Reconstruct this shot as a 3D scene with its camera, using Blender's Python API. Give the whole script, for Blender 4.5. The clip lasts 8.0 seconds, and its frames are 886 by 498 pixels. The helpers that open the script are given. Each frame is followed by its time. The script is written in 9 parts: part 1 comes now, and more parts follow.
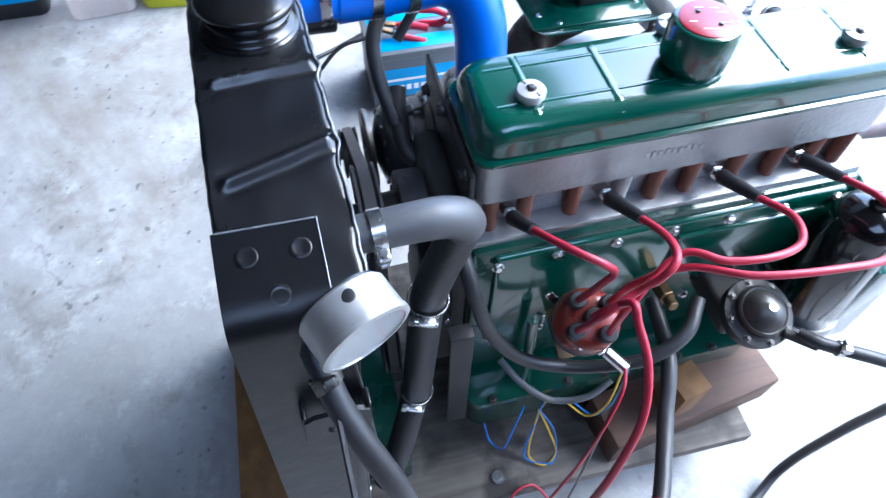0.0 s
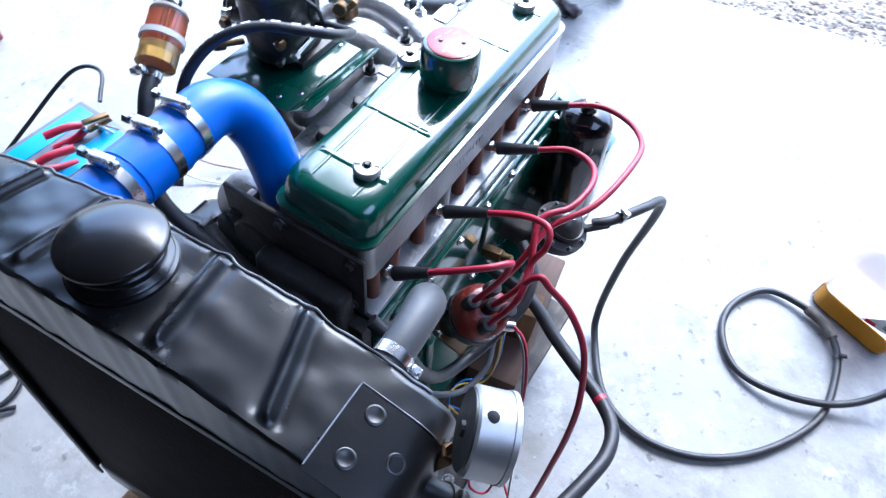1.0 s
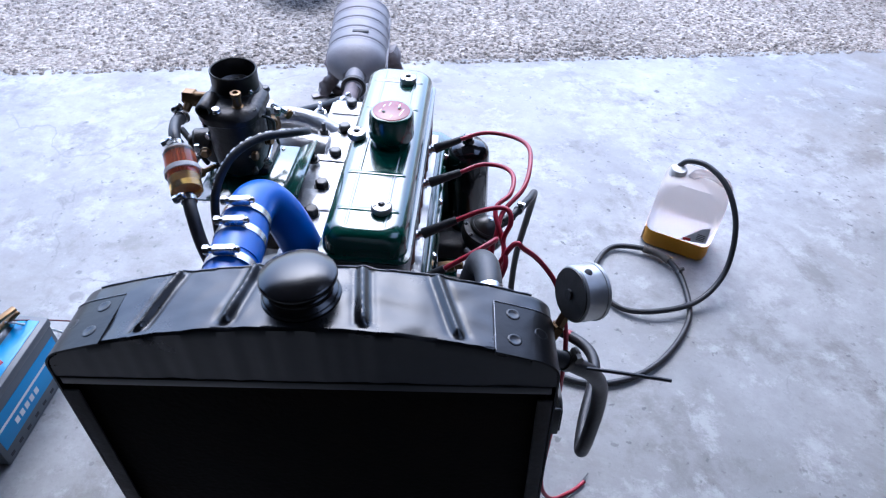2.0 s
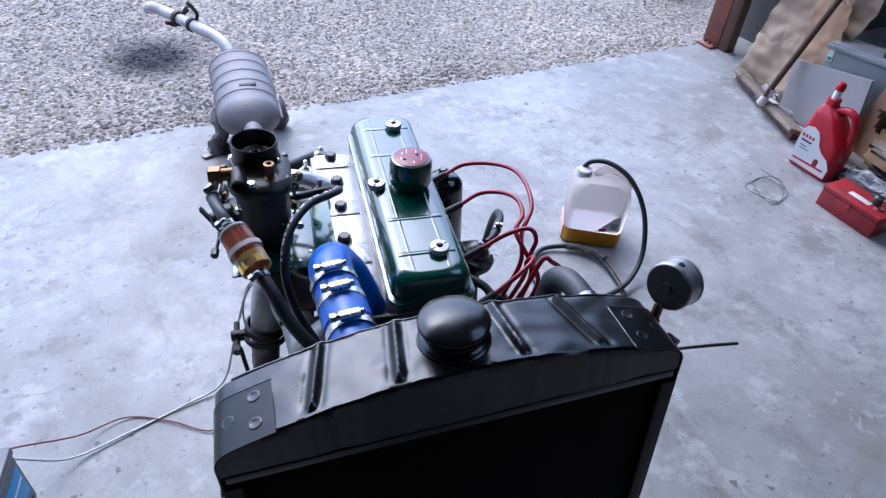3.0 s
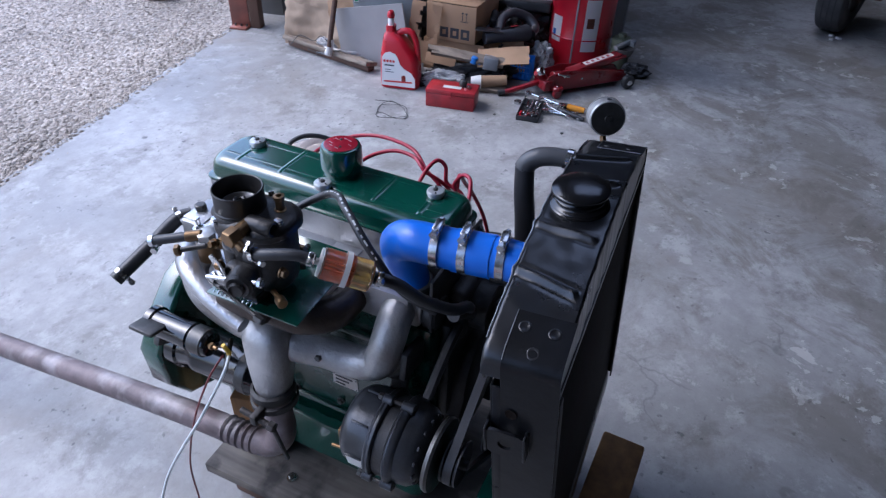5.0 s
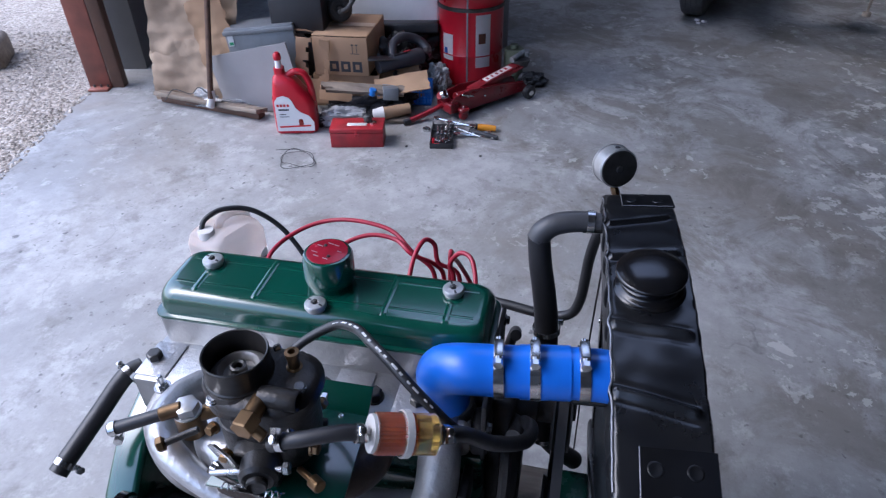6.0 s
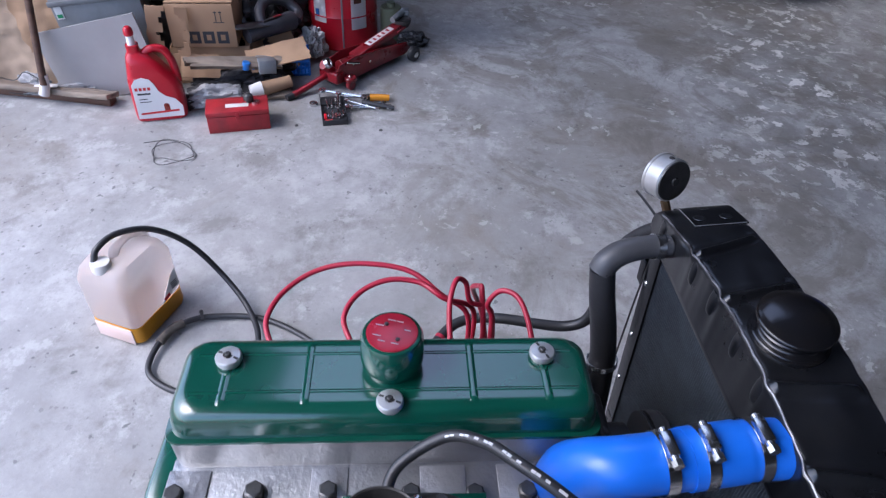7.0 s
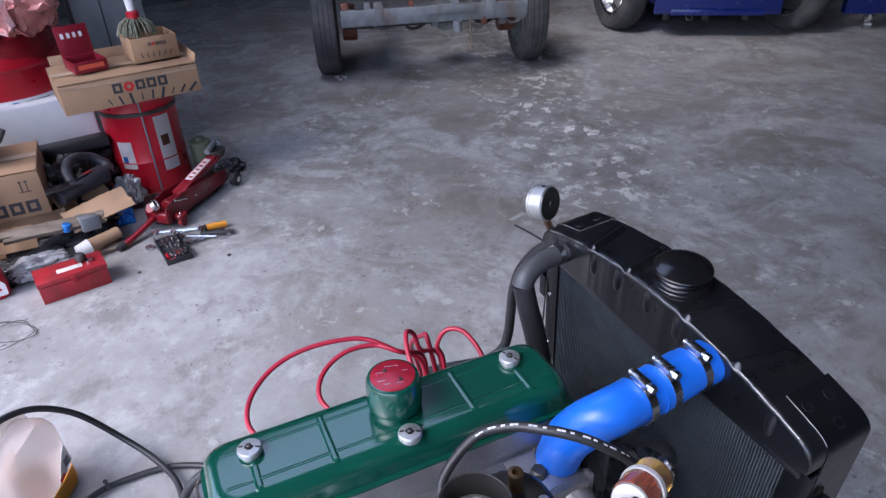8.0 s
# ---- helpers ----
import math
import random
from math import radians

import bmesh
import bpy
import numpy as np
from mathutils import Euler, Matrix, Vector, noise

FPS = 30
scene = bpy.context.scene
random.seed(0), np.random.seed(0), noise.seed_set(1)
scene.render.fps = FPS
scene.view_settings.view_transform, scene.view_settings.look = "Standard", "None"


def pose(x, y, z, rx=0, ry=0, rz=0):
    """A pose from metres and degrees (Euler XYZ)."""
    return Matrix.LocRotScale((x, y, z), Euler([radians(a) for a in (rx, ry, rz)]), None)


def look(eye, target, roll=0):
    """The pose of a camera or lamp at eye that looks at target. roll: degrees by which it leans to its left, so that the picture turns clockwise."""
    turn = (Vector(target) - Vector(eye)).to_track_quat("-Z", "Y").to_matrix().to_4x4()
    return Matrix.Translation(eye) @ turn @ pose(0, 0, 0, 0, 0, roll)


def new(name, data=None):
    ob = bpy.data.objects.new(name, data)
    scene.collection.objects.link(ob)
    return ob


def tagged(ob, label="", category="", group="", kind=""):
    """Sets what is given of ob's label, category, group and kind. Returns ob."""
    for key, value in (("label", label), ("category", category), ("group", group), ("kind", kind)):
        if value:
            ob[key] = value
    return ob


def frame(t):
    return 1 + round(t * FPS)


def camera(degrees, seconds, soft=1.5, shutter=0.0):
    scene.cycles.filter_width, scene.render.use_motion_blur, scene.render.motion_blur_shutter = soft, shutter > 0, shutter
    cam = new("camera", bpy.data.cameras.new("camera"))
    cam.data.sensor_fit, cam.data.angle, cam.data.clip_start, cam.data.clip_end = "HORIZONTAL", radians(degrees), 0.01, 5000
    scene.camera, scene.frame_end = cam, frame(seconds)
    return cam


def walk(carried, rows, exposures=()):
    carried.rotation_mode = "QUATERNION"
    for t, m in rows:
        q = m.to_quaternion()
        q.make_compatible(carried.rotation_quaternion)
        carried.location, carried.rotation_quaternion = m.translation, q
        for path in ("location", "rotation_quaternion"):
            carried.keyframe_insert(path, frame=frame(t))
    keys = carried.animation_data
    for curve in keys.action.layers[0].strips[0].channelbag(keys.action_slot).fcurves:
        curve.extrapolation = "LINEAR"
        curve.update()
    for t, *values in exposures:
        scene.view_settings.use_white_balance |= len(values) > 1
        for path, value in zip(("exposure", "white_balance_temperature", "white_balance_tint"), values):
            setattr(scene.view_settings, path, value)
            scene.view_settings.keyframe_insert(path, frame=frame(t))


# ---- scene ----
cam = camera(68.7, 8.0, soft=1.2, shutter=0.15)
PATH = [
    (0, (0.584, 0.688, 1.172), (-0.494, 0.977, -0.488), 1.1),
    (0.2, (0.571, 0.653, 1.19), (-0.463, 1.167, -0.443), 3.5),
    (0.5, (0.503, 0.597, 1.183), (-0.379, 1.315, -0.463), 4.7),
    (1, (0.424, 0.528, 1.24), (-0.07, 1.582, -0.386), 8.2),
    (1.2, (0.403, 0.468, 1.255), (0.021, 1.662, -0.304), 7.1),
    (2.3, (0.178, 0.189, 1.343), (0.28, 1.688, 0.022), 3.3),
    (2.5, (0.113, 0.191, 1.351), (0.319, 1.713, 0.07), 2.6),
    (3, (-0.04, 0.209, 1.348), (0.412, 1.668, 0.057), 5.2),
    (3.5, (-0.237, 0.242, 1.343), (0.447, 1.629, 0.076), 1.9),
    (4, (-0.385, 0.312, 1.324), (0.553, 1.56, 0.074), 3.1),
    (4.5, (-0.547, 0.427, 1.313), (0.618, 1.468, 0.064), 1.4),
    (4.8, (-0.604, 0.479, 1.299), (0.742, 1.267, 0.047), 1.4),
    (5, (-0.619, 0.51, 1.305), (0.828, 1.168, 0.091), 2.2),
    (5.2, (-0.599, 0.538, 1.311), (0.888, 1.186, 0.141), 0.3),
    (6.3, (-0.433, 0.862, 1.301), (1.112, 1.01, 0.039), 1.3),
    (6.5, (-0.397, 0.937, 1.296), (1.105, 0.93, -0.024), 4.0),
    (6.8, (-0.345, 1.021, 1.305), (1.164, 0.865, 0.002), 5.6),
    (7, (-0.307, 1.04, 1.316), (1.204, 0.912, 0.012), 3.1),
    (7.3, (-0.269, 1.047, 1.327), (1.256, 0.814, 0.055), 0.3),
    (7.5, (-0.279, 1.068, 1.333), (1.244, 0.721, 0.084), -0.3),
    (7.8, (-0.345, 1.162, 1.32), (1.166, 0.537, 0.169), -3.5),
    (8, (-0.409, 1.226, 1.34), (1.149, 0.54, 0.29), -2.0),
]
walk(cam, [(t, look(eye, target, roll)) for t, eye, target, roll in PATH],
     [(0, 3.0, 4950, 5), (0.5, 2.95, 4950, 7), (1, 2.7, 4900, 8), (1.2, 2.55, 4900, 9), (2.3, 1.58, 4930, 13), (4.5, 1.42, 5030, 14), (6.5, 1.6, 5180, 15), (8, 1.82, 5350, 17)])

# ---- world, sun, large light ----
world = bpy.data.worlds.new("sky_world")
scene.world = world
world.use_nodes = True
wn = world.node_tree.nodes
sky = wn.new("ShaderNodeTexSky")
sky.sky_type = "NISHITA"
sky.sun_disc = False
sky.sun_elevation = radians(53)
sky.sun_rotation = radians(348)
sky.dust_density = 4.0
wn["Background"].inputs["Strength"].default_value = 0.15
world.node_tree.links.new(sky.outputs[0], wn["Background"].inputs[0])
sun_data = bpy.data.lights.new("sun", "SUN")
sun_data.energy, sun_data.angle, sun_data.color = 0.2, radians(45), (1.0, 0.96, 0.9)
sun = new("sun", sun_data)
sun.matrix_world = look((0, 0, 8), (0.31, -1.47, 6.0))

GA = radians(12.8)          # the garage stands turned against the engine
GU, GV = Vector((math.cos(GA), math.sin(GA), 0)), Vector((-math.sin(GA), math.cos(GA), 0))
G0 = Vector((0, 2.722, 0))  # on the sill of the door opening
GM = Matrix.Translation(G0) @ Matrix.Rotation(GA, 4, "Z")
# added fill lamp without a known source, brightens the deep floor and clutter
overhead_fill = bpy.data.lights.new("added_overhead_fill", "AREA")
overhead_fill.shape, overhead_fill.size = "SQUARE", 2.3
overhead_fill.energy, overhead_fill.color = 3.2, (1.0, 0.88, 0.76)
rl_ = new("added_overhead_fill", overhead_fill)
rl_.matrix_world = GM @ look((2.5, -2.5, 4.44), (2.5, -2.501, 0))


# ---- materials ----
def mat(name, color, rough=0.5, metal=0.0, var=0.15, scale=8.0, bump=0.15, bscale=60.0, dark=None, dscale=3.0, damount=0.0, coat=0.0, rvar=0.1, ior=1.5, trans=0.0):
    """A surface: base colour with two scales of variation, stains of the colour dark, uneven gloss and fine relief."""
    m = bpy.data.materials.new(name)
    m.use_nodes = True
    nt = m.node_tree
    n, l = nt.nodes, nt.links
    b = n["Principled BSDF"]
    tc = n.new("ShaderNodeTexCoord")
    n1 = n.new("ShaderNodeTexNoise")
    n1.inputs["Scale"].default_value, n1.inputs["Detail"].default_value, n1.inputs["Roughness"].default_value = scale, 6, 0.62
    l.new(tc.outputs["Object"], n1.inputs["Vector"])
    r1 = n.new("ShaderNodeMapRange")
    r1.inputs[1].default_value, r1.inputs[2].default_value = 0.3, 0.7
    r1.inputs[3].default_value, r1.inputs[4].default_value = 1 - var, 1 + var
    l.new(n1.outputs["Fac"], r1.inputs[0])
    mul = n.new("ShaderNodeVectorMath")
    mul.operation = "SCALE"
    mul.inputs[0].default_value = color
    l.new(r1.outputs[0], mul.inputs["Scale"])
    col = mul.outputs[0]
    if damount:
        n2 = n.new("ShaderNodeTexNoise")
        n2.inputs["Scale"].default_value, n2.inputs["Detail"].default_value = dscale, 8
        l.new(tc.outputs["Object"], n2.inputs["Vector"])
        r2 = n.new("ShaderNodeMapRange")
        r2.inputs[1].default_value, r2.inputs[2].default_value = 0.48, 0.68
        r2.inputs[4].default_value = damount
        l.new(n2.outputs["Fac"], r2.inputs[0])
        mx = n.new("ShaderNodeMix")
        mx.data_type = "RGBA"
        mx.inputs[7].default_value = (*dark, 1)
        l.new(r2.outputs[0], mx.inputs[0])
        l.new(col, mx.inputs[6])
        col = mx.outputs[2]
    l.new(col, b.inputs["Base Color"])
    rr = n.new("ShaderNodeMapRange")
    rr.inputs[3].default_value, rr.inputs[4].default_value = max(0.02, rough - rvar), min(1, rough + rvar)
    l.new(n1.outputs["Fac"], rr.inputs[0])
    l.new(rr.outputs[0], b.inputs["Roughness"])
    b.inputs["Metallic"].default_value, b.inputs["Coat Weight"].default_value, b.inputs["Coat Roughness"].default_value = metal, coat, 0.1
    b.inputs["IOR"].default_value, b.inputs["Transmission Weight"].default_value = ior, trans
    if bump:
        nb = n.new("ShaderNodeTexNoise")
        nb.inputs["Scale"].default_value, nb.inputs["Detail"].default_value = bscale, 5
        l.new(tc.outputs["Object"], nb.inputs["Vector"])
        bp = n.new("ShaderNodeBump")
        bp.inputs["Strength"].default_value, bp.inputs["Distance"].default_value = bump, 0.004
        l.new(nb.outputs["Fac"], bp.inputs["Height"])
        l.new(bp.outputs[0], b.inputs["Normal"])
    return m


GREEN = mat("green_engine_paint", (0.006, 0.062, 0.04), 0.2, var=0.1, scale=6, bump=0.05, bscale=22, coat=1.0, rvar=0.05, ior=1.55)
AIRH = mat("black_intake_paint", (0.012, 0.011, 0.01), 0.42, var=0.3, scale=14, bump=0.15, dark=(0.05, 0.045, 0.04), dscale=12, damount=0.4)
GREEN_D = mat("green_block_paint", (0.006, 0.05, 0.033), 0.26, var=0.25, scale=14, bump=0.3, bscale=60, dark=(0.012, 0.014, 0.012), dscale=7, damount=0.55, coat=0.5)
BLACK = mat("black_radiator_paint", (0.006, 0.0065, 0.008), 0.3, var=0.4, scale=9, bump=0.22, bscale=16, dark=(0.016, 0.0155, 0.015), dscale=11, damount=0.5, rvar=0.12, ior=1.6)
BLACK_P = mat("worn_black_plate_paint", (0.004, 0.0045, 0.006), 0.31, var=0.4, scale=12, bump=0.25, bscale=30, dark=(0.011, 0.0105, 0.01), dscale=8, damount=0.4, ior=1.38)
BLACK_C = mat("satin_black_cap", (0.006, 0.006, 0.007), 0.21, var=0.3, scale=30, bump=0.06, bscale=40, dark=(0.02, 0.016, 0.012), dscale=24, damount=0.3, ior=1.55)
BLACK_G = mat("black_gloss_enamel", (0.005, 0.005, 0.006), 0.14, var=0.2, bump=0.04, bscale=20, coat=0.4)
BLACK_M = mat("black_plastic", (0.018, 0.018, 0.02), 0.5, var=0.2, bump=0.1)
RUBBER = mat("black_rubber", (0.02, 0.02, 0.022), 0.45, var=0.25, scale=12, bump=0.12, bscale=120, dark=(0.06, 0.06, 0.06), dscale=10, damount=0.3)
# black rubber made greyer for dust and for the sky's sheen on it
RUBBER_SHEEN = mat("dusty_rubber_with_sky_sheen", (0.055, 0.055, 0.058), 0.42, var=0.2, scale=12, bump=0.1, bscale=120, dark=(0.12, 0.12, 0.12), dscale=9, damount=0.4, ior=1.5)
# edge paint worn to metal; the pale tone also paints the sky's glint
WORN_GLINT = mat("worn_edge_with_sky_glint", (0.24, 0.24, 0.25), 0.35, metal=0.5, var=0.3, scale=30, bump=0.1, dark=(0.015, 0.015, 0.017), dscale=22, damount=1.0)
CORE = mat("radiator_core_metal", (0.105, 0.12, 0.135), 0.45, metal=0.5, var=0.3, scale=20, bump=0.3, bscale=200)
# near-black rust: the shade inside the honeycomb is put into this colour
CORE_R = mat("shaded_rusty_core_front", (0.007, 0.005, 0.004), 0.8, var=0.4, scale=15, bump=0.3, bscale=150, dark=(0.014, 0.007, 0.004), dscale=6, damount=0.6, ior=1.2)
ALU = mat("bare_cast_aluminium", (0.42, 0.42, 0.42), 0.42, metal=0.85, var=0.14, scale=18, bump=0.25, bscale=160, dark=(0.2, 0.2, 0.19), dscale=7, damount=0.4)
ALTM = mat("black_grey_alternator_casing", (0.055, 0.058, 0.065), 0.34, metal=0.45, var=0.3, scale=18, bump=0.2, bscale=90, dark=(0.02, 0.02, 0.02), dscale=12, damount=0.6)
MANI = mat("heat_dulled_silver_paint", (0.38, 0.37, 0.36), 0.46, metal=0.6, var=0.25, scale=16, bump=0.4, bscale=110, dark=(0.1, 0.08, 0.065), dscale=9, damount=0.7)
ALU_B = mat("bright_aluminium_paint", (0.46, 0.46, 0.47), 0.36, metal=0.75, var=0.12, scale=20, bump=0.3, bscale=140, dark=(0.22, 0.21, 0.2), dscale=8, damount=0.5)
SATIN = mat("satin_brushed_steel", (0.56, 0.56, 0.55), 0.42, metal=0.8, var=0.12, scale=30, bump=0.05, dark=(0.36, 0.33, 0.29), dscale=10, damount=0.5)
STEEL = mat("zinc_plated_steel", (0.62, 0.62, 0.62), 0.25, metal=1.0, var=0.12, scale=40, bump=0.05)
DSTEEL = mat("dark_oiled_steel", (0.09, 0.088, 0.085), 0.42, metal=0.8, var=0.3, scale=30, bump=0.2, dark=(0.05, 0.04, 0.03), dscale=14, damount=0.5)
IRON = mat("grimy_cast_iron", (0.045, 0.043, 0.042), 0.55, metal=0.4, var=0.35, scale=16, bump=0.35, bscale=110, dark=(0.05, 0.035, 0.025), dscale=9, damount=0.5)
HEATB = mat("heat_browned_casting", (0.075, 0.055, 0.042), 0.45, metal=0.5, var=0.4, scale=14, bump=0.35, bscale=90, dark=(0.03, 0.022, 0.018), dscale=8, damount=0.6)
RUSTB = mat("brown_rusty_tube", (0.17, 0.06, 0.035), 0.6, var=0.3, scale=25, bump=0.3, dark=(0.06, 0.03, 0.02), dscale=12, damount=0.5)
BRASS = mat("tarnished_brass", (0.22, 0.14, 0.07), 0.42, metal=0.95, var=0.2, scale=30, bump=0.1, dark=(0.12, 0.08, 0.05), dscale=14, damount=0.5)
CARB = mat("old_carburettor_zinc", (0.055, 0.053, 0.052), 0.4, metal=0.6, var=0.35, scale=22, bump=0.3, bscale=130, dark=(0.03, 0.024, 0.018), dscale=10, damount=0.5)
BLUE = mat("blue_silicone_hose", (0.028, 0.15, 0.66), 0.3, var=0.07, scale=14, bump=0.06, bscale=40, rvar=0.06)
REDW = mat("red_ignition_lead", (0.36, 0.016, 0.04), 0.38, var=0.12, scale=20, bump=0.05)
REDP = mat("red_plastic", (0.42, 0.008, 0.02), 0.3, var=0.08, scale=10, bump=0.05, bscale=25)
REDCAP = mat("red_cap_label", (0.27, 0.01, 0.024), 0.24, var=0.15, scale=40, bump=0.08)
ORANGE = mat("orange_brown_bakelite", (0.2, 0.022, 0.012), 0.28, var=0.25, scale=20, bump=0.15, dark=(0.05, 0.012, 0.01), dscale=16, damount=0.7)
REDJ = mat("deep_red_jack_paint", (0.2, 0.006, 0.012), 0.3, var=0.25, scale=14, bump=0.12, dark=(0.05, 0.012, 0.012), dscale=12, damount=0.5, coat=0.2)
GREEN_L = mat("green_print", (0.04, 0.3, 0.12), 0.5, bump=0)
AMBER = mat("amber_plastic", (0.62, 0.26, 0.02), 0.25, var=0.15, bump=0.05)
REDT = mat("worn_red_paint", (0.3, 0.014, 0.02), 0.42, var=0.2, scale=14, bump=0.15, dark=(0.08, 0.02, 0.02), dscale=12, damount=0.45)
WHITE = mat("white_label", (0.75, 0.75, 0.74), 0.45, var=0.05, bump=0.03, dark=(0.5, 0.5, 0.5), dscale=5, damount=0.3)
OFFW = mat("off_white_plastic", (0.6, 0.58, 0.55), 0.4, var=0.08, bump=0.05)
INK = mat("dark_print", (0.03, 0.03, 0.035), 0.5, bump=0)
INKR = mat("red_print", (0.5, 0.02, 0.02), 0.5, bump=0)
YELLOW = mat("yellow_insulation", (0.65, 0.42, 0.03), 0.4, var=0.1, bump=0.05)
WBLUE = mat("blue_insulation", (0.03, 0.16, 0.5), 0.4, var=0.1, bump=0.05)
WWHITE = mat("white_insulation", (0.62, 0.65, 0.66), 0.4, var=0.1, bump=0.05)
GREY = mat("grey_insulation", (0.13, 0.13, 0.135), 0.45, var=0.15, bump=0.05)
LBLUE = mat("blue_battery_label", (0.02, 0.26, 0.55), 0.4, var=0.1, bump=0.03)
BATT = mat("grey_battery_case", (0.1, 0.11, 0.12), 0.45, var=0.15, bump=0.1)
CARD = mat("brown_cardboard", (0.34, 0.215, 0.12), 0.75, var=0.15, scale=12, bump=0.15, bscale=40, dark=(0.2, 0.12, 0.07), dscale=6, damount=0.55)
CARD_L = mat("pale_cardboard", (0.4, 0.295, 0.2), 0.75, var=0.15, scale=8, bump=0.3, bscale=18, dark=(0.22, 0.155, 0.1), dscale=5, damount=0.6)
PANEL = mat("grey_panel", (0.3, 0.29, 0.285), 0.5, var=0.08, scale=5, bump=0.05, dark=(0.3, 0.29, 0.27), dscale=4, damount=0.4)
YARD = mat("galvanised_grey", (0.2, 0.21, 0.22), 0.5, metal=0.3, var=0.15, scale=10, bump=0.1)
TAILP = mat("pale_tail_pipe", (0.52, 0.5, 0.48), 0.5, metal=0.2, var=0.2, scale=10, bump=0.1, bscale=60, dark=(0.2, 0.15, 0.12), dscale=8, damount=0.6)
MUFF = mat("aluminised_exhaust", (0.2, 0.19, 0.2), 0.55, metal=0.15, var=0.18, scale=12, bump=0.15, bscale=60, dark=(0.16, 0.125, 0.12), dscale=6, damount=0.5)
PIPEM = mat("rust_stained_pipe", (0.13, 0.1, 0.1), 0.55, metal=0.2, var=0.5, scale=12, bump=0.3, bscale=70, dark=(0.36, 0.33, 0.33), dscale=11, damount=1.0)
BLUEP = mat("blue_crate_plastic", (0.03, 0.17, 0.6), 0.4, var=0.1, bump=0.05)
BLUECAR = mat("dark_blue_car_paint", (0.006, 0.014, 0.12), 0.25, var=0.1, bump=0.03, coat=0.5)
TYRE = mat("dusty_tyre", (0.05, 0.05, 0.052), 0.8, var=0.25, scale=10, bump=0.3, dark=(0.14, 0.13, 0.12), dscale=6, damount=0.5)
CHAS = mat("dusty_grey_chassis", (0.19, 0.2, 0.205), 0.7, var=0.3, scale=12, bump=0.3, dark=(0.14, 0.09, 0.06), dscale=7, damount=0.6)
PLASTICW = mat("clear_polythene", (0.34, 0.335, 0.33), 0.22, var=0.2, scale=16, bump=0.8, bscale=26)
RUSTP = mat("red_oxide_door_paint", (0.26, 0.085, 0.055), 0.55, var=0.2, scale=6, bump=0.2, dark=(0.08, 0.04, 0.03), dscale=4, damount=0.6)
WALLM = mat("grey_rendered_wall", (0.11, 0.105, 0.1), 0.85, var=0.15, scale=3, bump=0.4, bscale=30, dark=(0.16, 0.15, 0.14), dscale=1.2, damount=0.5)
CEILM = mat("dull_roof_sheet", (0.05, 0.05, 0.05), 0.7, var=0.15, scale=2, bump=0.1)
BROWN = mat("brown_paint", (0.1, 0.05, 0.03), 0.6, var=0.2, bump=0.1)


def wood_mat(name, a, b, scale=6.0, axis=1, oil=0.0):
    """Wood: long streaks along one axis over a blotchy ground."""
    m = bpy.data.materials.new(name)
    m.use_nodes = True
    n, l = m.node_tree.nodes, m.node_tree.links
    p = n["Principled BSDF"]
    tc, mp = n.new("ShaderNodeTexCoord"), n.new("ShaderNodeMapping")
    s = [scale * 9] * 3
    s[axis] = scale * 0.7
    mp.inputs["Scale"].default_value = s
    l.new(tc.outputs["Object"], mp.inputs["Vector"])
    n1, n2 = n.new("ShaderNodeTexNoise"), n.new("ShaderNodeTexNoise")
    n1.inputs["Scale"].default_value, n1.inputs["Detail"].default_value = 1.0, 8
    n2.inputs["Scale"].default_value, n2.inputs["Detail"].default_value = scale, 6
    l.new(mp.outputs[0], n1.inputs["Vector"])
    l.new(tc.outputs["Object"], n2.inputs["Vector"])
    add = n.new("ShaderNodeMath")
    add.operation = "ADD"
    l.new(n1.outputs["Fac"], add.inputs[0])
    l.new(n2.outputs["Fac"], add.inputs[1])
    cr = n.new("ShaderNodeValToRGB")
    cr.color_ramp.elements[0].position, cr.color_ramp.elements[1].position = 0.35, 0.68
    cr.color_ramp.elements[0].color, cr.color_ramp.elements[1].color = (*b, 1), (*a, 1)
    half = n.new("ShaderNodeMath")
    half.operation = "MULTIPLY"
    half.inputs[1].default_value = 0.5
    l.new(add.outputs[0], half.inputs[0])
    l.new(half.outputs[0], cr.inputs[0])
    n3, orr, omx = n.new("ShaderNodeTexNoise"), n.new("ShaderNodeValToRGB"), n.new("ShaderNodeMix")
    n3.inputs["Scale"].default_value, n3.inputs["Detail"].default_value = 11.0, 8
    l.new(tc.outputs["Object"], n3.inputs["Vector"])
    orr.color_ramp.elements[0].position, orr.color_ramp.elements[1].position = 0.5, 0.6
    orr.color_ramp.elements[1].color = (oil, oil, oil, 1)
    l.new(n3.outputs["Fac"], orr.inputs[0])
    omx.data_type = "RGBA"
    omx.inputs[7].default_value = (0.025, 0.02, 0.017, 1)
    l.new(orr.outputs[0], omx.inputs[0])
    l.new(cr.outputs[0], omx.inputs[6])
    l.new(omx.outputs[2], p.inputs["Base Color"])
    p.inputs["Roughness"].default_value = 0.75
    bp = n.new("ShaderNodeBump")
    bp.inputs["Strength"].default_value, bp.inputs["Distance"].default_value = 0.4, 0.003
    l.new(n1.outputs["Fac"], bp.inputs["Height"])
    l.new(bp.outputs[0], p.inputs["Normal"])
    return m


WOOD_G = wood_mat("greyed_board", (0.2, 0.172, 0.14), (0.05, 0.042, 0.034), 7, oil=0.9)
WOOD_Y = wood_mat("yellow_pine", (0.29, 0.15, 0.042), (0.12, 0.058, 0.02), 5, 2)
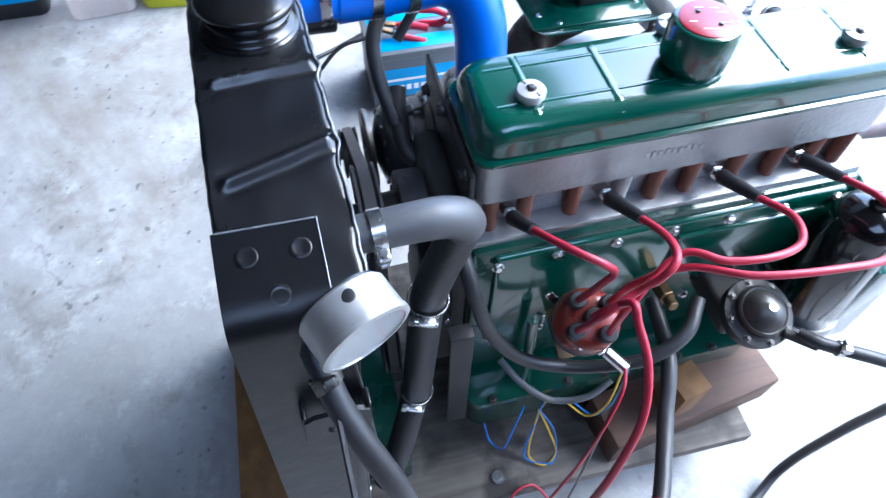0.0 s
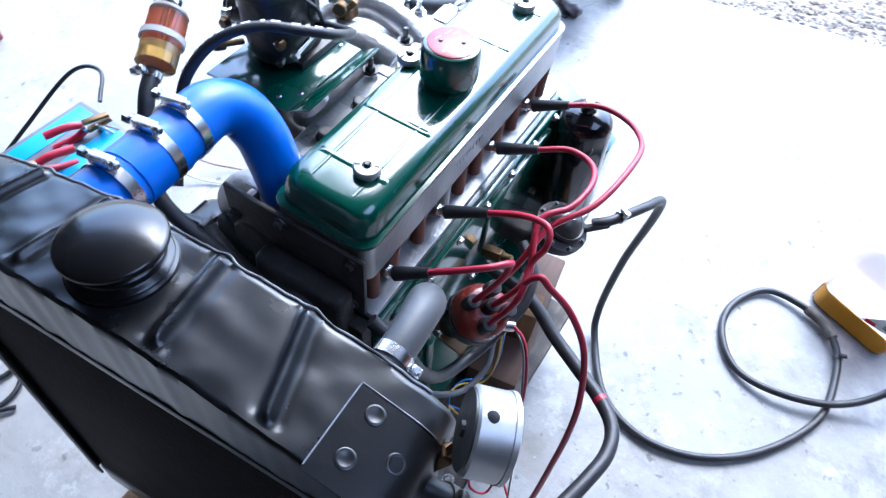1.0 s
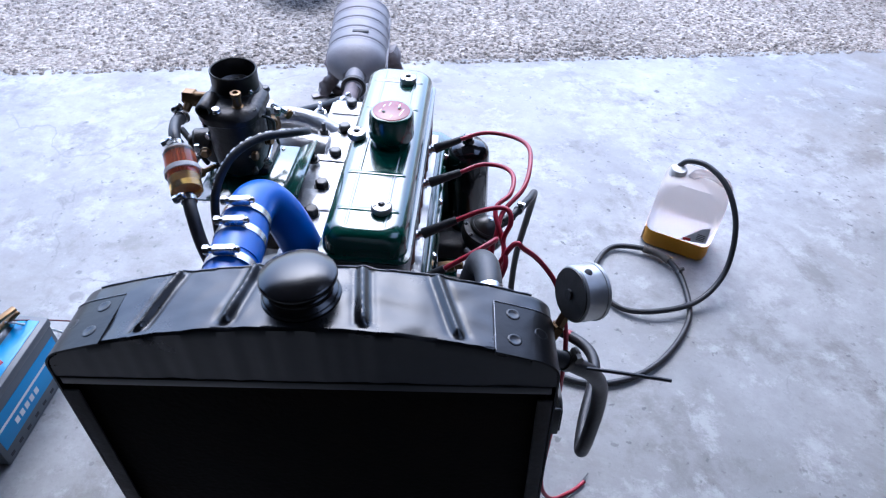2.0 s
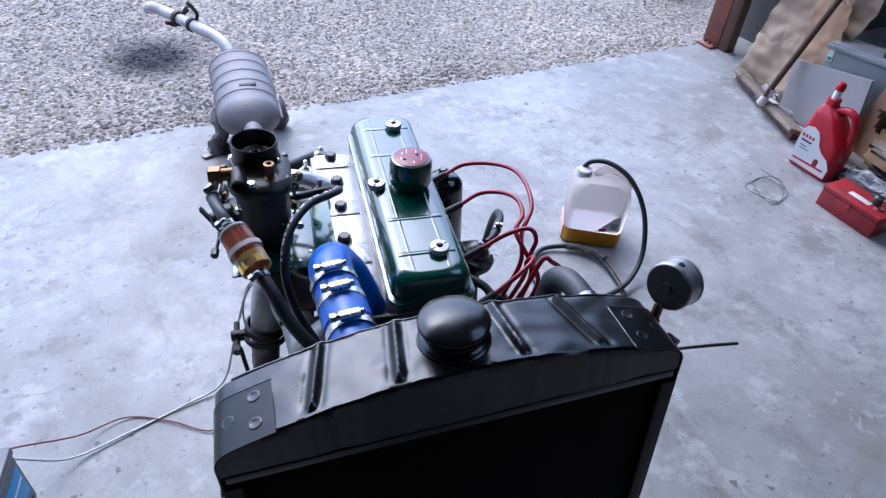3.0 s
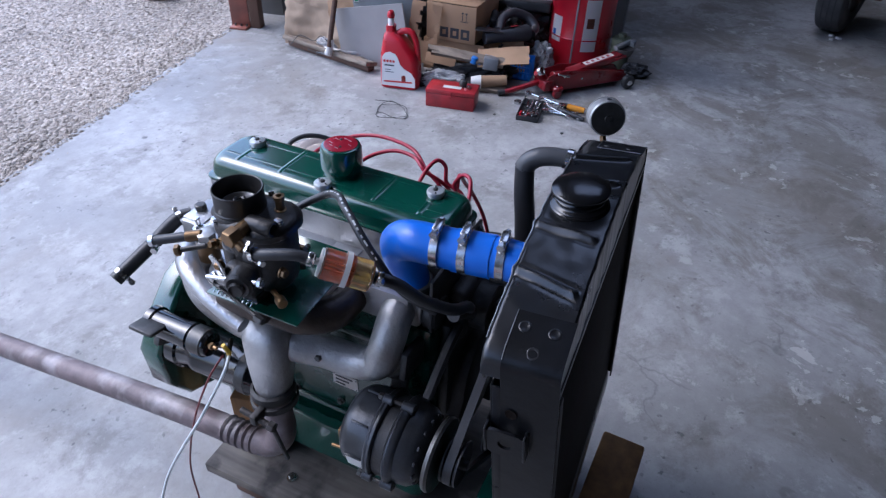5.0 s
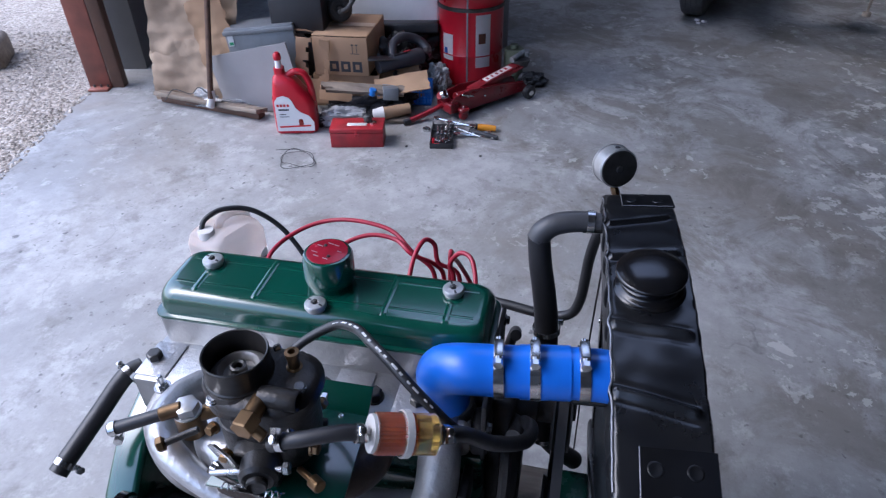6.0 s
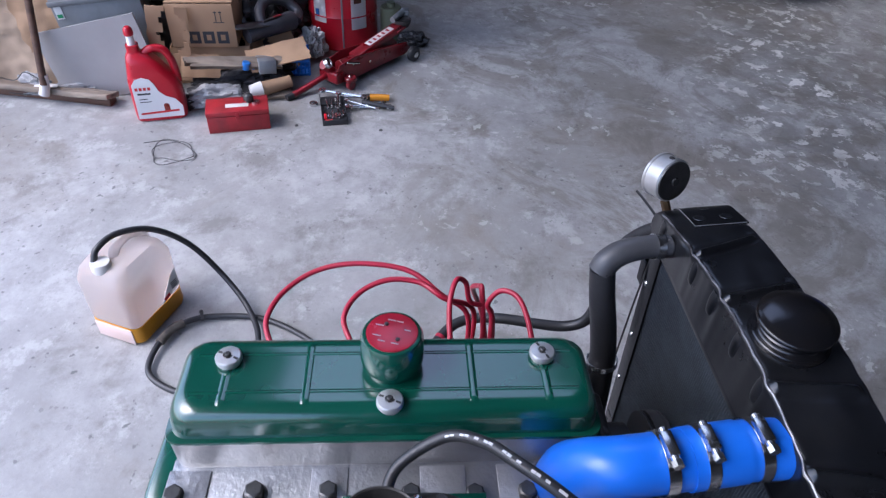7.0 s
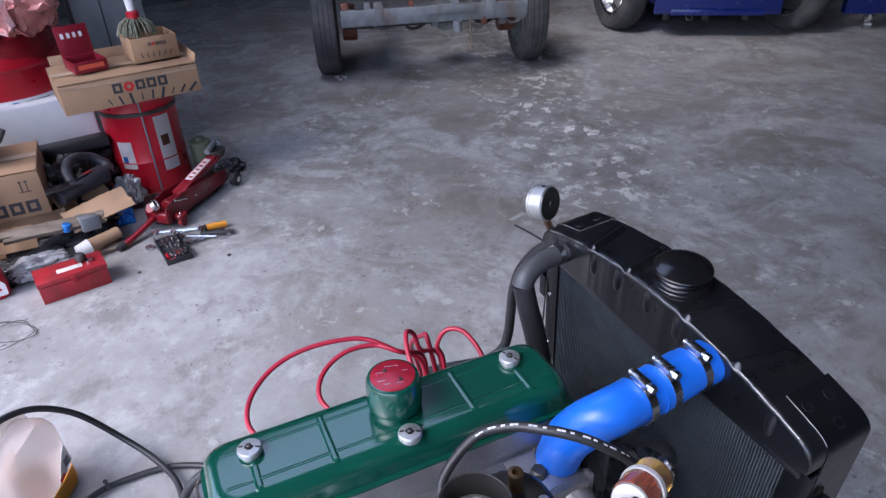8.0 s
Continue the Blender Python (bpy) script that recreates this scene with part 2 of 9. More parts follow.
WOOD_B = wood_mat("brown_timber", (0.13, 0.07, 0.04), (0.05, 0.027, 0.018), 5)
WOOD_D = wood_mat("dusty_plank", (0.3, 0.245, 0.185), (0.1, 0.075, 0.055), 5)


def glassy(name, color, rough, trans, ior=1.45):
    m = bpy.data.materials.new(name)
    m.use_nodes = True
    p = m.node_tree.nodes["Principled BSDF"]
    p.inputs["Base Color"].default_value = (*color, 1)
    p.inputs["Roughness"].default_value, p.inputs["Transmission Weight"].default_value, p.inputs["IOR"].default_value = rough, trans, ior
    return m


CLEAR = glassy("clear_filter_plastic", (0.95, 0.9, 0.8), 0.08, 0.95)
GLASS = glassy("gauge_glass", (0.9, 0.92, 0.92), 0.05, 0.9)
FUEL = glassy("amber_petrol", (0.95, 0.62, 0.12), 0.08, 0.8, 1.3)
PAPER = mat("pleated_orange_paper", (0.68, 0.15, 0.03), 0.6, var=0.15, scale=20, bump=0.1)
HDPE = glassy("milky_polythene", (0.86, 0.8, 0.77), 0.38, 0.72, 1.2)
FUELB = glassy("petrol_behind_polythene", (0.8, 0.36, 0.015), 0.35, 0.25, 1.35)
YFLUID = glassy("yellow_fluid_behind_polythene", (0.75, 0.75, 0.03), 0.35, 0.25, 1.35)


def floor_mat():
    m = bpy.data.materials.new("stained_concrete")
    m.use_nodes = True
    n, l = m.node_tree.nodes, m.node_tree.links
    p = n["Principled BSDF"]
    tc = n.new("ShaderNodeTexCoord")

    def noise_tex(scale, detail=7, rough=0.6, dist=0.0):
        t = n.new("ShaderNodeTexNoise")
        t.inputs["Scale"].default_value, t.inputs["Detail"].default_value = scale, detail
        t.inputs["Roughness"].default_value, t.inputs["Distortion"].default_value = rough, dist
        l.new(tc.outputs["Object"], t.inputs["Vector"])
        return t.outputs["Fac"]

    def ramp(src, lo, hi, a=0.0, b=1.0):
        r = n.new("ShaderNodeMapRange")
        for i, v in enumerate((lo, hi, a, b), 1):
            r.inputs[i].default_value = v
        l.new(src, r.inputs[0])
        return r.outputs[0]

    def mix(fac, a, b):
        x = n.new("ShaderNodeMix")
        x.data_type = "RGBA"
        l.new(fac, x.inputs[0])
        for i, v in ((6, a), (7, b)):
            if isinstance(v, tuple):
                x.inputs[i].default_value = (*v, 1)
            else:
                l.new(v, x.inputs[i])
        return x.outputs[2]

    def times(a, b):
        x = n.new("ShaderNodeMath")
        x.operation = "MULTIPLY"
        l.new(a, x.inputs[0])
        l.new(b, x.inputs[1])
        return x.outputs[0]

    col = mix(ramp(noise_tex(1.3, 8, 0.62, 0.6), 0.38, 0.62), (0.26, 0.257, 0.252), (0.4, 0.397, 0.39))
    col = mix(ramp(noise_tex(16, 9, 0.7), 0.35, 0.7, 0, 0.6), col, (0.2, 0.195, 0.19))
    col = mix(ramp(noise_tex(4.2, 9, 0.74, 0.2), 0.52, 0.63, 0, 0.75), col, (0.17, 0.163, 0.152))
    col = mix(ramp(noise_tex(6.3, 9, 0.74), 0.54, 0.62, 0, 0.6), col, (0.43, 0.428, 0.42))
    col = mix(ramp(noise_tex(0.9, 9, 0.7, 0.8), 0.5, 0.64, 0, 0.7), col, (0.19, 0.168, 0.142))
    col = mix(ramp(noise_tex(90, 4, 0.6), 0.58, 0.72, 0, 0.4), col, (0.19, 0.188, 0.185))
    col = mix(ramp(noise_tex(70, 5, 0.65), 0.62, 0.74, 0, 0.35), col, (0.44, 0.44, 0.43))
    # small dark oil spots and drips
    col = mix(times(ramp(noise_tex(38, 3, 0.5), 0.64, 0.7, 0, 0.8), ramp(noise_tex(2.1), 0.42, 0.56)), col, (0.09, 0.09, 0.09))
    drip = n.new("ShaderNodeTexVoronoi")
    drip.inputs["Scale"].default_value, drip.inputs["Randomness"].default_value = 6.0, 1.0
    l.new(tc.outputs["Object"], drip.inputs["Vector"])
    dsize = n.new("ShaderNodeSeparateColor")
    l.new(drip.outputs["Color"], dsize.inputs[0])
    spot = times(ramp(drip.outputs["Distance"], 0.1, 0.14, 1.0, 0.0), ramp(dsize.outputs["Red"], 0.62, 0.7, 0, 0.5))
    col = mix(times(spot, ramp(noise_tex(24, 5), 0.35, 0.55)), col, (0.13, 0.127, 0.122))
    # flakes of pale screed, thick along one worn strip
    sx = n.new("ShaderNodeSeparateXYZ")
    l.new(tc.outputs["Object"], sx.inputs[0])
    off = n.new("ShaderNodeMath")
    off.operation = "MULTIPLY_ADD"
    off.inputs[1].default_value = 0.33
    l.new(sx.outputs["X"], off.inputs[0])
    l.new(sx.outputs["Y"], off.inputs[2])
    away = n.new("ShaderNodeMath")
    away.operation = "ABSOLUTE"
    l.new(off.outputs[0], away.inputs[0])
    strip = times(ramp(sx.outputs["X"], 1.0, 1.9), ramp(away.outputs[0], 0.62, 0.12))
    col = mix(times(ramp(noise_tex(5.0, 9, 0.7, 0.5), 0.44, 0.56, 0, 0.75), strip), col, (0.17, 0.165, 0.155))
    flake = times(ramp(noise_tex(11, 10, 0.66, 0.35), 0.55, 0.565), strip)
    col = mix(times(flake, ramp(noise_tex(2.4, 5), 0.42, 0.55, 0.3, 1)), col, (0.66, 0.65, 0.62))
    # brown dirt with a few lost flakes; the mask also paints the indoor shade
    inward = n.new("ShaderNodeVectorMath")
    inward.operation = "DOT_PRODUCT"
    inward.inputs[1].default_value = (0.6, -0.8, 0.0)
    l.new(tc.outputs["Object"], inward.inputs[0])
    shade_side = ramp(inward.outputs["Value"], -0.4, 0.5)
    col = mix(times(ramp(noise_tex(2.3, 10, 0.72, 0.9), 0.5, 0.58, 0, 0.62), shade_side), col, (0.15, 0.135, 0.112))
    col = mix(times(times(ramp(noise_tex(13, 10, 0.66, 0.4), 0.585, 0.6, 0, 0.6), ramp(noise_tex(1.7, 4), 0.5, 0.58)), shade_side), col, (0.55, 0.545, 0.52))
    # sparse pale flecks
    col = mix(times(ramp(noise_tex(26, 7, 0.72), 0.65, 0.67, 0, 0.8), ramp(noise_tex(2.3, 3), 0.54, 0.62)), col, (0.52, 0.52, 0.5))
    # hairline cracks
    v = n.new("ShaderNodeTexVoronoi")
    v.feature = "DISTANCE_TO_EDGE"
    v.inputs["Scale"].default_value = 1.1
    wob = n.new("ShaderNodeVectorMath")
    wob.operation = "ADD"
    nz = n.new("ShaderNodeTexNoise")
    nz.inputs["Scale"].default_value, nz.inputs["Detail"].default_value = 4.0, 6
    l.new(tc.outputs["Object"], nz.inputs["Vector"])
    sc = n.new("ShaderNodeVectorMath")
    sc.operation = "SCALE"
    sc.inputs["Scale"].default_value = 0.35
    l.new(nz.outputs["Color"], sc.inputs[0])
    l.new(tc.outputs["Object"], wob.inputs[0])
    l.new(sc.outputs[0], wob.inputs[1])
    l.new(wob.outputs[0], v.inputs["Vector"])
    crack = times(ramp(v.outputs["Distance"], 0.0, 0.006, 0.5, 0.0), ramp(noise_tex(1.6, 3), 0.5, 0.58))
    col = mix(crack, col, (0.13, 0.13, 0.13))
    l.new(col, p.inputs["Base Color"])
    l.new(ramp(noise_tex(3.1), 0.3, 0.7, 0.42, 0.72), p.inputs["Roughness"])
    bp = n.new("ShaderNodeBump")
    bp.inputs["Strength"].default_value, bp.inputs["Distance"].default_value = 0.25, 0.004
    l.new(noise_tex(45, 8, 0.7), bp.inputs["Height"])
    l.new(bp.outputs[0], p.inputs["Normal"])
    return m


def gravel_mat(name, per_island):
    m = bpy.data.materials.new(name)
    m.use_nodes = True
    n, l = m.node_tree.nodes, m.node_tree.links
    p = n["Principled BSDF"]
    cr = n.new("ShaderNodeValToRGB")
    e = cr.color_ramp.elements
    e[0].color, e[1].color = (0.175, 0.147, 0.118, 1), (0.5, 0.45, 0.385, 1)
    mid = e.new(0.5)
    mid.color = (0.335, 0.29, 0.24, 1)
    tc = n.new("ShaderNodeTexCoord")
    if per_island:
        g = n.new("ShaderNodeNewGeometry")
        l.new(g.outputs["Random Per Island"], cr.inputs[0])
    else:
        v = n.new("ShaderNodeTexVoronoi")
        v.inputs["Scale"].default_value = 55
        l.new(tc.outputs["Object"], v.inputs["Vector"])
        l.new(v.outputs["Color"], cr.inputs[0])
        bp = n.new("ShaderNodeBump")
        bp.inputs["Strength"].default_value, bp.inputs["Distance"].default_value = 0.9, 0.012
        bp.invert = True
        l.new(v.outputs["Distance"], bp.inputs["Height"])
        l.new(bp.outputs[0], p.inputs["Normal"])
    big = n.new("ShaderNodeTexNoise")
    big.inputs["Scale"].default_value, big.inputs["Detail"].default_value = 0.9, 5
    l.new(tc.outputs["Object"], big.inputs["Vector"])
    r = n.new("ShaderNodeMapRange")
    for i, val in enumerate((0.3, 0.7, 0.72, 1.15), 1):
        r.inputs[i].default_value = val
    l.new(big.outputs["Fac"], r.inputs[0])
    s = n.new("ShaderNodeVectorMath")
    s.operation = "SCALE"
    l.new(cr.outputs[0], s.inputs[0])
    l.new(r.outputs[0], s.inputs["Scale"])
    # soot blown out of the tail pipe
    vd = n.new("ShaderNodeVectorMath")
    vd.operation = "DISTANCE"
    vd.inputs[1].default_value = (-0.58, 3.34, -0.03)
    l.new(tc.outputs["Object"], vd.inputs[0])
    soot = n.new("ShaderNodeMapRange")
    for i, val in enumerate((0.1, 0.29, 1.0, 0.0), 1):
        soot.inputs[i].default_value = val
    l.new(vd.outputs["Value"], soot.inputs[0])
    mx = n.new("ShaderNodeMix")
    mx.data_type = "RGBA"
    mx.inputs[7].default_value = (0.012, 0.012, 0.015, 1)
    l.new(soot.outputs[0], mx.inputs[0])
    l.new(s.outputs[0], mx.inputs[6])
    l.new(mx.outputs[2], p.inputs["Base Color"])
    p.inputs["Roughness"].default_value = 0.85
    return m


FLOOR = floor_mat()
GRAVEL, STONES = gravel_mat("gravel_ground", False), gravel_mat("gravel_stones", True)


# ---- shaping helpers ----
def finish(name, bm, material, parent=None, label="", angle=38):
    me = bpy.data.meshes.new(name)
    bm.to_mesh(me)
    bm.free()
    me.shade_smooth()
    me.set_sharp_from_angle(angle=radians(angle))
    me.materials.append(material)
    ob = new(name, me)
    if parent is not None:
        ob.parent = parent
        inv = parent.matrix_basis.inverted() if parent.parent is None else Matrix()
        ob.matrix_parent_inverse = inv
    if label:
        ob["label"] = label
    return ob


def thing(name, at, label, category, group="", kind=""):
    ob = new(name)
    ob.empty_display_size = 0.05
    ob.matrix_basis = Matrix.Translation(at)
    return tagged(ob, label, category, group, kind)


def part(name, bm, material, parent, label=""):
    return finish(name, bm, material, parent, label)


def single(name, bm, material, label, category, group="", kind=""):
    return tagged(finish(name, bm, material), label, category, group, kind)


def moved(bm, m):
    bmesh.ops.transform(bm, matrix=m, verts=bm.verts)
    return bm


def join(*bms):
    out = bmesh.new()
    for b in bms:
        me = bpy.data.meshes.new("t")
        b.to_mesh(me)
        b.free()
        out.from_mesh(me)
        bpy.data.meshes.remove(me)
    return out


def box(sx, sy, sz, at=(0, 0, 0), bev=0.003, seg=2, turn=(0, 0, 0), base=False):
    """A bevelled box; base: at is the middle of its underside."""
    bm = bmesh.new()
    bmesh.ops.create_cube(bm, size=1)
    bmesh.ops.scale(bm, vec=(sx, sy, sz), verts=bm.verts)
    if base:
        bmesh.ops.translate(bm, vec=(0, 0, sz / 2), verts=bm.verts)
    if bev:
        bmesh.ops.bevel(bm, geom=bm.edges[:], offset=bev, segments=seg, profile=0.5, affect="EDGES")
    return moved(bm, pose(*at, *turn))


def lathe(profile, seg=24, m=None):
    """Turns (radius, height) pairs about z; radius 0 closes the end."""
    bm = bmesh.new()
    rings = []
    for r, z in profile:
        if r <= 1e-6:
            rings.append([bm.verts.new((0, 0, z))])
        else:
            rings.append([bm.verts.new((r * math.cos(2 * math.pi * i / seg), r * math.sin(2 * math.pi * i / seg), z)) for i in range(seg)])
    for a, b in zip(rings, rings[1:]):
        for i in range(seg):
            j = (i + 1) % seg
            q = [a[i % len(a)], a[j % len(a)], b[j % len(b)], b[i % len(b)]]
            q = [v for k, v in enumerate(q) if v not in q[:k]]
            if len(q) > 2:
                bm.faces.new(q)
    bmesh.ops.recalc_face_normals(bm, faces=bm.faces)
    return moved(bm, m) if m is not None else bm


def axis(a, b):
    """The pose that takes z from the origin to the way from a to b, at a."""
    d = Vector(b) - Vector(a)
    return Matrix.Translation(a) @ d.to_track_quat("Z", "Y").to_matrix().to_4x4()


def rod(a, b, r, seg=16, bev=0.0015, r2=None):
    h = (Vector(b) - Vector(a)).length
    r2 = r if r2 is None else r2
    e = min(bev, r * 0.4, h * 0.3)
    return lathe([(0, 0), (r - e, 0), (r, e), (r2, h - e), (r2 - e, h), (0, h)], seg, axis(a, b))


def glide(pts, n=8):
    """A smooth line through the points."""
    p = [Vector(q) for q in pts]
    if len(p) < 3:
        return p
    p = [2 * p[0] - p[1]] + p + [2 * p[-1] - p[-2]]
    out = []
    for a, b, c, d in zip(p, p[1:], p[2:], p[3:]):
        for i in range(n):
            t = i / n
            out.append(0.5 * ((2 * b) + (c - a) * t + (2 * a - 5 * b + 4 * c - d) * t * t + (3 * b - a - 3 * c + d) * t ** 3))
    return out + [p[-2]]


def tube(pts, r, seg=10, n=8, smooth=True, ends=True):
    """A round hose, pipe or wire along the points; r may be a list, one for each end."""
    line = glide(pts, n) if smooth else [Vector(q) for q in pts]
    bm = bmesh.new()
    up = Vector((0.13, 0.21, 1)).normalized()
    rings = []
    for i, c in enumerate(line):
        d = (line[min(i + 1, len(line) - 1)] - line[max(i - 1, 0)]).normalized()
        side = d.cross(up)
        if side.length < 1e-3:
            side = d.cross(Vector((1, 0, 0)))
        side.normalize()
        up = side.cross(d).normalized()
        f = i / (len(line) - 1)
        rad = r if not isinstance(r, (list, tuple)) else r[0] + (r[1] - r[0]) * f
        rings.append([bm.verts.new(c + rad * (math.cos(2 * math.pi * k / seg) * side + math.sin(2 * math.pi * k / seg) * up)) for k in range(seg)])
    for a, b in zip(rings, rings[1:]):
        for k in range(seg):
            bm.faces.new((a[k], a[(k + 1) % seg], b[(k + 1) % seg], b[k]))
    if ends:
        bm.faces.new(rings[0])
        bm.faces.new(rings[-1])
    bmesh.ops.recalc_face_normals(bm, faces=bm.faces)
    return bm


def slab(outline, depth, m=None, bev=0.002, seg=2):
    """A flat outline in xy, given thickness up z."""
    bm = bmesh.new()
    f = bm.faces.new([bm.verts.new((x, y, 0)) for x, y in outline])
    g = bmesh.ops.extrude_face_region(bm, geom=[f])
    bmesh.ops.translate(bm, vec=(0, 0, depth), verts=[v for v in g["geom"] if isinstance(v, bmesh.types.BMVert)])
    bmesh.ops.recalc_face_normals(bm, faces=bm.faces)
    if bev:
        edges = [e for e in bm.edges if abs(e.verts[0].co.z - e.verts[1].co.z) < 1e-6]
        bmesh.ops.bevel(bm, geom=edges, offset=bev, segments=seg, profile=0.5, affect="EDGES")
    return moved(bm, m) if m is not None else bm


def rounded(w, l, r, n=5):
    """The outline of a rectangle with round corners."""
    out = []
    for cx, cy, a0 in ((w / 2 - r, l / 2 - r, 0), (-w / 2 + r, l / 2 - r, 90), (-w / 2 + r, -l / 2 + r, 180), (w / 2 - r, -l / 2 + r, 270)):
        for i in range(n + 1):
            a = radians(a0 + 90 * i / n)
            out.append((cx + r * math.cos(a), cy + r * math.sin(a)))
    return out


def loft(levels, cap=True):
    """Skins outlines of equal length, each (outline, z)."""
    bm = bmesh.new()
    rings = [[bm.verts.new((x, y, z)) for x, y in o] for o, z in levels]
    for a, b in zip(rings, rings[1:]):
        for i in range(len(a)):
            j = (i + 1) % len(a)
            bm.faces.new((a[i], a[j], b[j], b[i]))
    if cap:
        bm.faces.new(rings[0])
        bm.faces.new(rings[-1])
    bmesh.ops.recalc_face_normals(bm, faces=bm.faces)
    return bm


def hexbolt(at, r=0.0095, h=0.009, washer=0.012, up=(0, 0, 1)):
    m = axis(at, Vector(at) + Vector(up))
    a = lathe([(0, 0), (washer, 0), (washer, 0.0025), (0, 0.0025)], 16, m)
    b = lathe([(0, 0.002), (r, 0.002), (r, h - 0.0015), (r * 0.8, h), (0, h)], 6, m)
    return join(a, b)


def band(at, way, r, w=0.011, screw=(0, 0, 1)):
    """A worm-drive hose clamp: band, housing and screw in one mesh."""
    m = axis(at, Vector(at) + Vector(way))
    ring = lathe([(r, -w / 2), (r + 0.0012, -w / 2), (r + 0.0012, w / 2), (r, w / 2), (r, -w / 2)], 32, m)
    d = Vector(way).normalized()
    s = Vector(screw) - d * Vector(screw).dot(d)
    s.normalize()
    c = Vector(at) + s * (r + 0.005)
    cross = d.cross(s)
    rotm = Matrix((cross, d, s)).transposed().to_4x4()
    k = r / 0.029
    hous = moved(box(0.024 * k, w * 0.95, 0.009, bev=0.0015), Matrix.Translation(c) @ rotm)
    scr = rod(c - cross * 0.017 * k, c + cross * 0.019 * k, 0.0042, 12)
    hd = moved(lathe([(0, 0), (0.0055, 0), (0.0055, 0.006), (0, 0.006)], 6), axis(c + cross * 0.016 * k, c + cross * 0.03))
    return join(ring, hous, scr, hd)


# ---- the place ----
def gbox(name, x0, x1, y0, y1, z0, z1, material, label, bev=0.0):
    bm = box(x1 - x0, y1 - y0, z1 - z0, ((x0 + x1) / 2, (y0 + y1) / 2, (z0 + z1) / 2), bev)
    return single(name, moved(bm, GM), material, label, name.split("_")[0], kind="structure")


def worn_floor():
    bm = bmesh.new()
    nx = 160
    xs = [-6.5 + 13.7 * i / nx for i in range(nx + 1)]
    top, low = [], []
    for x in xs:
        y = 0.012 * noise.noise(Vector((x * 2.3, 0, 0))) + 0.006 * noise.noise(Vector((x * 11, 3, 0)))
        top.append(bm.verts.new((x, y, 0)))
        low.append(bm.verts.new((x, y + 0.03, -0.09)))
    back = [bm.verts.new((x, -9.5, 0)) for x in xs]
    for i in range(nx):
        bm.faces.new((back[i], back[i + 1], top[i + 1], top[i]))
        bm.faces.new((top[i], top[i + 1], low[i + 1], low[i]))
    return moved(bm, GM)


single("floor", worn_floor(), FLOOR, "worn grey concrete garage floor with oil stains and flaking screed", "floor", kind="structure")

gr = bmesh.new()
step = [-60, -20, -8] + [-6 + 0.25 * i for i in range(49)] + [8, 20, 60]
deep = [-12, -0.02] + [0.25 * i for i in range(1, 25)] + [8, 14, 30, 80]
grid = [[gr.verts.new((x, y, -0.035 + (0.018 * noise.noise(Vector((x * 0.9, y * 0.9, 5))) if 0 < y < 7 else 0) - (0.2 if y < -1 else 0))) for x in step] for y in deep]
for a, b in zip(grid, grid[1:]):
    for i in range(len(step) - 1):
        gr.faces.new((a[i], a[i + 1], b[i + 1], b[i]))
single("ground", moved(gr, GM), GRAVEL, "grey crushed gravel yard in front of the garage", "ground", kind="structure")


def stones():
    """Loose stones over the near yard: squashed octahedra with uneven corners."""
    rng = np.random.default_rng(4)
    verts, faces = [], []
    spots = []
    for cnt, x0, x1, y0, y1, s0, s1 in ((30000, -3.2, 3.4, -0.03, 2.2, 0.006, 0.0145), (16000, -4.5, 4.5, 2.2, 5.0, 0.008, 0.017), (70, -3.0, 3.0, -0.1, 0.04, 0.003, 0.006)):
        px, py = rng.uniform(x0, x1, cnt), y0 + (y1 - y0) * rng.uniform(0, 1, cnt) ** 1.25
        spots += list(zip(px, py, rng.uniform(s0, s1, cnt)))
    form = ((0, 1, 4), (1, 2, 4), (2, 3, 4), (3, 0, 4), (1, 0, 5), (2, 1, 5), (3, 2, 5), (0, 3, 5))
    for x, y, s in spots:
        z = -0.035 + 0.018 * noise.noise(Vector((x * 0.9, y * 0.9, 5))) if y > 0.02 else 0.0
        a, k = rng.uniform(0, 6.28), len(verts)
        q = rng.uniform(0.55, 1.1, 6)
        for i in range(4):
            verts.append((x + s * q[i] * math.cos(a + i * 1.571), y + s * q[i] * math.sin(a + i * 1.571), z + s * 0.25 * (q[i] - 0.6)))
        verts += [(x, y, z + s * 0.6 * q[4]), (x, y, z - s * 0.4)]
        faces += [(k + f[0], k + f[1], k + f[2]) for f in form]
    me = bpy.data.meshes.new("gravel")
    me.from_pydata([GM @ Vector(v) for v in verts], [], faces)
    me.materials.append(STONES)
    return tagged(new("gravel", me), "loose grey and tan crushed stone gravel", "gravel", kind="stuff")


stones()
gbox("wall_east", 7.0, 7.2, -9.4, 0.05, -0.1, 4.4, WALLM, "grey rendered side wall of the garage")
gbox("wall_west", -6.2, -6.0, -9.4, 0.05, -0.1, 4.4, WALLM, "grey rendered side wall of the garage")
gbox("wall_south", -6.0, 7.0, -9.4, -9.2, -0.1, 4.4, WALLM, "grey rendered back wall of the garage")
gbox("wall_north", 2.62, 7.0, -0.2, 0.05, -0.1, 4.4, WALLM, "grey wall beside the garage door opening")
gbox("lintel", -6.0, 2.62, -0.2, 0.05, 3.35, 4.4, WALLM, "lintel above the wide garage door opening")
gbox("wall_northwest", -6.0, -4.3, -0.2, 0.05, -0.1, 4.4, WALLM, "grey wall beside the garage door opening")
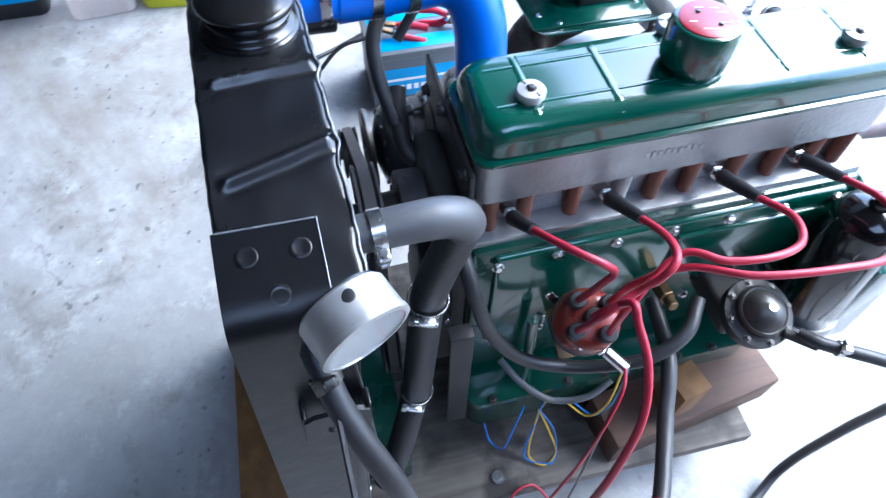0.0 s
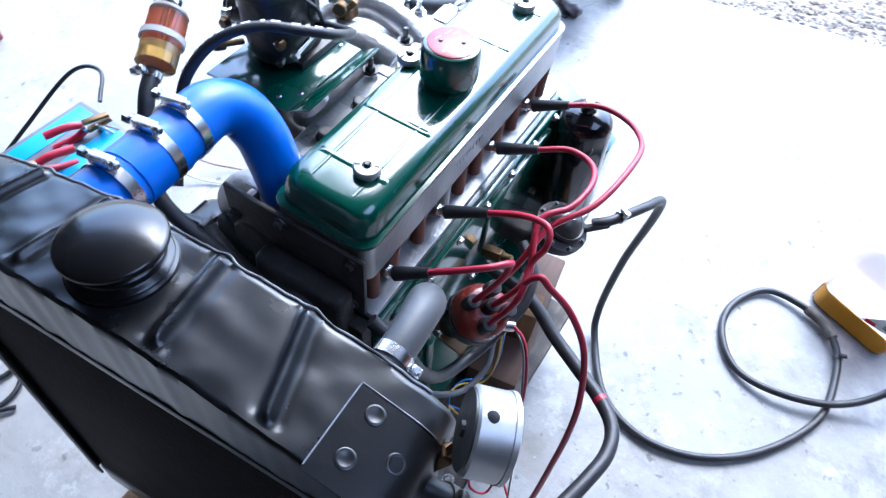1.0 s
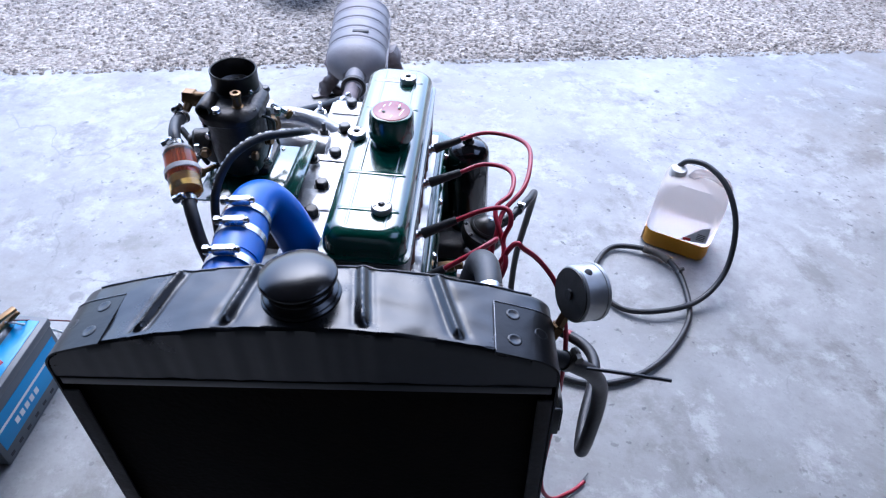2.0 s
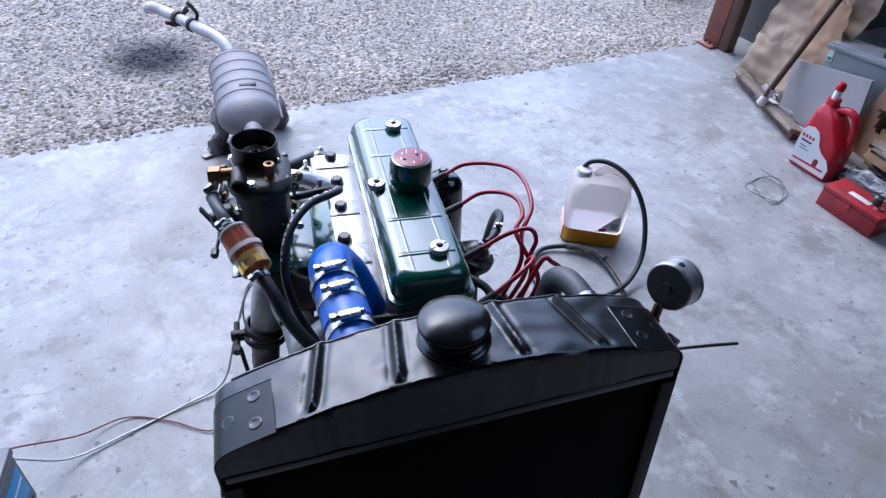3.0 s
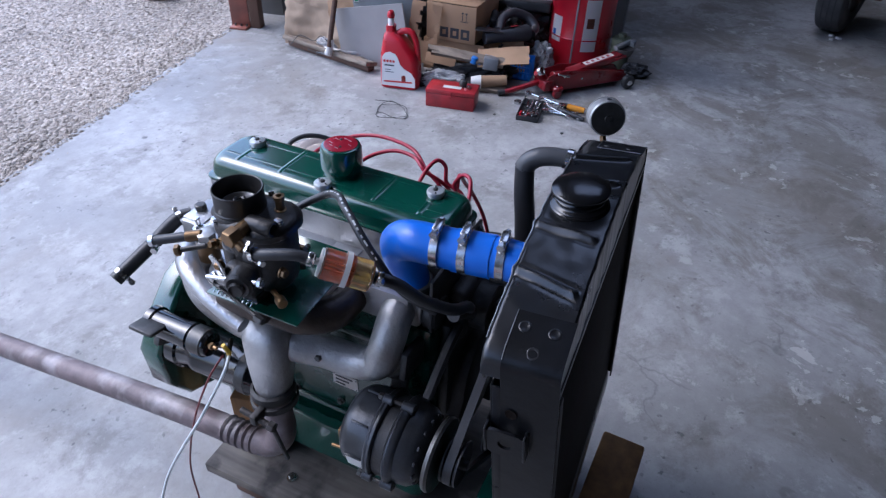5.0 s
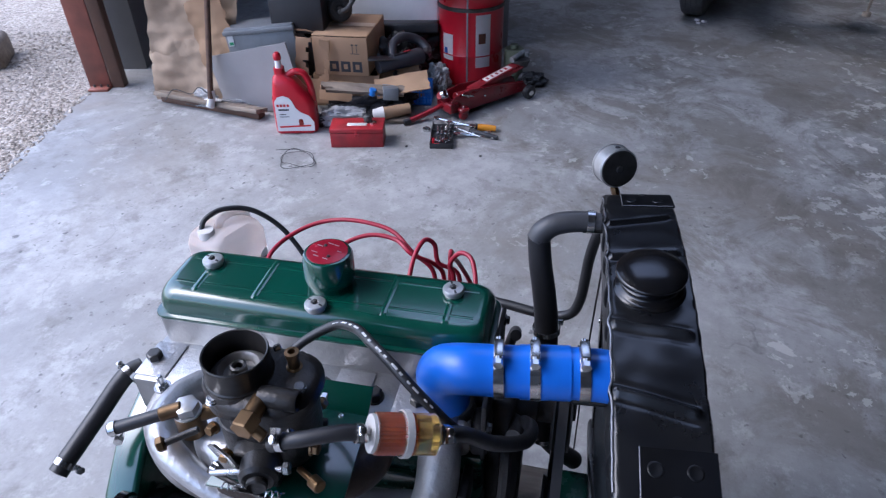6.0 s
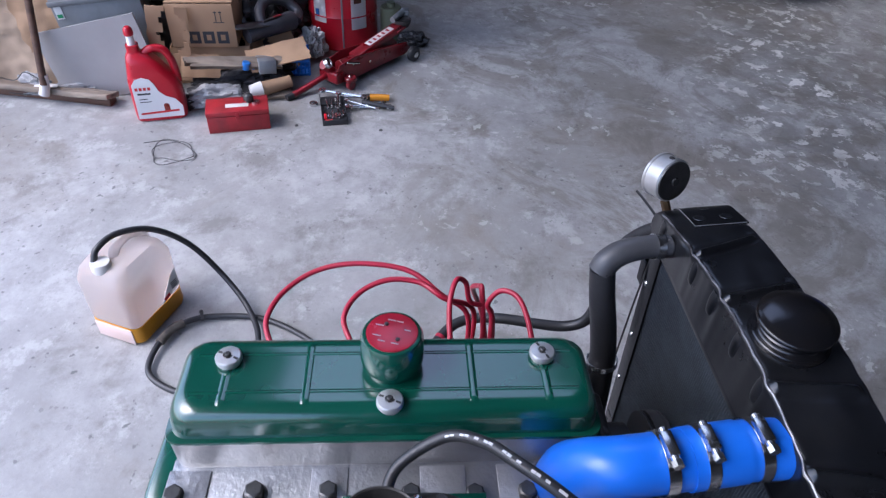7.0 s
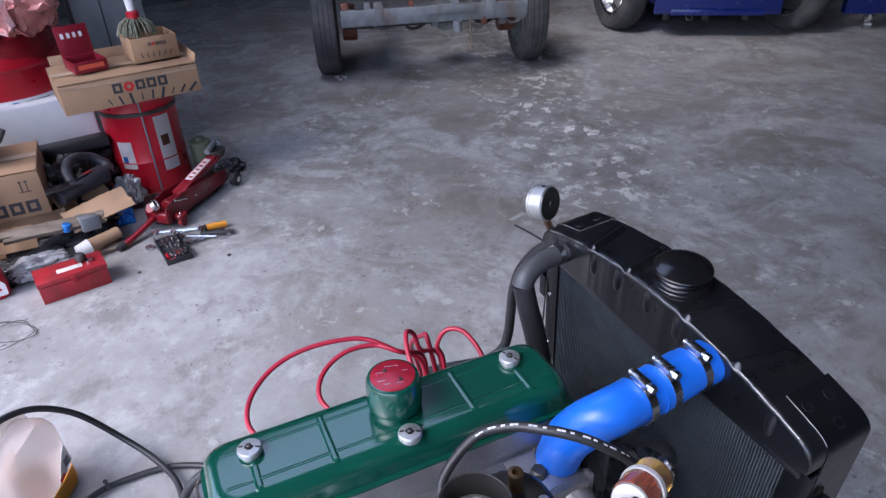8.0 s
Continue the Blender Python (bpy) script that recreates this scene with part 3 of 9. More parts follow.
# unseen roof; the square opening is made up for the fill lamp
roof = join(*[box(x1 - x0, y1 - y0, 0.1, ((x0 + x1) / 2, (y0 + y1) / 2, 4.45), 0) for x0, x1, y0, y1 in ((-6.2, 1.3, -9.4, 0.05), (3.7, 7.2, -9.4, 0.05), (1.3, 3.7, -9.4, -3.7), (1.3, 3.7, -1.3, 0.05))])
single("ceiling", moved(roof, GM), CEILM, "unseen dull dark sheet roof with an opening added for the fill lamp", "ceiling", kind="structure")

post = thing("door_post", GM @ Vector((2.38, 0, 0)), "rust-red steel door post beside the garage opening", "door post", kind="structure")
part("channel", moved(join(box(0.012, 0.11, 3.34, (2.36, -0.055, 0), 0.002, base=True), box(0.1, 0.012, 3.34, (2.41, 0.0, 0), 0.002, base=True)), GM), RUSTP, post)
part("angle_iron", moved(join(box(0.06, 0.06, 3.34, (2.385, -0.145, 0), 0.003, base=True)), GM), BROWN, post, "dark brown angle iron")
part("foot_plate", moved(box(0.12, 0.1, 0.012, (2.36, -0.06, 0), 0.002, base=True), GM), RUSTP, post)
for i in range(3):
    part("bolt", moved(hexbolt((2.34, -0.03 - 0.035 * i, 0.01), 0.006, 0.014, 0.008), GM), DSTEEL, post)

# stone at the end of the yard by the door
bm = box(0.3, 0.16, 0.16, (0, 0, 0), 0.03, 3, base=True)
for v in bm.verts:
    v.co += 0.012 * noise.noise_vector(v.co * 9)
single("kerb_stone", moved(bm, pose(2.62, 4.12, -0.05, 0, 0, 30)), WOOD_D, "weathered brown block at the edge of the gravel yard", "block")

# ---- the engine ----
EX, EY0, EY1 = 0.145, 0.822, 1.288      # axis of the rocker cover, its front and rear
EYC = (EY0 + EY1) / 2
engine = thing("engine", (EX, EYC, 0.12), "green and bare-aluminium four-cylinder car engine standing on a wooden board", "engine")


def raised(levels, cx, cy, n=6):
    return moved(loft([(rounded(w, l, r, n), z) for w, l, r, z in levels]), Matrix.Translation((cx, cy, 0)))


COVER_TOP = 0.7495
cover = part("rocker_cover", raised([(0.124, 0.468, 0.018, 0.708), (0.1255, 0.4695, 0.018, 0.7105), (0.124, 0.468, 0.018, 0.7125), (0.115, 0.459, 0.022, 0.7135), (0.113, 0.457, 0.022, 0.727),
                                     (0.1115, 0.4555, 0.023, 0.7335), (0.108, 0.452, 0.024, 0.739), (0.1025, 0.447, 0.025, 0.7435), (0.095, 0.441, 0.026, 0.7468), (0.086, 0.434, 0.026, 0.7487), (0.078, 0.427, 0.025, COVER_TOP), (0.07, 0.42, 0.023, COVER_TOP + 0.0002)], EX, EYC, 7), GREEN, engine, "glossy dark green pressed-steel rocker cover")


def cover_z(x):
    d = abs(x - EX)
    line_ = ((0, COVER_TOP), (0.039, COVER_TOP), (0.043, 0.7487), (0.0475, 0.7468), (0.0512, 0.7435), (0.054, 0.739), (0.0557, 0.7335), (0.0565, 0.727))
    for (x0, z0), (x1, z1) in zip(line_, line_[1:]):
        if x0 <= d <= x1:
            return z0 + (z1 - z0) * (d - x0) / (x1 - x0)
    return 0.72


def cross_rib(y):
    """A soft pressed band that follows the cover's section from side to side."""
    half = ((0.0, COVER_TOP, 0, 1), (0.034, COVER_TOP, 0.03, 1), (0.041, 0.7491, 0.2, 0.98), (0.0455, 0.7477, 0.42, 0.9), (0.049, 0.7452, 0.85, 0.8))
    sink = 0.0108
    right = [(EX + d - a * sink, y, z - b * sink) for d, z, a, b in half]
    left = [(EX - d + a * sink, y, z - b * sink) for d, z, a, b in half[1:]]
    return tube(left[::-1] + right, 0.012, 20, 1, smooth=False)


for y in (1.228, 1.141, 0.963, 0.882):
    part("pressed_rib", cross_rib(y), GREEN, cover)
for x, y0, y1 in [(EX + k * 0.0255, a, b) for k in (-1, 1) for a, b in ((EY0 + 0.026, 0.879), (0.885, 0.96), (0.966, 1.138), (1.144, 1.225), (1.231, EY1 - 0.026))]:
    part("pressed_rib", tube([(x, y0, COVER_TOP - 0.0056), (x, y1, COVER_TOP - 0.0056)], 0.0064, 14, 1, smooth=False), GREEN, cover)


def cap_nut(x, y):
    z = cover_z(x)
    m = Matrix.Translation((x, y, z))
    b = part("cover_nut", lathe([(0, 0), (0.0125, 0), (0.0125, 0.004), (0.0145, 0.0045), (0.0145, 0.0085), (0.013, 0.0105), (0.0055, 0.0115), (0.005, 0.009), (0, 0.009)], 28, m), SATIN, cover, "plated round slotted cover nut")
    part("stud", lathe([(0, 0.008), (0.0034, 0.008), (0.0034, 0.0135), (0.0025, 0.0145), (0, 0.0145)], 12, m), DSTEEL, b)
    part("slot", moved(box(0.025, 0.0028, 0.0012, bev=0.0003), m @ pose(0, 0, 0.0107, 0, 0, 25 + 40 * (y > 1))), DSTEEL, b)


cap_nut(0.161, 1.228)
cap_nut(0.163, 0.882)
cap_nut(0.101, 1.052)

cap = part("oil_filler_cap", lathe([(0, COVER_TOP - 0.004), (0.029, COVER_TOP - 0.004), (0.029, COVER_TOP + 0.006), (0.0335, COVER_TOP + 0.010), (0.0345, COVER_TOP + 0.016), (0.0335, COVER_TOP + 0.046), (0.031, COVER_TOP + 0.0505), (0.0285, COVER_TOP + 0.0515), (0, COVER_TOP + 0.0515)], 40, Matrix.Translation((0.155, 1.05, 0))), GREEN, engine, "green round oil filler cap")
part("cap_label", lathe([(0, 0), (0.0275, 0), (0.0275, 0.0009), (0.026, 0.0014), (0, 0.0014)], 40, Matrix.Translation((0.155, 1.05, COVER_TOP + 0.0513))), REDCAP, cap, "red round label with worn silver print")
for i in range(7):
    a = i * 2.4
    part("print_bar", moved(box(0.009 - 0.001 * (i % 3), 0.0011, 0.0003, bev=0), pose(0.155 + 0.0165 * math.cos(a), 1.05 + 0.0165 * math.sin(a), COVER_TOP + 0.0528, 0, 0, 75)), ALU_B, cap)
for s in (-1, 1):
    part("rivet", lathe([(0, 0), (0.0026, 0), (0.002, 0.0016), (0, 0.002)], 12, Matrix.Translation((0.155 + 0.011 * s, 1.05 + 0.006 * s, COVER_TOP + 0.0526))), DSTEEL, cap)

# cylinder head: bare skirt under the cover, bolt ledge on the manifold side
head = part("cylinder_head", join(raised([(0.119, 0.463, 0.016, 0.652), (0.121, 0.465, 0.016, 0.70), (0.122, 0.466, 0.016, 0.709)], EX, EYC),
                                  box(0.088, 0.44, 0.06, (0.0555, EYC + 0.015, 0.602), 0.004, base=True),
                                  box(0.11, 0.465, 0.05, (0.135, EYC, 0.602), 0.003, base=True)), ALU, engine, "bare grey cast-aluminium cylinder head")
part("ledge", box(0.034, 0.475, 0.011, (0.2, EYC, 0.593), 0.002, base=True), ALU, head, "machined silver ledge")
part("end_plate", join(box(0.185, 0.006, 0.1, (0.1135, 0.8175, 0.6), 0.002, base=True), rod((0.05, 0.835, 0.62), (0.05, 0.812, 0.62), 0.03, 22, 0.004)), IRON, head, "grimy dark plate on the front of the head")
for x, z in ((0.03, 0.655), (0.1, 0.69), (0.19, 0.69), (0.19, 0.615)):
    part("plate_bolt", hexbolt((x, 0.8145, z), 0.006, 0.007, 0.008, (0, -1, 0)), DSTEEL, head)
part("stamped_number", join(*[box(0.0008, 0.004, 0.006 + 0.002 * (i % 2), (0.2065, 1.0 + 0.0075 * i, 0.686 - 0.001 * (i % 3)), 0) for i in range(9)]), ALU_B, head)
for y in (0.842, 0.880, 0.935, 0.99, 1.03, 1.072, 1.126, 1.175, 1.222, 1.262):
    part("pushrod_tube", lathe([(0.0085, 0), (0.0085, 0.05), (0.0085, 0.05)], 14, Matrix.Translation((0.197, y, 0.603))), RUSTB if round(y * 1000) % 3 else ALU, head, "rust-brown vertical tube")
for i, y in enumerate((0.861, 0.968, 1.098, 1.198)):
    a = Vector((0.188, y, 0.625))
    plug = part("spark_plug", join(rod(a, a + Vector((0.02, 0, 0.008)), 0.0085, 6), rod(a + Vector((0.018, 0, 0.007)), a + Vector((0.036, 0, 0.014)), 0.0055, 14)), STEEL, engine, "plated spark plug")
for i, (x, y) in enumerate(((0.05, 1.278), (0.052, 1.195), (0.05, 1.118), (0.045, 1.03), (0.043, 0.962), (0.045, 0.905))):
    part("head_bolt", hexbolt((x, y, 0.661), 0.0105, 0.014, 0.013), DSTEEL, head, "dark hexagon head bolt")
for y, w in ((1.268, 0.045), (1.118, 0.04), (0.995, 0.05), (0.91, 0.05)):
    part("bolt_pad", box(0.062, w, 0.003, (0.05, y, 0.6612), 0.0012, base=True), ALU_B, head)
part("cast_mark", join(*[box(0.009, 0.0022, 0.0012, (0.05 + 0.004 * (k % 2), 1.056 + 0.006 * k, 0.6614), 0.0003, base=True) for k in range(4)]), ALU_B, head)

# block, side cover, sump
block = part("cylinder_block", join(box(0.2, 0.475, 0.3, (0.125, EYC, 0.295), 0.008, base=True), box(0.15, 0.44, 0.14, (0.135, EYC, 0.16), 0.02, 3, base=True)), GREEN_D, engine, "dark green painted cylinder block with oil film")
part("sump", raised([(0.2, 0.44, 0.03, 0.122), (0.25, 0.47, 0.03, 0.15), (0.26, 0.475, 0.03, 0.26), (0.275, 0.48, 0.02, 0.262), (0.275, 0.48, 0.02, 0.274), (0.25, 0.47, 0.02, 0.276)], 0.14, EYC), GREEN, engine, "green pressed-steel sump")
sc = part("side_cover", box(0.012, 0.435, 0.2, (0.2255, EYC + 0.005, 0.385), 0.006, 3, base=True), GREEN, engine, "glossy green side cover plate")
part("raised_panel", box(0.008, 0.19, 0.11, (0.233, 1.16, 0.45), 0.0035, 3, base=True), GREEN, sc)
for i in range(7):
    part("cover_bolt", hexbolt((0.231, 0.845 + 0.07 * i, 0.572), 0.0052, 0.006, 0.0072, (1, 0, 0)), STEEL, sc)
    part("cover_bolt", hexbolt((0.231, 0.845 + 0.07 * i, 0.4), 0.0052, 0.006, 0.0072, (1, 0, 0)), STEEL, sc)
for i in range(8):
    part("sump_bolt", hexbolt((0.272, 0.85 + 0.058 * i, 0.2745), 0.0055, 0.007, 0.007), DSTEEL, block)
part("dipstick_tube", tube([(0.255, 0.905, 0.26), (0.252, 0.9, 0.36), (0.25, 0.895, 0.46)], 0.0075, 12), GREEN, engine, "green upright dipstick tube")
part("dipstick_handle", tube([(0.25, 0.895, 0.46), (0.252, 0.897, 0.48), (0.262, 0.9, 0.487), (0.262, 0.9, 0.475)], 0.0022, 8), STEEL, engine)

# front end: timing cover, water pump, pulleys and belt
tim = part("timing_cover", join(moved(slab([(0.09 * math.cos(a) * (1 if math.sin(a) < 0 else 0.8), 0.105 * math.sin(a)) for a in [i * math.pi / 14 for i in range(28)]], 0.045, bev=0.008), Matrix.Translation((0.145, 0.818, 0.40)) @ pose(0, 0, 0, 90, 0, 0)),
                                box(0.16, 0.02, 0.27, (0.135, 0.808, 0.32), 0.006, base=True)), IRON, engine, "black timing cover at the front of the engine")
for i in range(6):
    part("front_bolt", hexbolt((0.21, 0.797, 0.34 + 0.045 * i), 0.006, 0.006, 0.008, (0, -1, 0)), STEEL, tim)
part("water_pump", join(rod((0.135, 0.82, 0.585), (0.135, 0.755, 0.585), 0.042, 24), rod((0.135, 0.755, 0.585), (0.135, 0.725, 0.585), 0.02, 20), box(0.12, 0.03, 0.1, (0.135, 0.8, 0.545), 0.01, 3, base=True)), IRON, engine, "dirty cast-iron water pump")


def pulley(c, r, w=0.026):
    a, b = Vector(c) + Vector((0, w / 2, 0)), Vector(c) - Vector((0, w / 2, 0))
    return lathe([(0, 0.004), (r * 0.55, 0.004), (r * 0.8, 0.002), (r, 0), (r, 0.003), (r - 0.008, w / 2 - 0.004), (r - 0.008, w / 2 + 0.004), (r, w - 0.003), (r, w), (r * 0.85, w - 0.004), (r * 0.6, w - 0.006), (r * 0.25, w - 0.006), (r * 0.22, w + 0.006), (0, w + 0.006)], 36, axis(a, b))


P_PUMP, P_CRANK, P_ALT = Vector((0.135, 0.722, 0.585)), Vector((0.14, 0.722, 0.31)), Vector((-0.076, 0.722, 0.46))
part("pulley", pulley(P_PUMP, 0.056), BLACK_M, engine)
part("pulley", pulley(P_CRANK, 0.066), BLACK_M, engine)


def belt(stops, w=0.011, th=0.007):
    """A closed belt round the pulleys, given as (centre, radius) in the plane y = const."""
    line = []
    k = len(stops)
    for i in range(k):
        (c0, r0), (c1, r1), (c2, r2) = stops[i - 1], stops[i], stops[(i + 1) % k]

        def out(a, b):
            d = (b - a)
            return Vector((d.z, 0, -d.x)).normalized()

        n0, n1 = out(c0, c1), out(c1, c2)
        a0, a1 = math.atan2(n0.z, n0.x), math.atan2(n1.z, n1.x)
        while a1 < a0:
            a1 += 2 * math.pi
        for j in range(11):
            a = a0 + (a1 - a0) * j / 10
            line.append((c1 + r1 * Vector((math.cos(a), 0, math.sin(a))), Vector((math.cos(a), 0, math.sin(a)))))
    bm = bmesh.new()
    rings = []
    for c, o in line:
        rings.append([bm.verts.new(c + o * h + Vector((0, s, 0))) for h, s in ((0, -w / 2), (th, -w / 2 - 0.001), (th, w / 2 + 0.001), (0, w / 2))])
    for a, b in zip(rings, rings[1:] + rings[:1]):
        for j in range(4):
            bm.faces.new((a[j], a[(j + 1) % 4], b[(j + 1) % 4], b[j]))
    bmesh.ops.recalc_face_normals(bm, faces=bm.faces)
    return bm


part("fan_belt", belt([(P_PUMP, 0.05), (P_ALT, 0.03), (P_CRANK, 0.06)]), RUBBER, engine, "black rubber fan belt")

# alternator on the manifold side
AC = Vector((-0.076, 0.832, 0.46))
ad = Vector((0, -1, 0))
alt = part("alternator", lathe([(0, -0.068), (0.03, -0.068), (0.052, -0.064), (0.06, -0.056), (0.0625, -0.046), (0.0632, -0.016), (0.069, -0.014), (0.071, -0.011), (0.071, -0.004), (0.069, -0.002), (0.064, -0.001), (0.064, 0.0175), (0.069, 0.0185), (0.0712, 0.021), (0.0712, 0.03), (0.069, 0.033), (0.0655, 0.035), (0.063, 0.052), (0.056, 0.062), (0.04, 0.069), (0.02, 0.074), (0, 0.074)], 48, axis(AC, AC + ad)), ALTM, engine, "black and grey alternator")
part("stator", lathe([(0.0638, 0.0), (0.0652, 0.0005), (0.0652, 0.0165), (0.0638, 0.017)], 48, axis(AC, AC + ad)), IRON, alt, "dark laminated stator ring")
for d0, d1 in ((-0.0138, -0.0022), (0.0188, 0.0328)):
    part("rim", lathe([(0.0708, d0 + 0.002), (0.0716, d0 + 0.0026), (0.0716, d0 + 0.0048), (0.0708, d0 + 0.0054)], 48, axis(AC, AC + ad)), ALTM, alt, "worn grey rim")
part("pulley", pulley(AC + ad * 0.11, 0.036), BLACK_M, alt)
for k in range(14):
    a = radians(360 / 14 * k)
    o = Vector((math.cos(a), 0, math.sin(a)))
    part("vent_slot", box(0.012, 0.0035, 0.006, AC + ad * 0.0635 + o * 0.05, 0.0008, turn=(0, -360 / 14 * k, 0)), INK, alt)
    if k % 2:
        part("cooling_rib", box(0.0045, 0.03, 0.004, AC + ad * -0.033 + o * 0.0635, 0.0012, turn=(0, -360 / 14 * k, 0)), ALTM, alt)
part("rotor_fan", lathe([(0, 0.076), (0.058, 0.078), (0.06, 0.084), (0.058, 0.088), (0.02, 0.09), (0, 0.09)], 36, axis(AC, AC + ad)), DSTEEL, alt)
for i in range(3):
    a = radians(85 + 120 * i)
    o = Vector((math.cos(a), 0, math.sin(a)))
    part("bolt_lug", join(rod(AC + o * 0.07 + ad * -0.016, AC + o * 0.07 + ad * 0.002, 0.009, 14, 0.002), rod(AC + o * 0.07 + ad * 0.016, AC + o * 0.07 + ad * 0.038, 0.009, 14, 0.002)), ALTM, alt)
    part("through_bolt", join(rod(AC + o * 0.0715 + ad * -0.02, AC + o * 0.0715 + ad * 0.04, 0.0032, 8), rod(AC + o * 0.0715 + ad * -0.024, AC + o * 0.0715 + ad * -0.016, 0.006, 6)), DSTEEL, alt)
part("rating_plate", moved(slab(rounded(0.028, 0.03, 0.002), 0.0008, bev=0), Matrix.Translation(AC + Vector((-0.0615, 0.03, -0.0145))) @ pose(0, 0, 0, 0, -102, 0)), OFFW, alt, "small white sticker")
part("terminal_block", join(box(0.02, 0.016, 0.024, AC + Vector((-0.03, 0.066, 0.0)), 0.002), rod(AC + Vector((-0.05, 0.05, -0.01)), AC + Vector((-0.052, 0.078, -0.012)), 0.003, 8)), BRASS, alt)
part("adjuster_arm", tube([AC + Vector((0.03, -0.045, 0.075)), AC + Vector((0.09, -0.045, 0.115)), AC + Vector((0.15, -0.04, 0.12))], 0.008, 8), IRON, alt)
part("mounting_lug", join(box(0.05, 0.11, 0.03, AC + Vector((0.06, 0.0, -0.06)), 0.008, 3), rod(AC + Vector((0.03, 0.06, -0.07)), AC + Vector((0.03, -0.06, -0.07)), 0.012)), IRON, alt)

part("heater_pipe", tube([(0.02, 0.84, 0.56), (0.0, 0.86, 0.51), (0.008, 0.92, 0.49), (0.012, 1.05, 0.485), (0.0, 1.14, 0.49)], 0.0085, 12), IRON, engine, "dark steel pipe along the block")
part("bracket", join(box(0.012, 0.03, 0.13, (0.008, 0.86, 0.5), 0.004, turn=(0, 24, 0)), box(0.07, 0.012, 0.05, (0.0, 0.835, 0.56), 0.004, turn=(0, 10, 0))), IRON, engine)
for i in range(4):
    part("block_bolt", hexbolt((0.025, 0.9 + 0.1 * i, 0.325 + 0.012 * (i % 2)), 0.006, 0.007, 0.008, (-1, 0, 0)), IRON, block)
part("web", box(0.012, 0.4, 0.014, (0.022, EYC, 0.315), 0.005), GREEN_D, block)
part("web", box(0.012, 0.43, 0.018, (0.022, EYC, 0.54), 0.005), GREEN_D, block)

# makers plate on the block
part("data_plate", box(0.0016, 0.052, 0.03, (0.0242, 0.986, 0.398), 0.0005), OFFW, block, "small white riveted data plate")
for i in range(3):
    part("print_bar", box(0.0006, 0.036 - 0.008 * i, 0.004, (0.0232, 0.988 + 0.004 * i, 0.407 - 0.009 * i), 0), INK, block)
for y, z in ((0.963, 0.41), (1.009, 0.41), (0.963, 0.386), (1.009, 0.386)):
    part("plate_rivet", lathe([(0, 0), (0.002, 0), (0.0014, 0.001), (0, 0.0012)], 8, axis((0.0234, y, z), (-1, y, z))), STEEL, block)

# flywheel end plate and starter
bell = [(-0.1, 0.35), (-0.104, 0.43), (-0.062, 0.49), (-0.01, 0.54), (0.1, 0.585), (0.22, 0.58), (0.32, 0.52), (0.325, 0.36), (0.25, 0.25), (0.05, 0.24), (-0.06, 0.285)]
bh = part("flywheel_housing", moved(slab(bell, 0.05, bev=0.008, seg=3), Matrix.Translation((0, 1.345, 0)) @ pose(0, 0, 0, 90, 0, 0)), GREEN, engine, "green flywheel housing plate")
for i in range(9):
    a = radians(60 + 25 * i)
    part("plate_bolt", hexbolt((0.13 + 0.165 * math.cos(a), 1.288, 0.41 + 0.155 * math.sin(a)), 0.007, 0.008, 0.009, (0, -1, 0)), DSTEEL, bh)
SY = Vector((0, -1, 0))
SA, SB = Vector((-0.052, 1.288, 0.432)), Vector((-0.098, 1.285, 0.522))
st = part("starter_motor", lathe([(0, 0), (0.046, 0), (0.046, 0.02), (0.042, 0.024), (0.0415, 0.05), (0.0425, 0.052), (0.0425, 0.062), (0.0415, 0.064), (0.0415, 0.15), (0.0428, 0.152), (0.0428, 0.176), (0.0415, 0.178), (0.041, 0.196), (0.037, 0.204), (0.02, 0.208), (0.012, 0.212), (0, 0.212)], 36, axis(SA, SA + SY)), BLACK_G, engine, "glossy black starter motor")
part("brush_band", lathe([(0.0425, 0.154), (0.0438, 0.155), (0.0438, 0.173), (0.0425, 0.174), (0.0425, 0.154)], 36, axis(SA, SA + SY)), DSTEEL, st, "dull steel band")
for k in range(2):
    a = radians(70 + 180 * k)
    o = Vector((math.cos(a), 0, math.sin(a))) * 0.03
    part("through_bolt", hexbolt(SA + SY * 0.203 + o, 0.005, 0.007, 0.007, SY), STEEL, st)
sol = part("solenoid", lathe([(0, 0), (0.027, 0), (0.027, 0.012), (0.0235, 0.014), (0.0235, 0.078), (0.0255, 0.08), (0.0255, 0.09), (0.023, 0.093), (0.0225, 0.122), (0.02, 0.128), (0.012, 0.13), (0, 0.13)], 32, axis(SB, SB + SY)), BLACK_G, st, "black solenoid on the starter")
part("end_cap", lathe([(0.0228, 0.094), (0.0248, 0.095), (0.0248, 0.12), (0.0228, 0.121)], 32, axis(SB, SB + SY)), DSTEEL, sol, "dark steel end cap")
for k, (x, z) in enumerate(((-0.008, 0.008), (0.009, -0.004))):
    part("terminal", join(rod(SB + SY * 0.128 + Vector((x, 0, z)), SB + SY * 0.148 + Vector((x, 0, z)), 0.0035, 8), rod(SB + SY * 0.133 + Vector((x, 0, z)), SB + SY * 0.14 + Vector((x, 0, z)), 0.0065, 6)), STEEL if k else BRASS, st)
part("link_strap", box(0.01, 0.004, 0.06, (-0.08, 1.146, 0.488), 0.001, turn=(0, 30, 0)), DSTEEL, st)
part("bracket", join(box(0.07, 0.014, 0.03, (-0.08, 1.274, 0.478), 0.004, turn=(0, 30, 0)), box(0.04, 0.05, 0.008, (-0.125, 1.262, 0.54), 0.003, turn=(0, 10, 0))), DSTEEL, st)

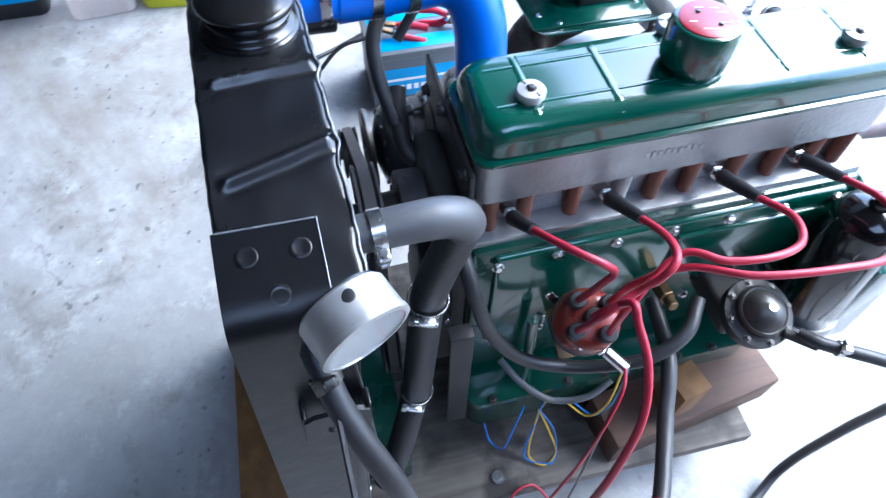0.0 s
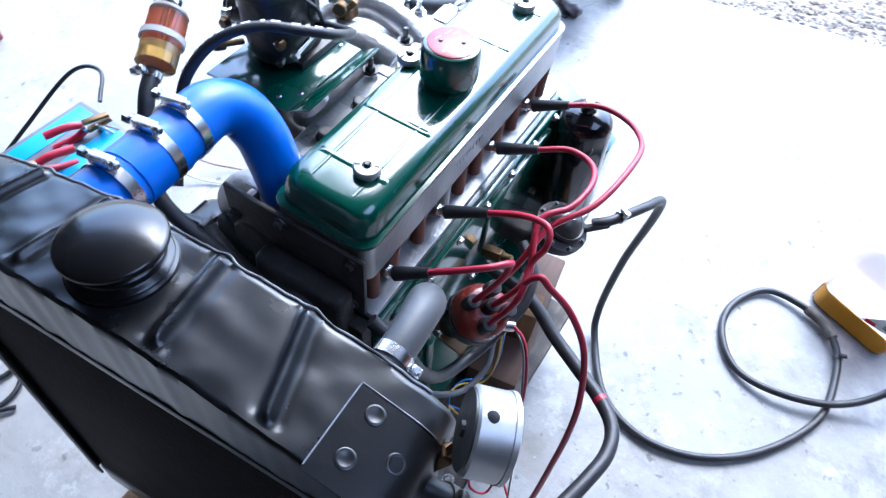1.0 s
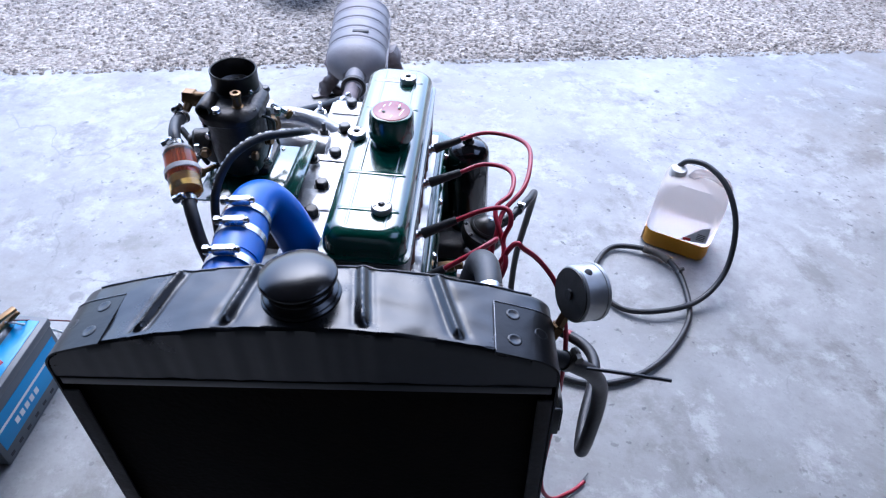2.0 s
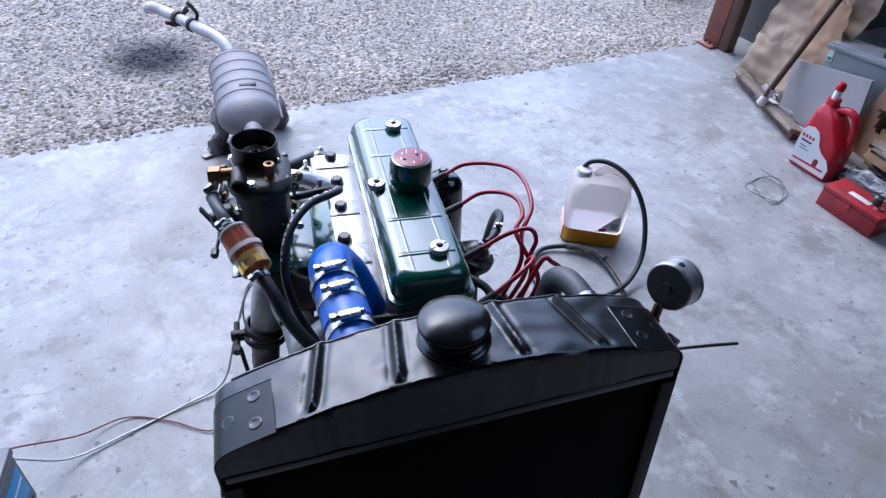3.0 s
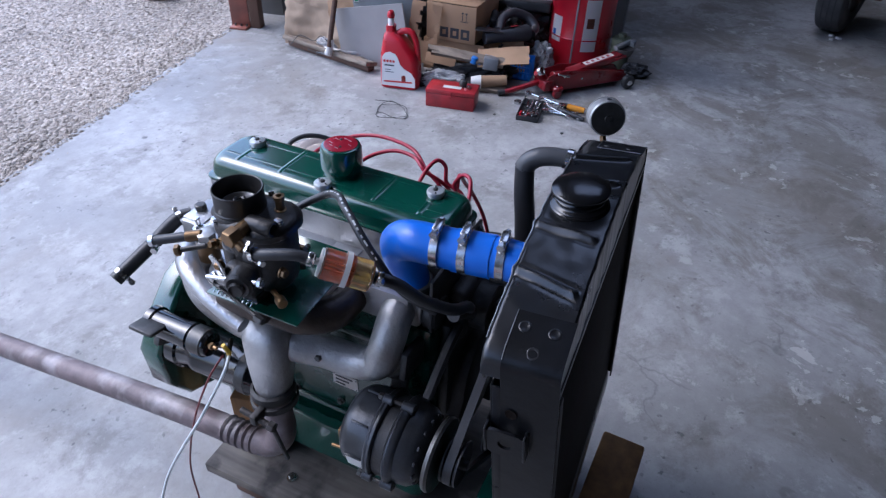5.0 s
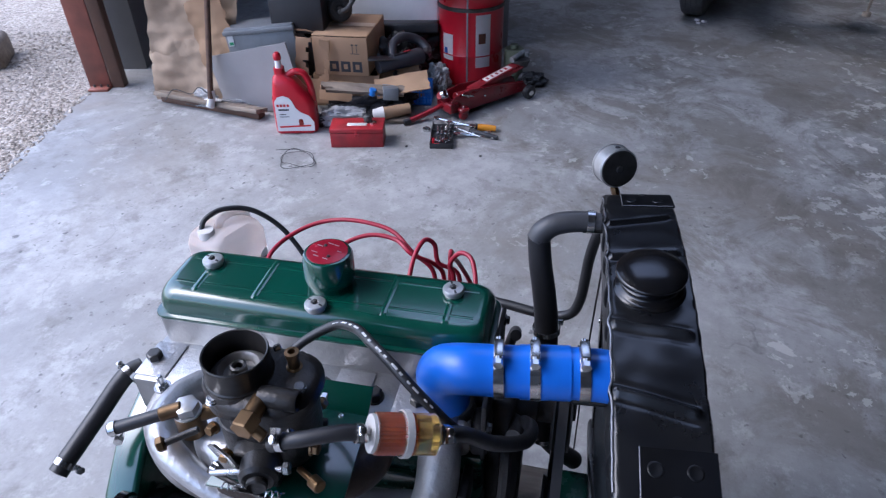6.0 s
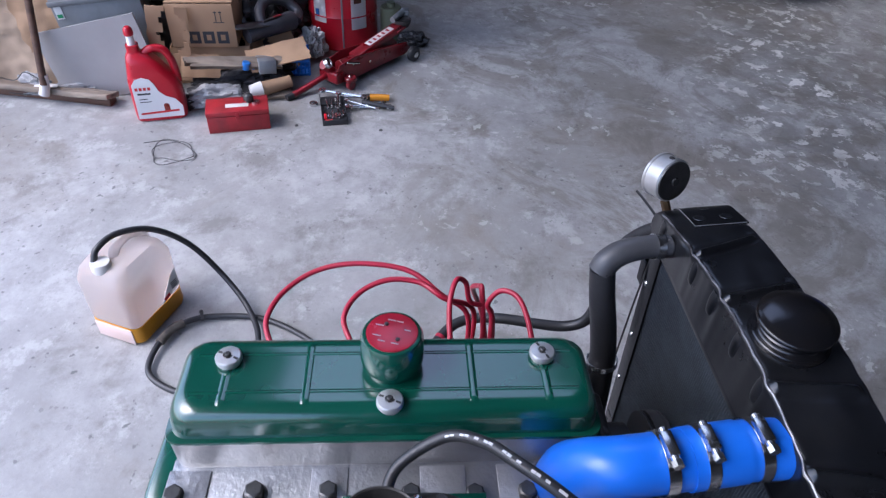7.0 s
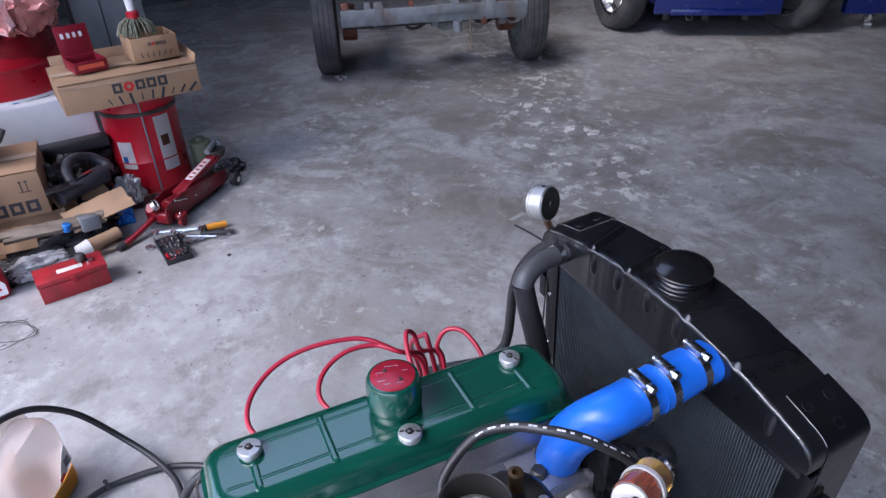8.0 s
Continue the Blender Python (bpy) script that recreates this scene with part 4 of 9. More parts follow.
# exhaust manifold: front branch, collector, down pipe flange
man = part("exhaust_manifold", join(tube([(0.03, 0.872, 0.63), (0.0, 0.868, 0.622), (-0.026, 0.868, 0.59), (-0.034, 0.88, 0.556), (-0.036, 0.92, 0.542), (-0.044, 0.97, 0.548), (-0.06, 1.02, 0.556), (-0.06, 1.1, 0.565)], 0.027, 20, 6),
                                    tube([(0.03, 1.24, 0.63), (-0.02, 1.235, 0.62), (-0.05, 1.2, 0.585), (-0.06, 1.13, 0.565), (-0.062, 1.06, 0.56)], 0.026, 18, 6),
                                    loft([([(x - 0.068, y + 1.054) for x, y in rounded(0.03, 0.04, 0.014, 5)], 0.6), ([(x - 0.07, y + 1.053) for x, y in rounded(0.056, 0.07, 0.027, 5)], 0.592), ([(x - 0.073, y + 1.052) for x, y in rounded(0.07, 0.085, 0.03, 5)], 0.572), ([(x - 0.085, y + 1.046) for x, y in rounded(0.066, 0.075, 0.03, 5)], 0.53), ([(x - 0.095, y + 1.04) for x, y in rounded(0.06, 0.06, 0.029, 5)], 0.482)])), MANI, engine, "silver-painted exhaust manifold")
part("port_flange", moved(slab(rounded(0.075, 0.06, 0.012), 0.01), Matrix.Translation((0.022, 0.872, 0.63)) @ pose(0, 0, 0, 90, 0, 90)), MANI, man)
part("manifold_bolt", hexbolt((-0.064, 0.965, 0.556), 0.006, 0.008, 0.007, (-1, 0, 0.2)), DSTEEL, man)
part("collar", lathe([(0.031, 0), (0.036, 0.004), (0.037, 0.014), (0.033, 0.022), (0.031, 0.022)], 28, axis((-0.098, 1.04, 0.488), (-0.102, 1.036, 0.4))), IRON, man)
part("pipe_clamp", join(lathe([(0.036, 0), (0.039, 0.002), (0.039, 0.012), (0.036, 0.014)], 28, axis((-0.1, 1.038, 0.468), (-0.104, 1.034, 0.4))), box(0.03, 0.012, 0.02, (-0.145, 1.035, 0.465), 0.003), rod((-0.15, 1.065, 0.468), (-0.15, 1.005, 0.458), 0.0055, 8), rod((-0.15, 1.012, 0.46), (-0.15, 1.0, 0.458), 0.009, 6), rod((-0.145, 1.012, 0.455), (-0.135, 1.0, 0.36), 0.004, 8)), IRON, man, "rusty exhaust clamp with long bolt")

# inlet manifold, heat shield and carburettor
inl = part("inlet_manifold", join(tube([(0.03, 1.2, 0.645), (-0.01, 1.205, 0.665), (-0.055, 1.2, 0.675), (-0.088, 1.175, 0.675), (-0.108, 1.13, 0.66), (-0.118, 1.085, 0.645), (-0.122, 1.05, 0.635)], [0.023, 0.012], 18, 6),
                                  tube([(0.03, 1.14, 0.648), (-0.03, 1.14, 0.655), (-0.065, 1.12, 0.66), (-0.078, 1.07, 0.66)], [0.03, 0.026], 18, 6)), ALU_B, engine, "silver cast inlet manifold")
part("hot_spot", join(tube([(0.03, 0.95, 0.628), (-0.03, 0.952, 0.63), (-0.066, 0.985, 0.636), (-0.078, 1.04, 0.65)], [0.026, 0.03], 18, 6), box(0.085, 0.09, 0.03, (-0.08, 1.055, 0.645), 0.01, 3, base=True)), HEATB, inl, "heat-stained brown casting")
mbo = part("manifold_boss", join(rod((-0.065, 1.15, 0.685), (-0.067, 1.147, 0.722), 0.0165, 20), rod((-0.067, 1.147, 0.712), (-0.05, 1.115, 0.716), 0.0095, 14)), BRASS, inl, "brass union on the manifold")
part("union_bolt", hexbolt((-0.067, 1.147, 0.721), 0.0145, 0.014, 0.0165), SATIN, mbo, "large worn hexagon bolt")
for k, (x, y) in enumerate(((0.02, 1.17), (0.0, 1.235), (0.018, 1.09))):
    part("stud_nut", join(hexbolt((x, y, 0.668), 0.0075, 0.009, 0.011), rod((x, y, 0.67), (x, y, 0.69), 0.004, 10)), STEEL if k % 2 else DSTEEL, inl)
shield = part("heat_shield", join(slab([(-0.128, 0.945), (-0.006, 0.952), (-0.004, 1.1), (-0.13, 1.1)], 0.003, Matrix.Translation((0, 0, 0.683)), 0.0008), moved(box(0.003, 0.145, 0.036, bev=0.0008), pose(0.011, 1.027, 0.6925, 0, 58, 0))), GREEN, engine, "green sheet heat shield under the carburettor")
for x, y in ((-0.03, 0.965), (-0.012, 0.985), (-0.03, 1.09)):
    part("rivet", lathe([(0, 0), (0.0035, 0), (0.0025, 0.0018), (0, 0.0022)], 12, Matrix.Translation((x, y, 0.686))), STEEL, shield)
CX, CY = -0.077, 1.057
carb = part("carburettor", join(box(0.084, 0.078, 0.012, (CX, CY, 0.686), 0.003, base=True), rod((CX, CY, 0.69), (CX, CY, 0.76), 0.034, 28), box(0.05, 0.05, 0.05, (CX - 0.03, CY - 0.02, 0.7), 0.012, 3, base=True),
                                raised([(0.06, 0.075, 0.028, 0.7), (0.07, 0.088, 0.033, 0.71), (0.076, 0.096, 0.036, 0.735), (0.078, 0.1, 0.037, 0.797)], CX + 0.004, CY - 0.027),
                                raised([(0.086, 0.112, 0.036, 0.796), (0.09, 0.116, 0.038, 0.798), (0.09, 0.116, 0.038, 0.806), (0.084, 0.11, 0.036, 0.81), (0.07, 0.098, 0.03, 0.814), (0.05, 0.08, 0.02, 0.8155)], CX + 0.003, CY - 0.026),
                                lathe([(0.0, 0.786), (0.0385, 0.786), (0.0388, 0.811), (0.0368, 0.8145), (0.0312, 0.815), (0.031, 0.79), (0.0, 0.79)], 36, Matrix.Translation((CX, CY, 0)))), CARB, engine, "old dark zinc downdraught carburettor")
part("choke_boss", join(lathe([(0, 0), (0.0105, 0), (0.0112, 0.004), (0.0112, 0.038), (0.0098, 0.0405), (0.0075, 0.04), (0.007, 0.03), (0, 0.03)], 24, axis((CX - 0.025, CY - 0.034, 0.815), (CX - 0.024, CY - 1, 0.84))), box(0.02, 0.034, 0.014, (CX - 0.024, CY - 0.05, 0.806), 0.004)), CARB, carb, "hollow round boss on the cover")
part("air_horn", lathe([(0.0305, 0.80), (0.0352, 0.80), (0.0352, 0.816), (0.0338, 0.8175), (0.0334, 0.84), (0.034, 0.8415), (0.034, 0.844), (0.033, 0.8452), (0.0316, 0.8445), (0.0312, 0.84), (0.0305, 0.80)], 48, Matrix.Translation((CX, CY, 0))), AIRH, carb, "round black open air intake")
part("venturi", lathe([(0.0314, 0.8155), (0.0285, 0.8185), (0.024, 0.823), (0.021, 0.824), (0.0185, 0.8215), (0.0165, 0.8165), (0, 0.8165)], 36, Matrix.Translation((CX, CY, 0))), MANI, carb, "grey metal choke ring")
part("choke_tube", join(lathe([(0.0085, 0.816), (0.0085, 0.826), (0.0065, 0.8268), (0.0045, 0.825), (0.0045, 0.817)], 20, Matrix.Translation((CX, CY, 0))), rod((CX, CY, 0.821), (CX - 0.02, CY, 0.821), 0.0025, 8)), DSTEEL, carb)
for i, (x, y, z) in enumerate(((CX + 0.038, CY - 0.05, 0.808), (CX - 0.008, CY - 0.068, 0.8145), (CX + 0.039, CY + 0.012, 0.808), (CX - 0.034, CY + 0.014, 0.808))):
    part("screw", join(rod((x, y, z), (x, y, z + 0.0045), 0.0062, 16, 0.001), rod((x, y, z - 0.002), (x, y, z + 0.001), 0.0075, 16)), STEEL if i % 2 else DSTEEL, carb)
part("jet_tube", lathe([(0, 0), (0.0085, 0), (0.0085, 0.004), (0.0062, 0.005), (0.0062, 0.019), (0.0075, 0.02), (0.0075, 0.025), (0.004, 0.0255), (0.0035, 0.018), (0, 0.018)], 18, axis((CX + 0.018, CY - 0.052, 0.812), (CX + 0.018, CY - 0.053, 1))), BRASS, carb, "hollow brass jet tube")
part("banjo_union", join(rod((CX - 0.026, CY - 0.036, 0.814), (CX - 0.05, CY - 0.034, 0.812), 0.0095, 16), rod((CX - 0.048, CY - 0.034, 0.812), (CX - 0.066, CY - 0.032, 0.811), 0.0125, 6), rod((CX - 0.056, CY - 0.033, 0.811), (CX - 0.061, CY - 0.052, 0.8), 0.006, 12)), BRASS, carb, "tarnished brass fuel union")
part("accelerator_pump", join(rod((-0.118, 1.03, 0.735), (-0.145, 1.022, 0.735), 0.02, 24, 0.004), rod((-0.145, 1.022, 0.735), (-0.152, 1.02, 0.735), 0.011, 20)), CARB, carb)
part("lever", join(moved(slab(rounded(0.012, 0.07, 0.005), 0.003), Matrix.Translation((-0.15, 1.03, 0.72)) @ pose(0, 0, 0, 60, 0, 80)), rod((-0.13, 1.09, 0.715), (-0.15, 0.99, 0.7), 0.003, 8), rod((-0.15, 0.995, 0.7), (-0.152, 0.98, 0.698), 0.006, 6)), DSTEEL, carb, "throttle lever and rod")
part("spring", tube([(-0.142 + 0.004 * math.cos(i * 1.57), 1.0 + 0.0035 * i / 2, 0.712 + 0.004 * math.sin(i * 1.57)) for i in range(40)], 0.0009, 6, 2), STEEL, carb)
for i, (x, y, z, d) in enumerate(((-0.14, 1.06, 0.75, (-1, 0, 0.1)), (-0.142, 1.045, 0.715, (-1, -0.2, 0)), (-0.128, 1.075, 0.772, (-1, 0.2, 0.3)), (-0.12, 1.01, 0.76, (-0.5, -1, 0)), (-0.1, 1.0, 0.745, (0, -1, 0)))):
    part("screw", hexbolt((x + 0.012, y, z), 0.0058, 0.01, 0.007, d), STEEL if i % 2 else BRASS, carb)

for k in range(2):
    part("horn_screw", rod((CX + 0.028 * (1 if k else -0.6), CY - 0.012 - 0.014 * k, 0.826), (CX + 0.0335 * (1 if k else -0.6), CY - 0.016 - 0.016 * k, 0.826), 0.004, 10), STEEL, carb)
for k, (pa, pb, r) in enumerate((((-0.11, 1.1, 0.755), (-0.13, 1.13, 0.75), 0.004), ((-0.145, 1.075, 0.735), (-0.13, 1.0, 0.742), 0.0032), ((-0.1, 0.995, 0.735), (-0.045, 0.992, 0.74), 0.0036), ((-0.06, 0.99, 0.755), (-0.1, 1.0, 0.77), 0.0032), ((-0.04, 1.09, 0.77), (-0.02, 1.1, 0.75), 0.004), ((-0.03, 1.05, 0.735), (-0.025, 1.0, 0.73), 0.0032))):
    part("linkage_rod", rod(pa, pb, r, 10), STEEL if k % 3 else DSTEEL, carb)
    part("linkage_nut", rod(Vector(pb), Vector(pb) + (Vector(pb) - Vector(pa)).normalized() * 0.008, r * 2.1, 6), STEEL if k % 2 else BRASS, carb)
for k, (x, y, z, d) in enumerate(((CX + 0.046, CY + 0.02, 0.765, (1, 0.2, 0)), (CX + 0.045, CY - 0.028, 0.745, (1, -0.3, 0)), (CX + 0.01, CY - 0.05, 0.76, (0, -1, 0.2)), (CX - 0.05, CY + 0.02, 0.722, (-1, 0.3, 0)), (CX - 0.03, CY - 0.08, 0.752, (0, -1, 0)))):
    part("jet_plug", hexbolt((x, y, z), 0.0068, 0.009, 0.008, d), (STEEL, BRASS, DSTEEL)[k % 3], carb)
part("cam_plate", moved(slab([(0, 0), (0.03, 0.004), (0.036, 0.02), (0.02, 0.034), (0.002, 0.026)], 0.003, bev=0.0006), Matrix.Translation((CX - 0.06, CY - 0.01, 0.735)) @ pose(0, 0, 0, 80, 0, 70)), STEEL, carb, "plated throttle cam")
part("choke_lever", join(tube([(CX + 0.04, CY - 0.03, 0.79), (CX + 0.055, CY - 0.02, 0.775), (CX + 0.05, CY - 0.005, 0.75), (CX + 0.052, CY, 0.72)], 0.0024, 8, 4), moved(slab(rounded(0.01, 0.034, 0.004), 0.0025), Matrix.Translation((CX + 0.048, CY - 0.02, 0.775)) @ pose(0, 0, 0, 90, 0, 70))), DSTEEL, carb)
part("idle_screw", join(rod((CX - 0.03, CY - 0.06, 0.712), (CX - 0.045, CY - 0.085, 0.715), 0.004, 10), rod((CX - 0.042, CY - 0.08, 0.7145), (CX - 0.05, CY - 0.093, 0.716), 0.0075, 14)), BRASS, carb)
part("vacuum_stub", rod((CX + 0.02, CY - 0.04, 0.715), (CX + 0.034, CY - 0.07, 0.712), 0.005, 10), DSTEEL, carb)

# distributor, oil filter, fuel pump on the other side
DC = Vector((0.287, 0.935, 0.5))
dist = part("distributor", join(rod((0.245, 0.955, 0.40), DC, 0.02, 20), lathe([(0, 0), (0.034, 0), (0.038, 0.006), (0.038, 0.024), (0, 0.026)], 32, axis(DC, DC + Vector((0.35, -0.12, 0.93))))), DSTEEL, engine, "ignition distributor")
dx = Vector((0.35, -0.12, 0.93)).normalized()
part("distributor_cap", lathe([(0, 0.024), (0.036, 0.024), (0.0375, 0.028), (0.0365, 0.032), (0.0355, 0.045), (0.032, 0.054), (0.024, 0.059), (0, 0.061)], 36, axis(DC, DC + dx)), ORANGE, dist, "orange-brown bakelite distributor cap")
dq = dx.to_track_quat("Z", "Y").to_matrix()
DTOW = [DC + dx * 0.075] + [DC + dx * 0.07 + dq @ Vector((0.0235 * math.cos(radians(45 + 90 * i)), 0.0235 * math.sin(radians(45 + 90 * i)), 0)) for i in range(4)]
for c in DTOW:
    part("tower", rod(c - dx * 0.022, c + dx * 0.006, 0.0095, 16), BLACK_M, dist, "black lead boot")
part("condenser", join(rod((0.31, 0.965, 0.46), (0.335, 0.985, 0.45), 0.008, 14), box(0.02, 0.012, 0.004, (0.305, 0.96, 0.462), 0.001)), STEEL, dist)
part("cap_clip", box(0.004, 0.01, 0.03, (0.325, 0.915, 0.52), 0.001, turn=(0, 20, 0)), STEEL, dist)
part("cap_clip", box(0.004, 0.01, 0.03, (0.262, 0.905, 0.53), 0.001, turn=(30, 0, 0)), STEEL, dist)
part("clamp_plate", box(0.07, 0.05, 0.006, (0.26, 0.945, 0.43), 0.002, turn=(10, 20, 0)), BRASS, dist)

ft, fb = Vector((0.275, 1.272, 0.61)), Vector((0.29, 1.278, 0.40))
fd = (ft - fb).normalized()
fl = (ft - fb).length
of = part("oil_filter", lathe([(0, 0), (0.038, 0), (0.041, 0.004), (0.041, fl - 0.028), (0.0395, fl - 0.02), (0.03, fl - 0.008), (0.012, fl - 0.003), (0.011, fl + 0.004), (0, fl + 0.004)], 36, axis(fb, ft)), BLACK_G, engine, "glossy black canister oil filter")
part("filter_bolt", hexbolt(ft + fd * 0.003, 0.009, 0.012, 0.011, fd), BLACK_G, of)
part("filter_base", join(lathe([(0, -0.03), (0.036, -0.03), (0.044, -0.012), (0.044, 0.004), (0, 0.004)], 32, axis(fb, ft)), box(0.08, 0.06, 0.05, (0.255, 1.27, 0.375), 0.012, 3)), ALU, of)

FP = Vector((0.318, 1.15, 0.485))
fpd = Vector((0.3, 0.0, 0.95)).normalized()
fp = part("fuel_pump", join(lathe([(0, -0.04), (0.02, -0.04), (0.035, -0.02), (0.0415, -0.008), (0.0425, 0.0), (0.042, 0.008), (0.034, 0.01), (0.031, 0.012)], 36, axis(FP, FP + fpd)), box(0.09, 0.05, 0.04, (0.27, 1.15, 0.445), 0.01, 3)), IRON, engine, "dark diaphragm fuel pump")
part("pump_dome", lathe([(0.031, 0.01), (0.031, 0.018), (0.0285, 0.021), (0.0265, 0.02), (0.02, 0.03), (0.008, 0.037), (0, 0.038)], 40, axis(FP, FP + fpd)), DSTEEL, fp, "dull domed metal lid")
part("lid_screw", hexbolt(FP + fpd * 0.037, 0.004, 0.004, 0.005, fpd), STEEL, fp)
fq = fpd.to_track_quat("Z", "Y").to_matrix()
for i in range(8):
    part("rim_screw", hexbolt(FP + fq @ Vector((0.037 * math.cos(i * 0.785), 0.037 * math.sin(i * 0.785), 0.008)), 0.003, 0.005, 0.0042, fpd), DSTEEL, fp)
part("hose_spigot", rod(FP + Vector((0.03, 0.02, 0.0)), FP + Vector((0.06, 0.045, 0.008)), 0.006, 12), IRON, fp)
part("oil_pressure_switch", join(rod((0.24, 1.06, 0.47), (0.27, 1.06, 0.478), 0.011, 6), rod((0.27, 1.06, 0.478), (0.285, 1.06, 0.482), 0.007, 12)), BRASS, engine)
part("thermostat_housing", join(rod((0.06, 0.87, 0.62), (0.062, 0.868, 0.664), 0.032, 24, 0.003), box(0.075, 0.06, 0.02, (0.06, 0.865, 0.62), 0.006, base=True)), ALU, engine, "cast thermostat housing")
part("side_bracket", join(box(0.006, 0.03, 0.28, (0.262, 0.8, 0.2), 0.002, base=True, turn=(0, 0, 0)), box(0.02, 0.03, 0.006, (0.255, 0.8, 0.478), 0.002)), BLACK_M, engine, "black front engine bracket")
part("front_pipe", tube([(0.1, 0.81, 0.6), (0.08, 0.78, 0.61), (0.05, 0.775, 0.64), (0.02, 0.78, 0.655)], 0.011, 12), IRON, engine)


# ---- wooden support ----
bd = thing("wooden_board", (0.14, 0.95, 0), "greyed wooden base boards under the engine", "board")
part("plank", box(0.235, 0.7, 0.028, (0.027, 0.925, 0.092), 0.004, base=True, turn=(0, 0, 1.5)), WOOD_G, bd)
part("plank", box(0.225, 0.68, 0.028, (0.262, 0.94, 0.092), 0.004, base=True, turn=(0, 0, -1)), WOOD_G, bd)
for y in (0.68, 1.2):
    part("bearer", box(0.42, 0.08, 0.092, (0.145, y, 0), 0.004, base=True), WOOD_B, bd)
for x, y in ((0.341, 1.079), (0.344, 0.85), (-0.045, 1.09), (-0.03, 0.72)):
    part("bolt", hexbolt((x, y, 0.12), 0.007, 0.007, 0.011), STEEL, bd)
single("wood_block", box(0.09, 0.3, 0.075, (0.3, 1.17, 0.12), 0.004, base=True, turn=(0, 0, 8)), WOOD_B, "brown timber block beside the sump", "wood block")
single("wood_block", box(0.05, 0.05, 0.09, (0.315, 1.135, 0.195), 0.003, base=True, turn=(0, 0, 12)), WOOD_Y, "small yellow pine offcut standing on a timber block", "wood block")
single("wood_block", box(0.06, 0.09, 0.165, (0.005, 1.19, 0.12), 0.004, base=True, turn=(0, 0, 14)), WOOD_Y, "yellow pine block under the flywheel housing", "wood block")
single("wood_block", box(0.42, 0.09, 0.145, (0.135, 0.506, 0.0), 0.006, base=True, turn=(0, 0, -1.5)), WOOD_Y, "yellow pine beam in front of the radiator", "wood block")
single("floor_box", box(0.28, 0.12, 0.09, (0.17, 0.66, 0.122), 0.006, base=True), GREEN_D, "green painted block under the radiator", "block")

# ---- radiator ----
RM = Matrix.Translation((0.1185, 0.643, 0.807)) @ pose(0, 0, 0, -4, -3.5, 2.2)
rad = thing("radiator", (0.12, 0.6, 0.21), "black-painted car radiator with a dented top tank", "radiator")


RIBS = ((-0.157, -0.139), (-0.068, -0.056), (0.066, 0.056), (0.158, 0.134))      # front and rear ends of the pressed ribs
TANK_END = 0.257


def tank_z(x):
    """Height of the top of the tank across its width."""
    return 0.0275 - 0.68 * x * x


def tank_line(n=300):
    """The tank's outline from end to end: a shallow arch with rounded shoulders and upright ends."""
    a = 0.232
    p0, p1, p2 = Vector((a, tank_z(a))), Vector((TANK_END, tank_z(a) - 0.3155 * (TANK_END - a))), Vector((TANK_END, -0.036))
    side = [p0 * (1 - t) ** 2 + p1 * 2 * t * (1 - t) + p2 * t * t for t in [k / 9 for k in range(1, 10)]]
    arch = [Vector((x, tank_z(x))) for x in [-a + 2 * a * k / n for k in range(n + 1)]]
    return [Vector((-p.x, p.y)) for p in reversed(side)] + arch + side


def rib_height(x, y):
    h = 0.0
    for x0, x1 in RIBS:
        d = abs(x - (x0 + (x1 - x0) * (y + 0.036) / 0.08))
        if d < 0.02:
            fade = max(0.0, min(1.0, (y + 0.0385) / 0.006))
            h += fade * (0.0058 * math.exp(-(d / 0.0046) ** 2) - 0.0012 * math.exp(-((d - 0.009) / 0.004) ** 2))
    return h


def rear_edge(x):
    """How far the rear edge bulges: a beaten, wavy line, pinched out at the ribs."""
    e = 0.0011 * noise.noise(Vector((x * 34, 2, 0))) + 0.001 * noise.noise(Vector((x * 80, 5, 0)))
    return e + sum(0.0022 * math.exp(-((x - x1 - 0.002) / 0.007) ** 2) - 0.001 * math.exp(-((x - x1 - 0.018) / 0.008) ** 2) for x0, x1 in RIBS)


def tank():
    bm = bmesh.new()
    ys = [-0.0445, -0.043, -0.041] + [-0.039 + 0.0026 * k for k in range(32)]
    cols = []
    for p in tank_line():
        x, zt = p
        e, f = rear_edge(x), 0.0014 * noise.noise(Vector((x * 26, 9, 0))) + 0.0008 * noise.noise(Vector((x * 70, 3, 0)))
        low = min(-0.05, zt - 0.005)
        col = [(x, -0.0455 + f, low), (x, -0.0462 + f, zt - 0.012 if zt > -0.03 else low + 0.001), (x, -0.0458 + f, zt - 0.0028)]
        for y in ys:
            dent = 0.0016 * noise.noise(Vector((x * 14, y * 20, 1))) + 0.001 * noise.noise(Vector((x * 38, y * 45, 4)))
            col.append((x, y + f * max(0.0, -y / 0.045), zt + (dent + rib_height(x, y)) * (1 if abs(x) < 0.235 else 0.2) - (0.0012 if y < -0.044 else 0)))
        col += [(x, 0.0445 + e * 0.6, zt - 0.0008), (x, 0.0468 + e, zt - 0.003), (x, 0.0474 + e, zt - 0.0062), (x, 0.0464 + e * 0.5, zt - 0.014 if zt > -0.04 else low + 0.001), (x, 0.0478, low - 0.006 if abs(x) < 0.25 else low)]
        cols.append([bm.verts.new(c) for c in col])
    for a, b in zip(cols, cols[1:]):
        for i in range(len(a) - 1):
            bm.faces.new((a[i], b[i], b[i + 1], a[i + 1]))
    bm.faces.new(cols[0])
    bm.faces.new(cols[-1])
    bmesh.ops.recalc_face_normals(bm, faces=bm.faces)
    return bm


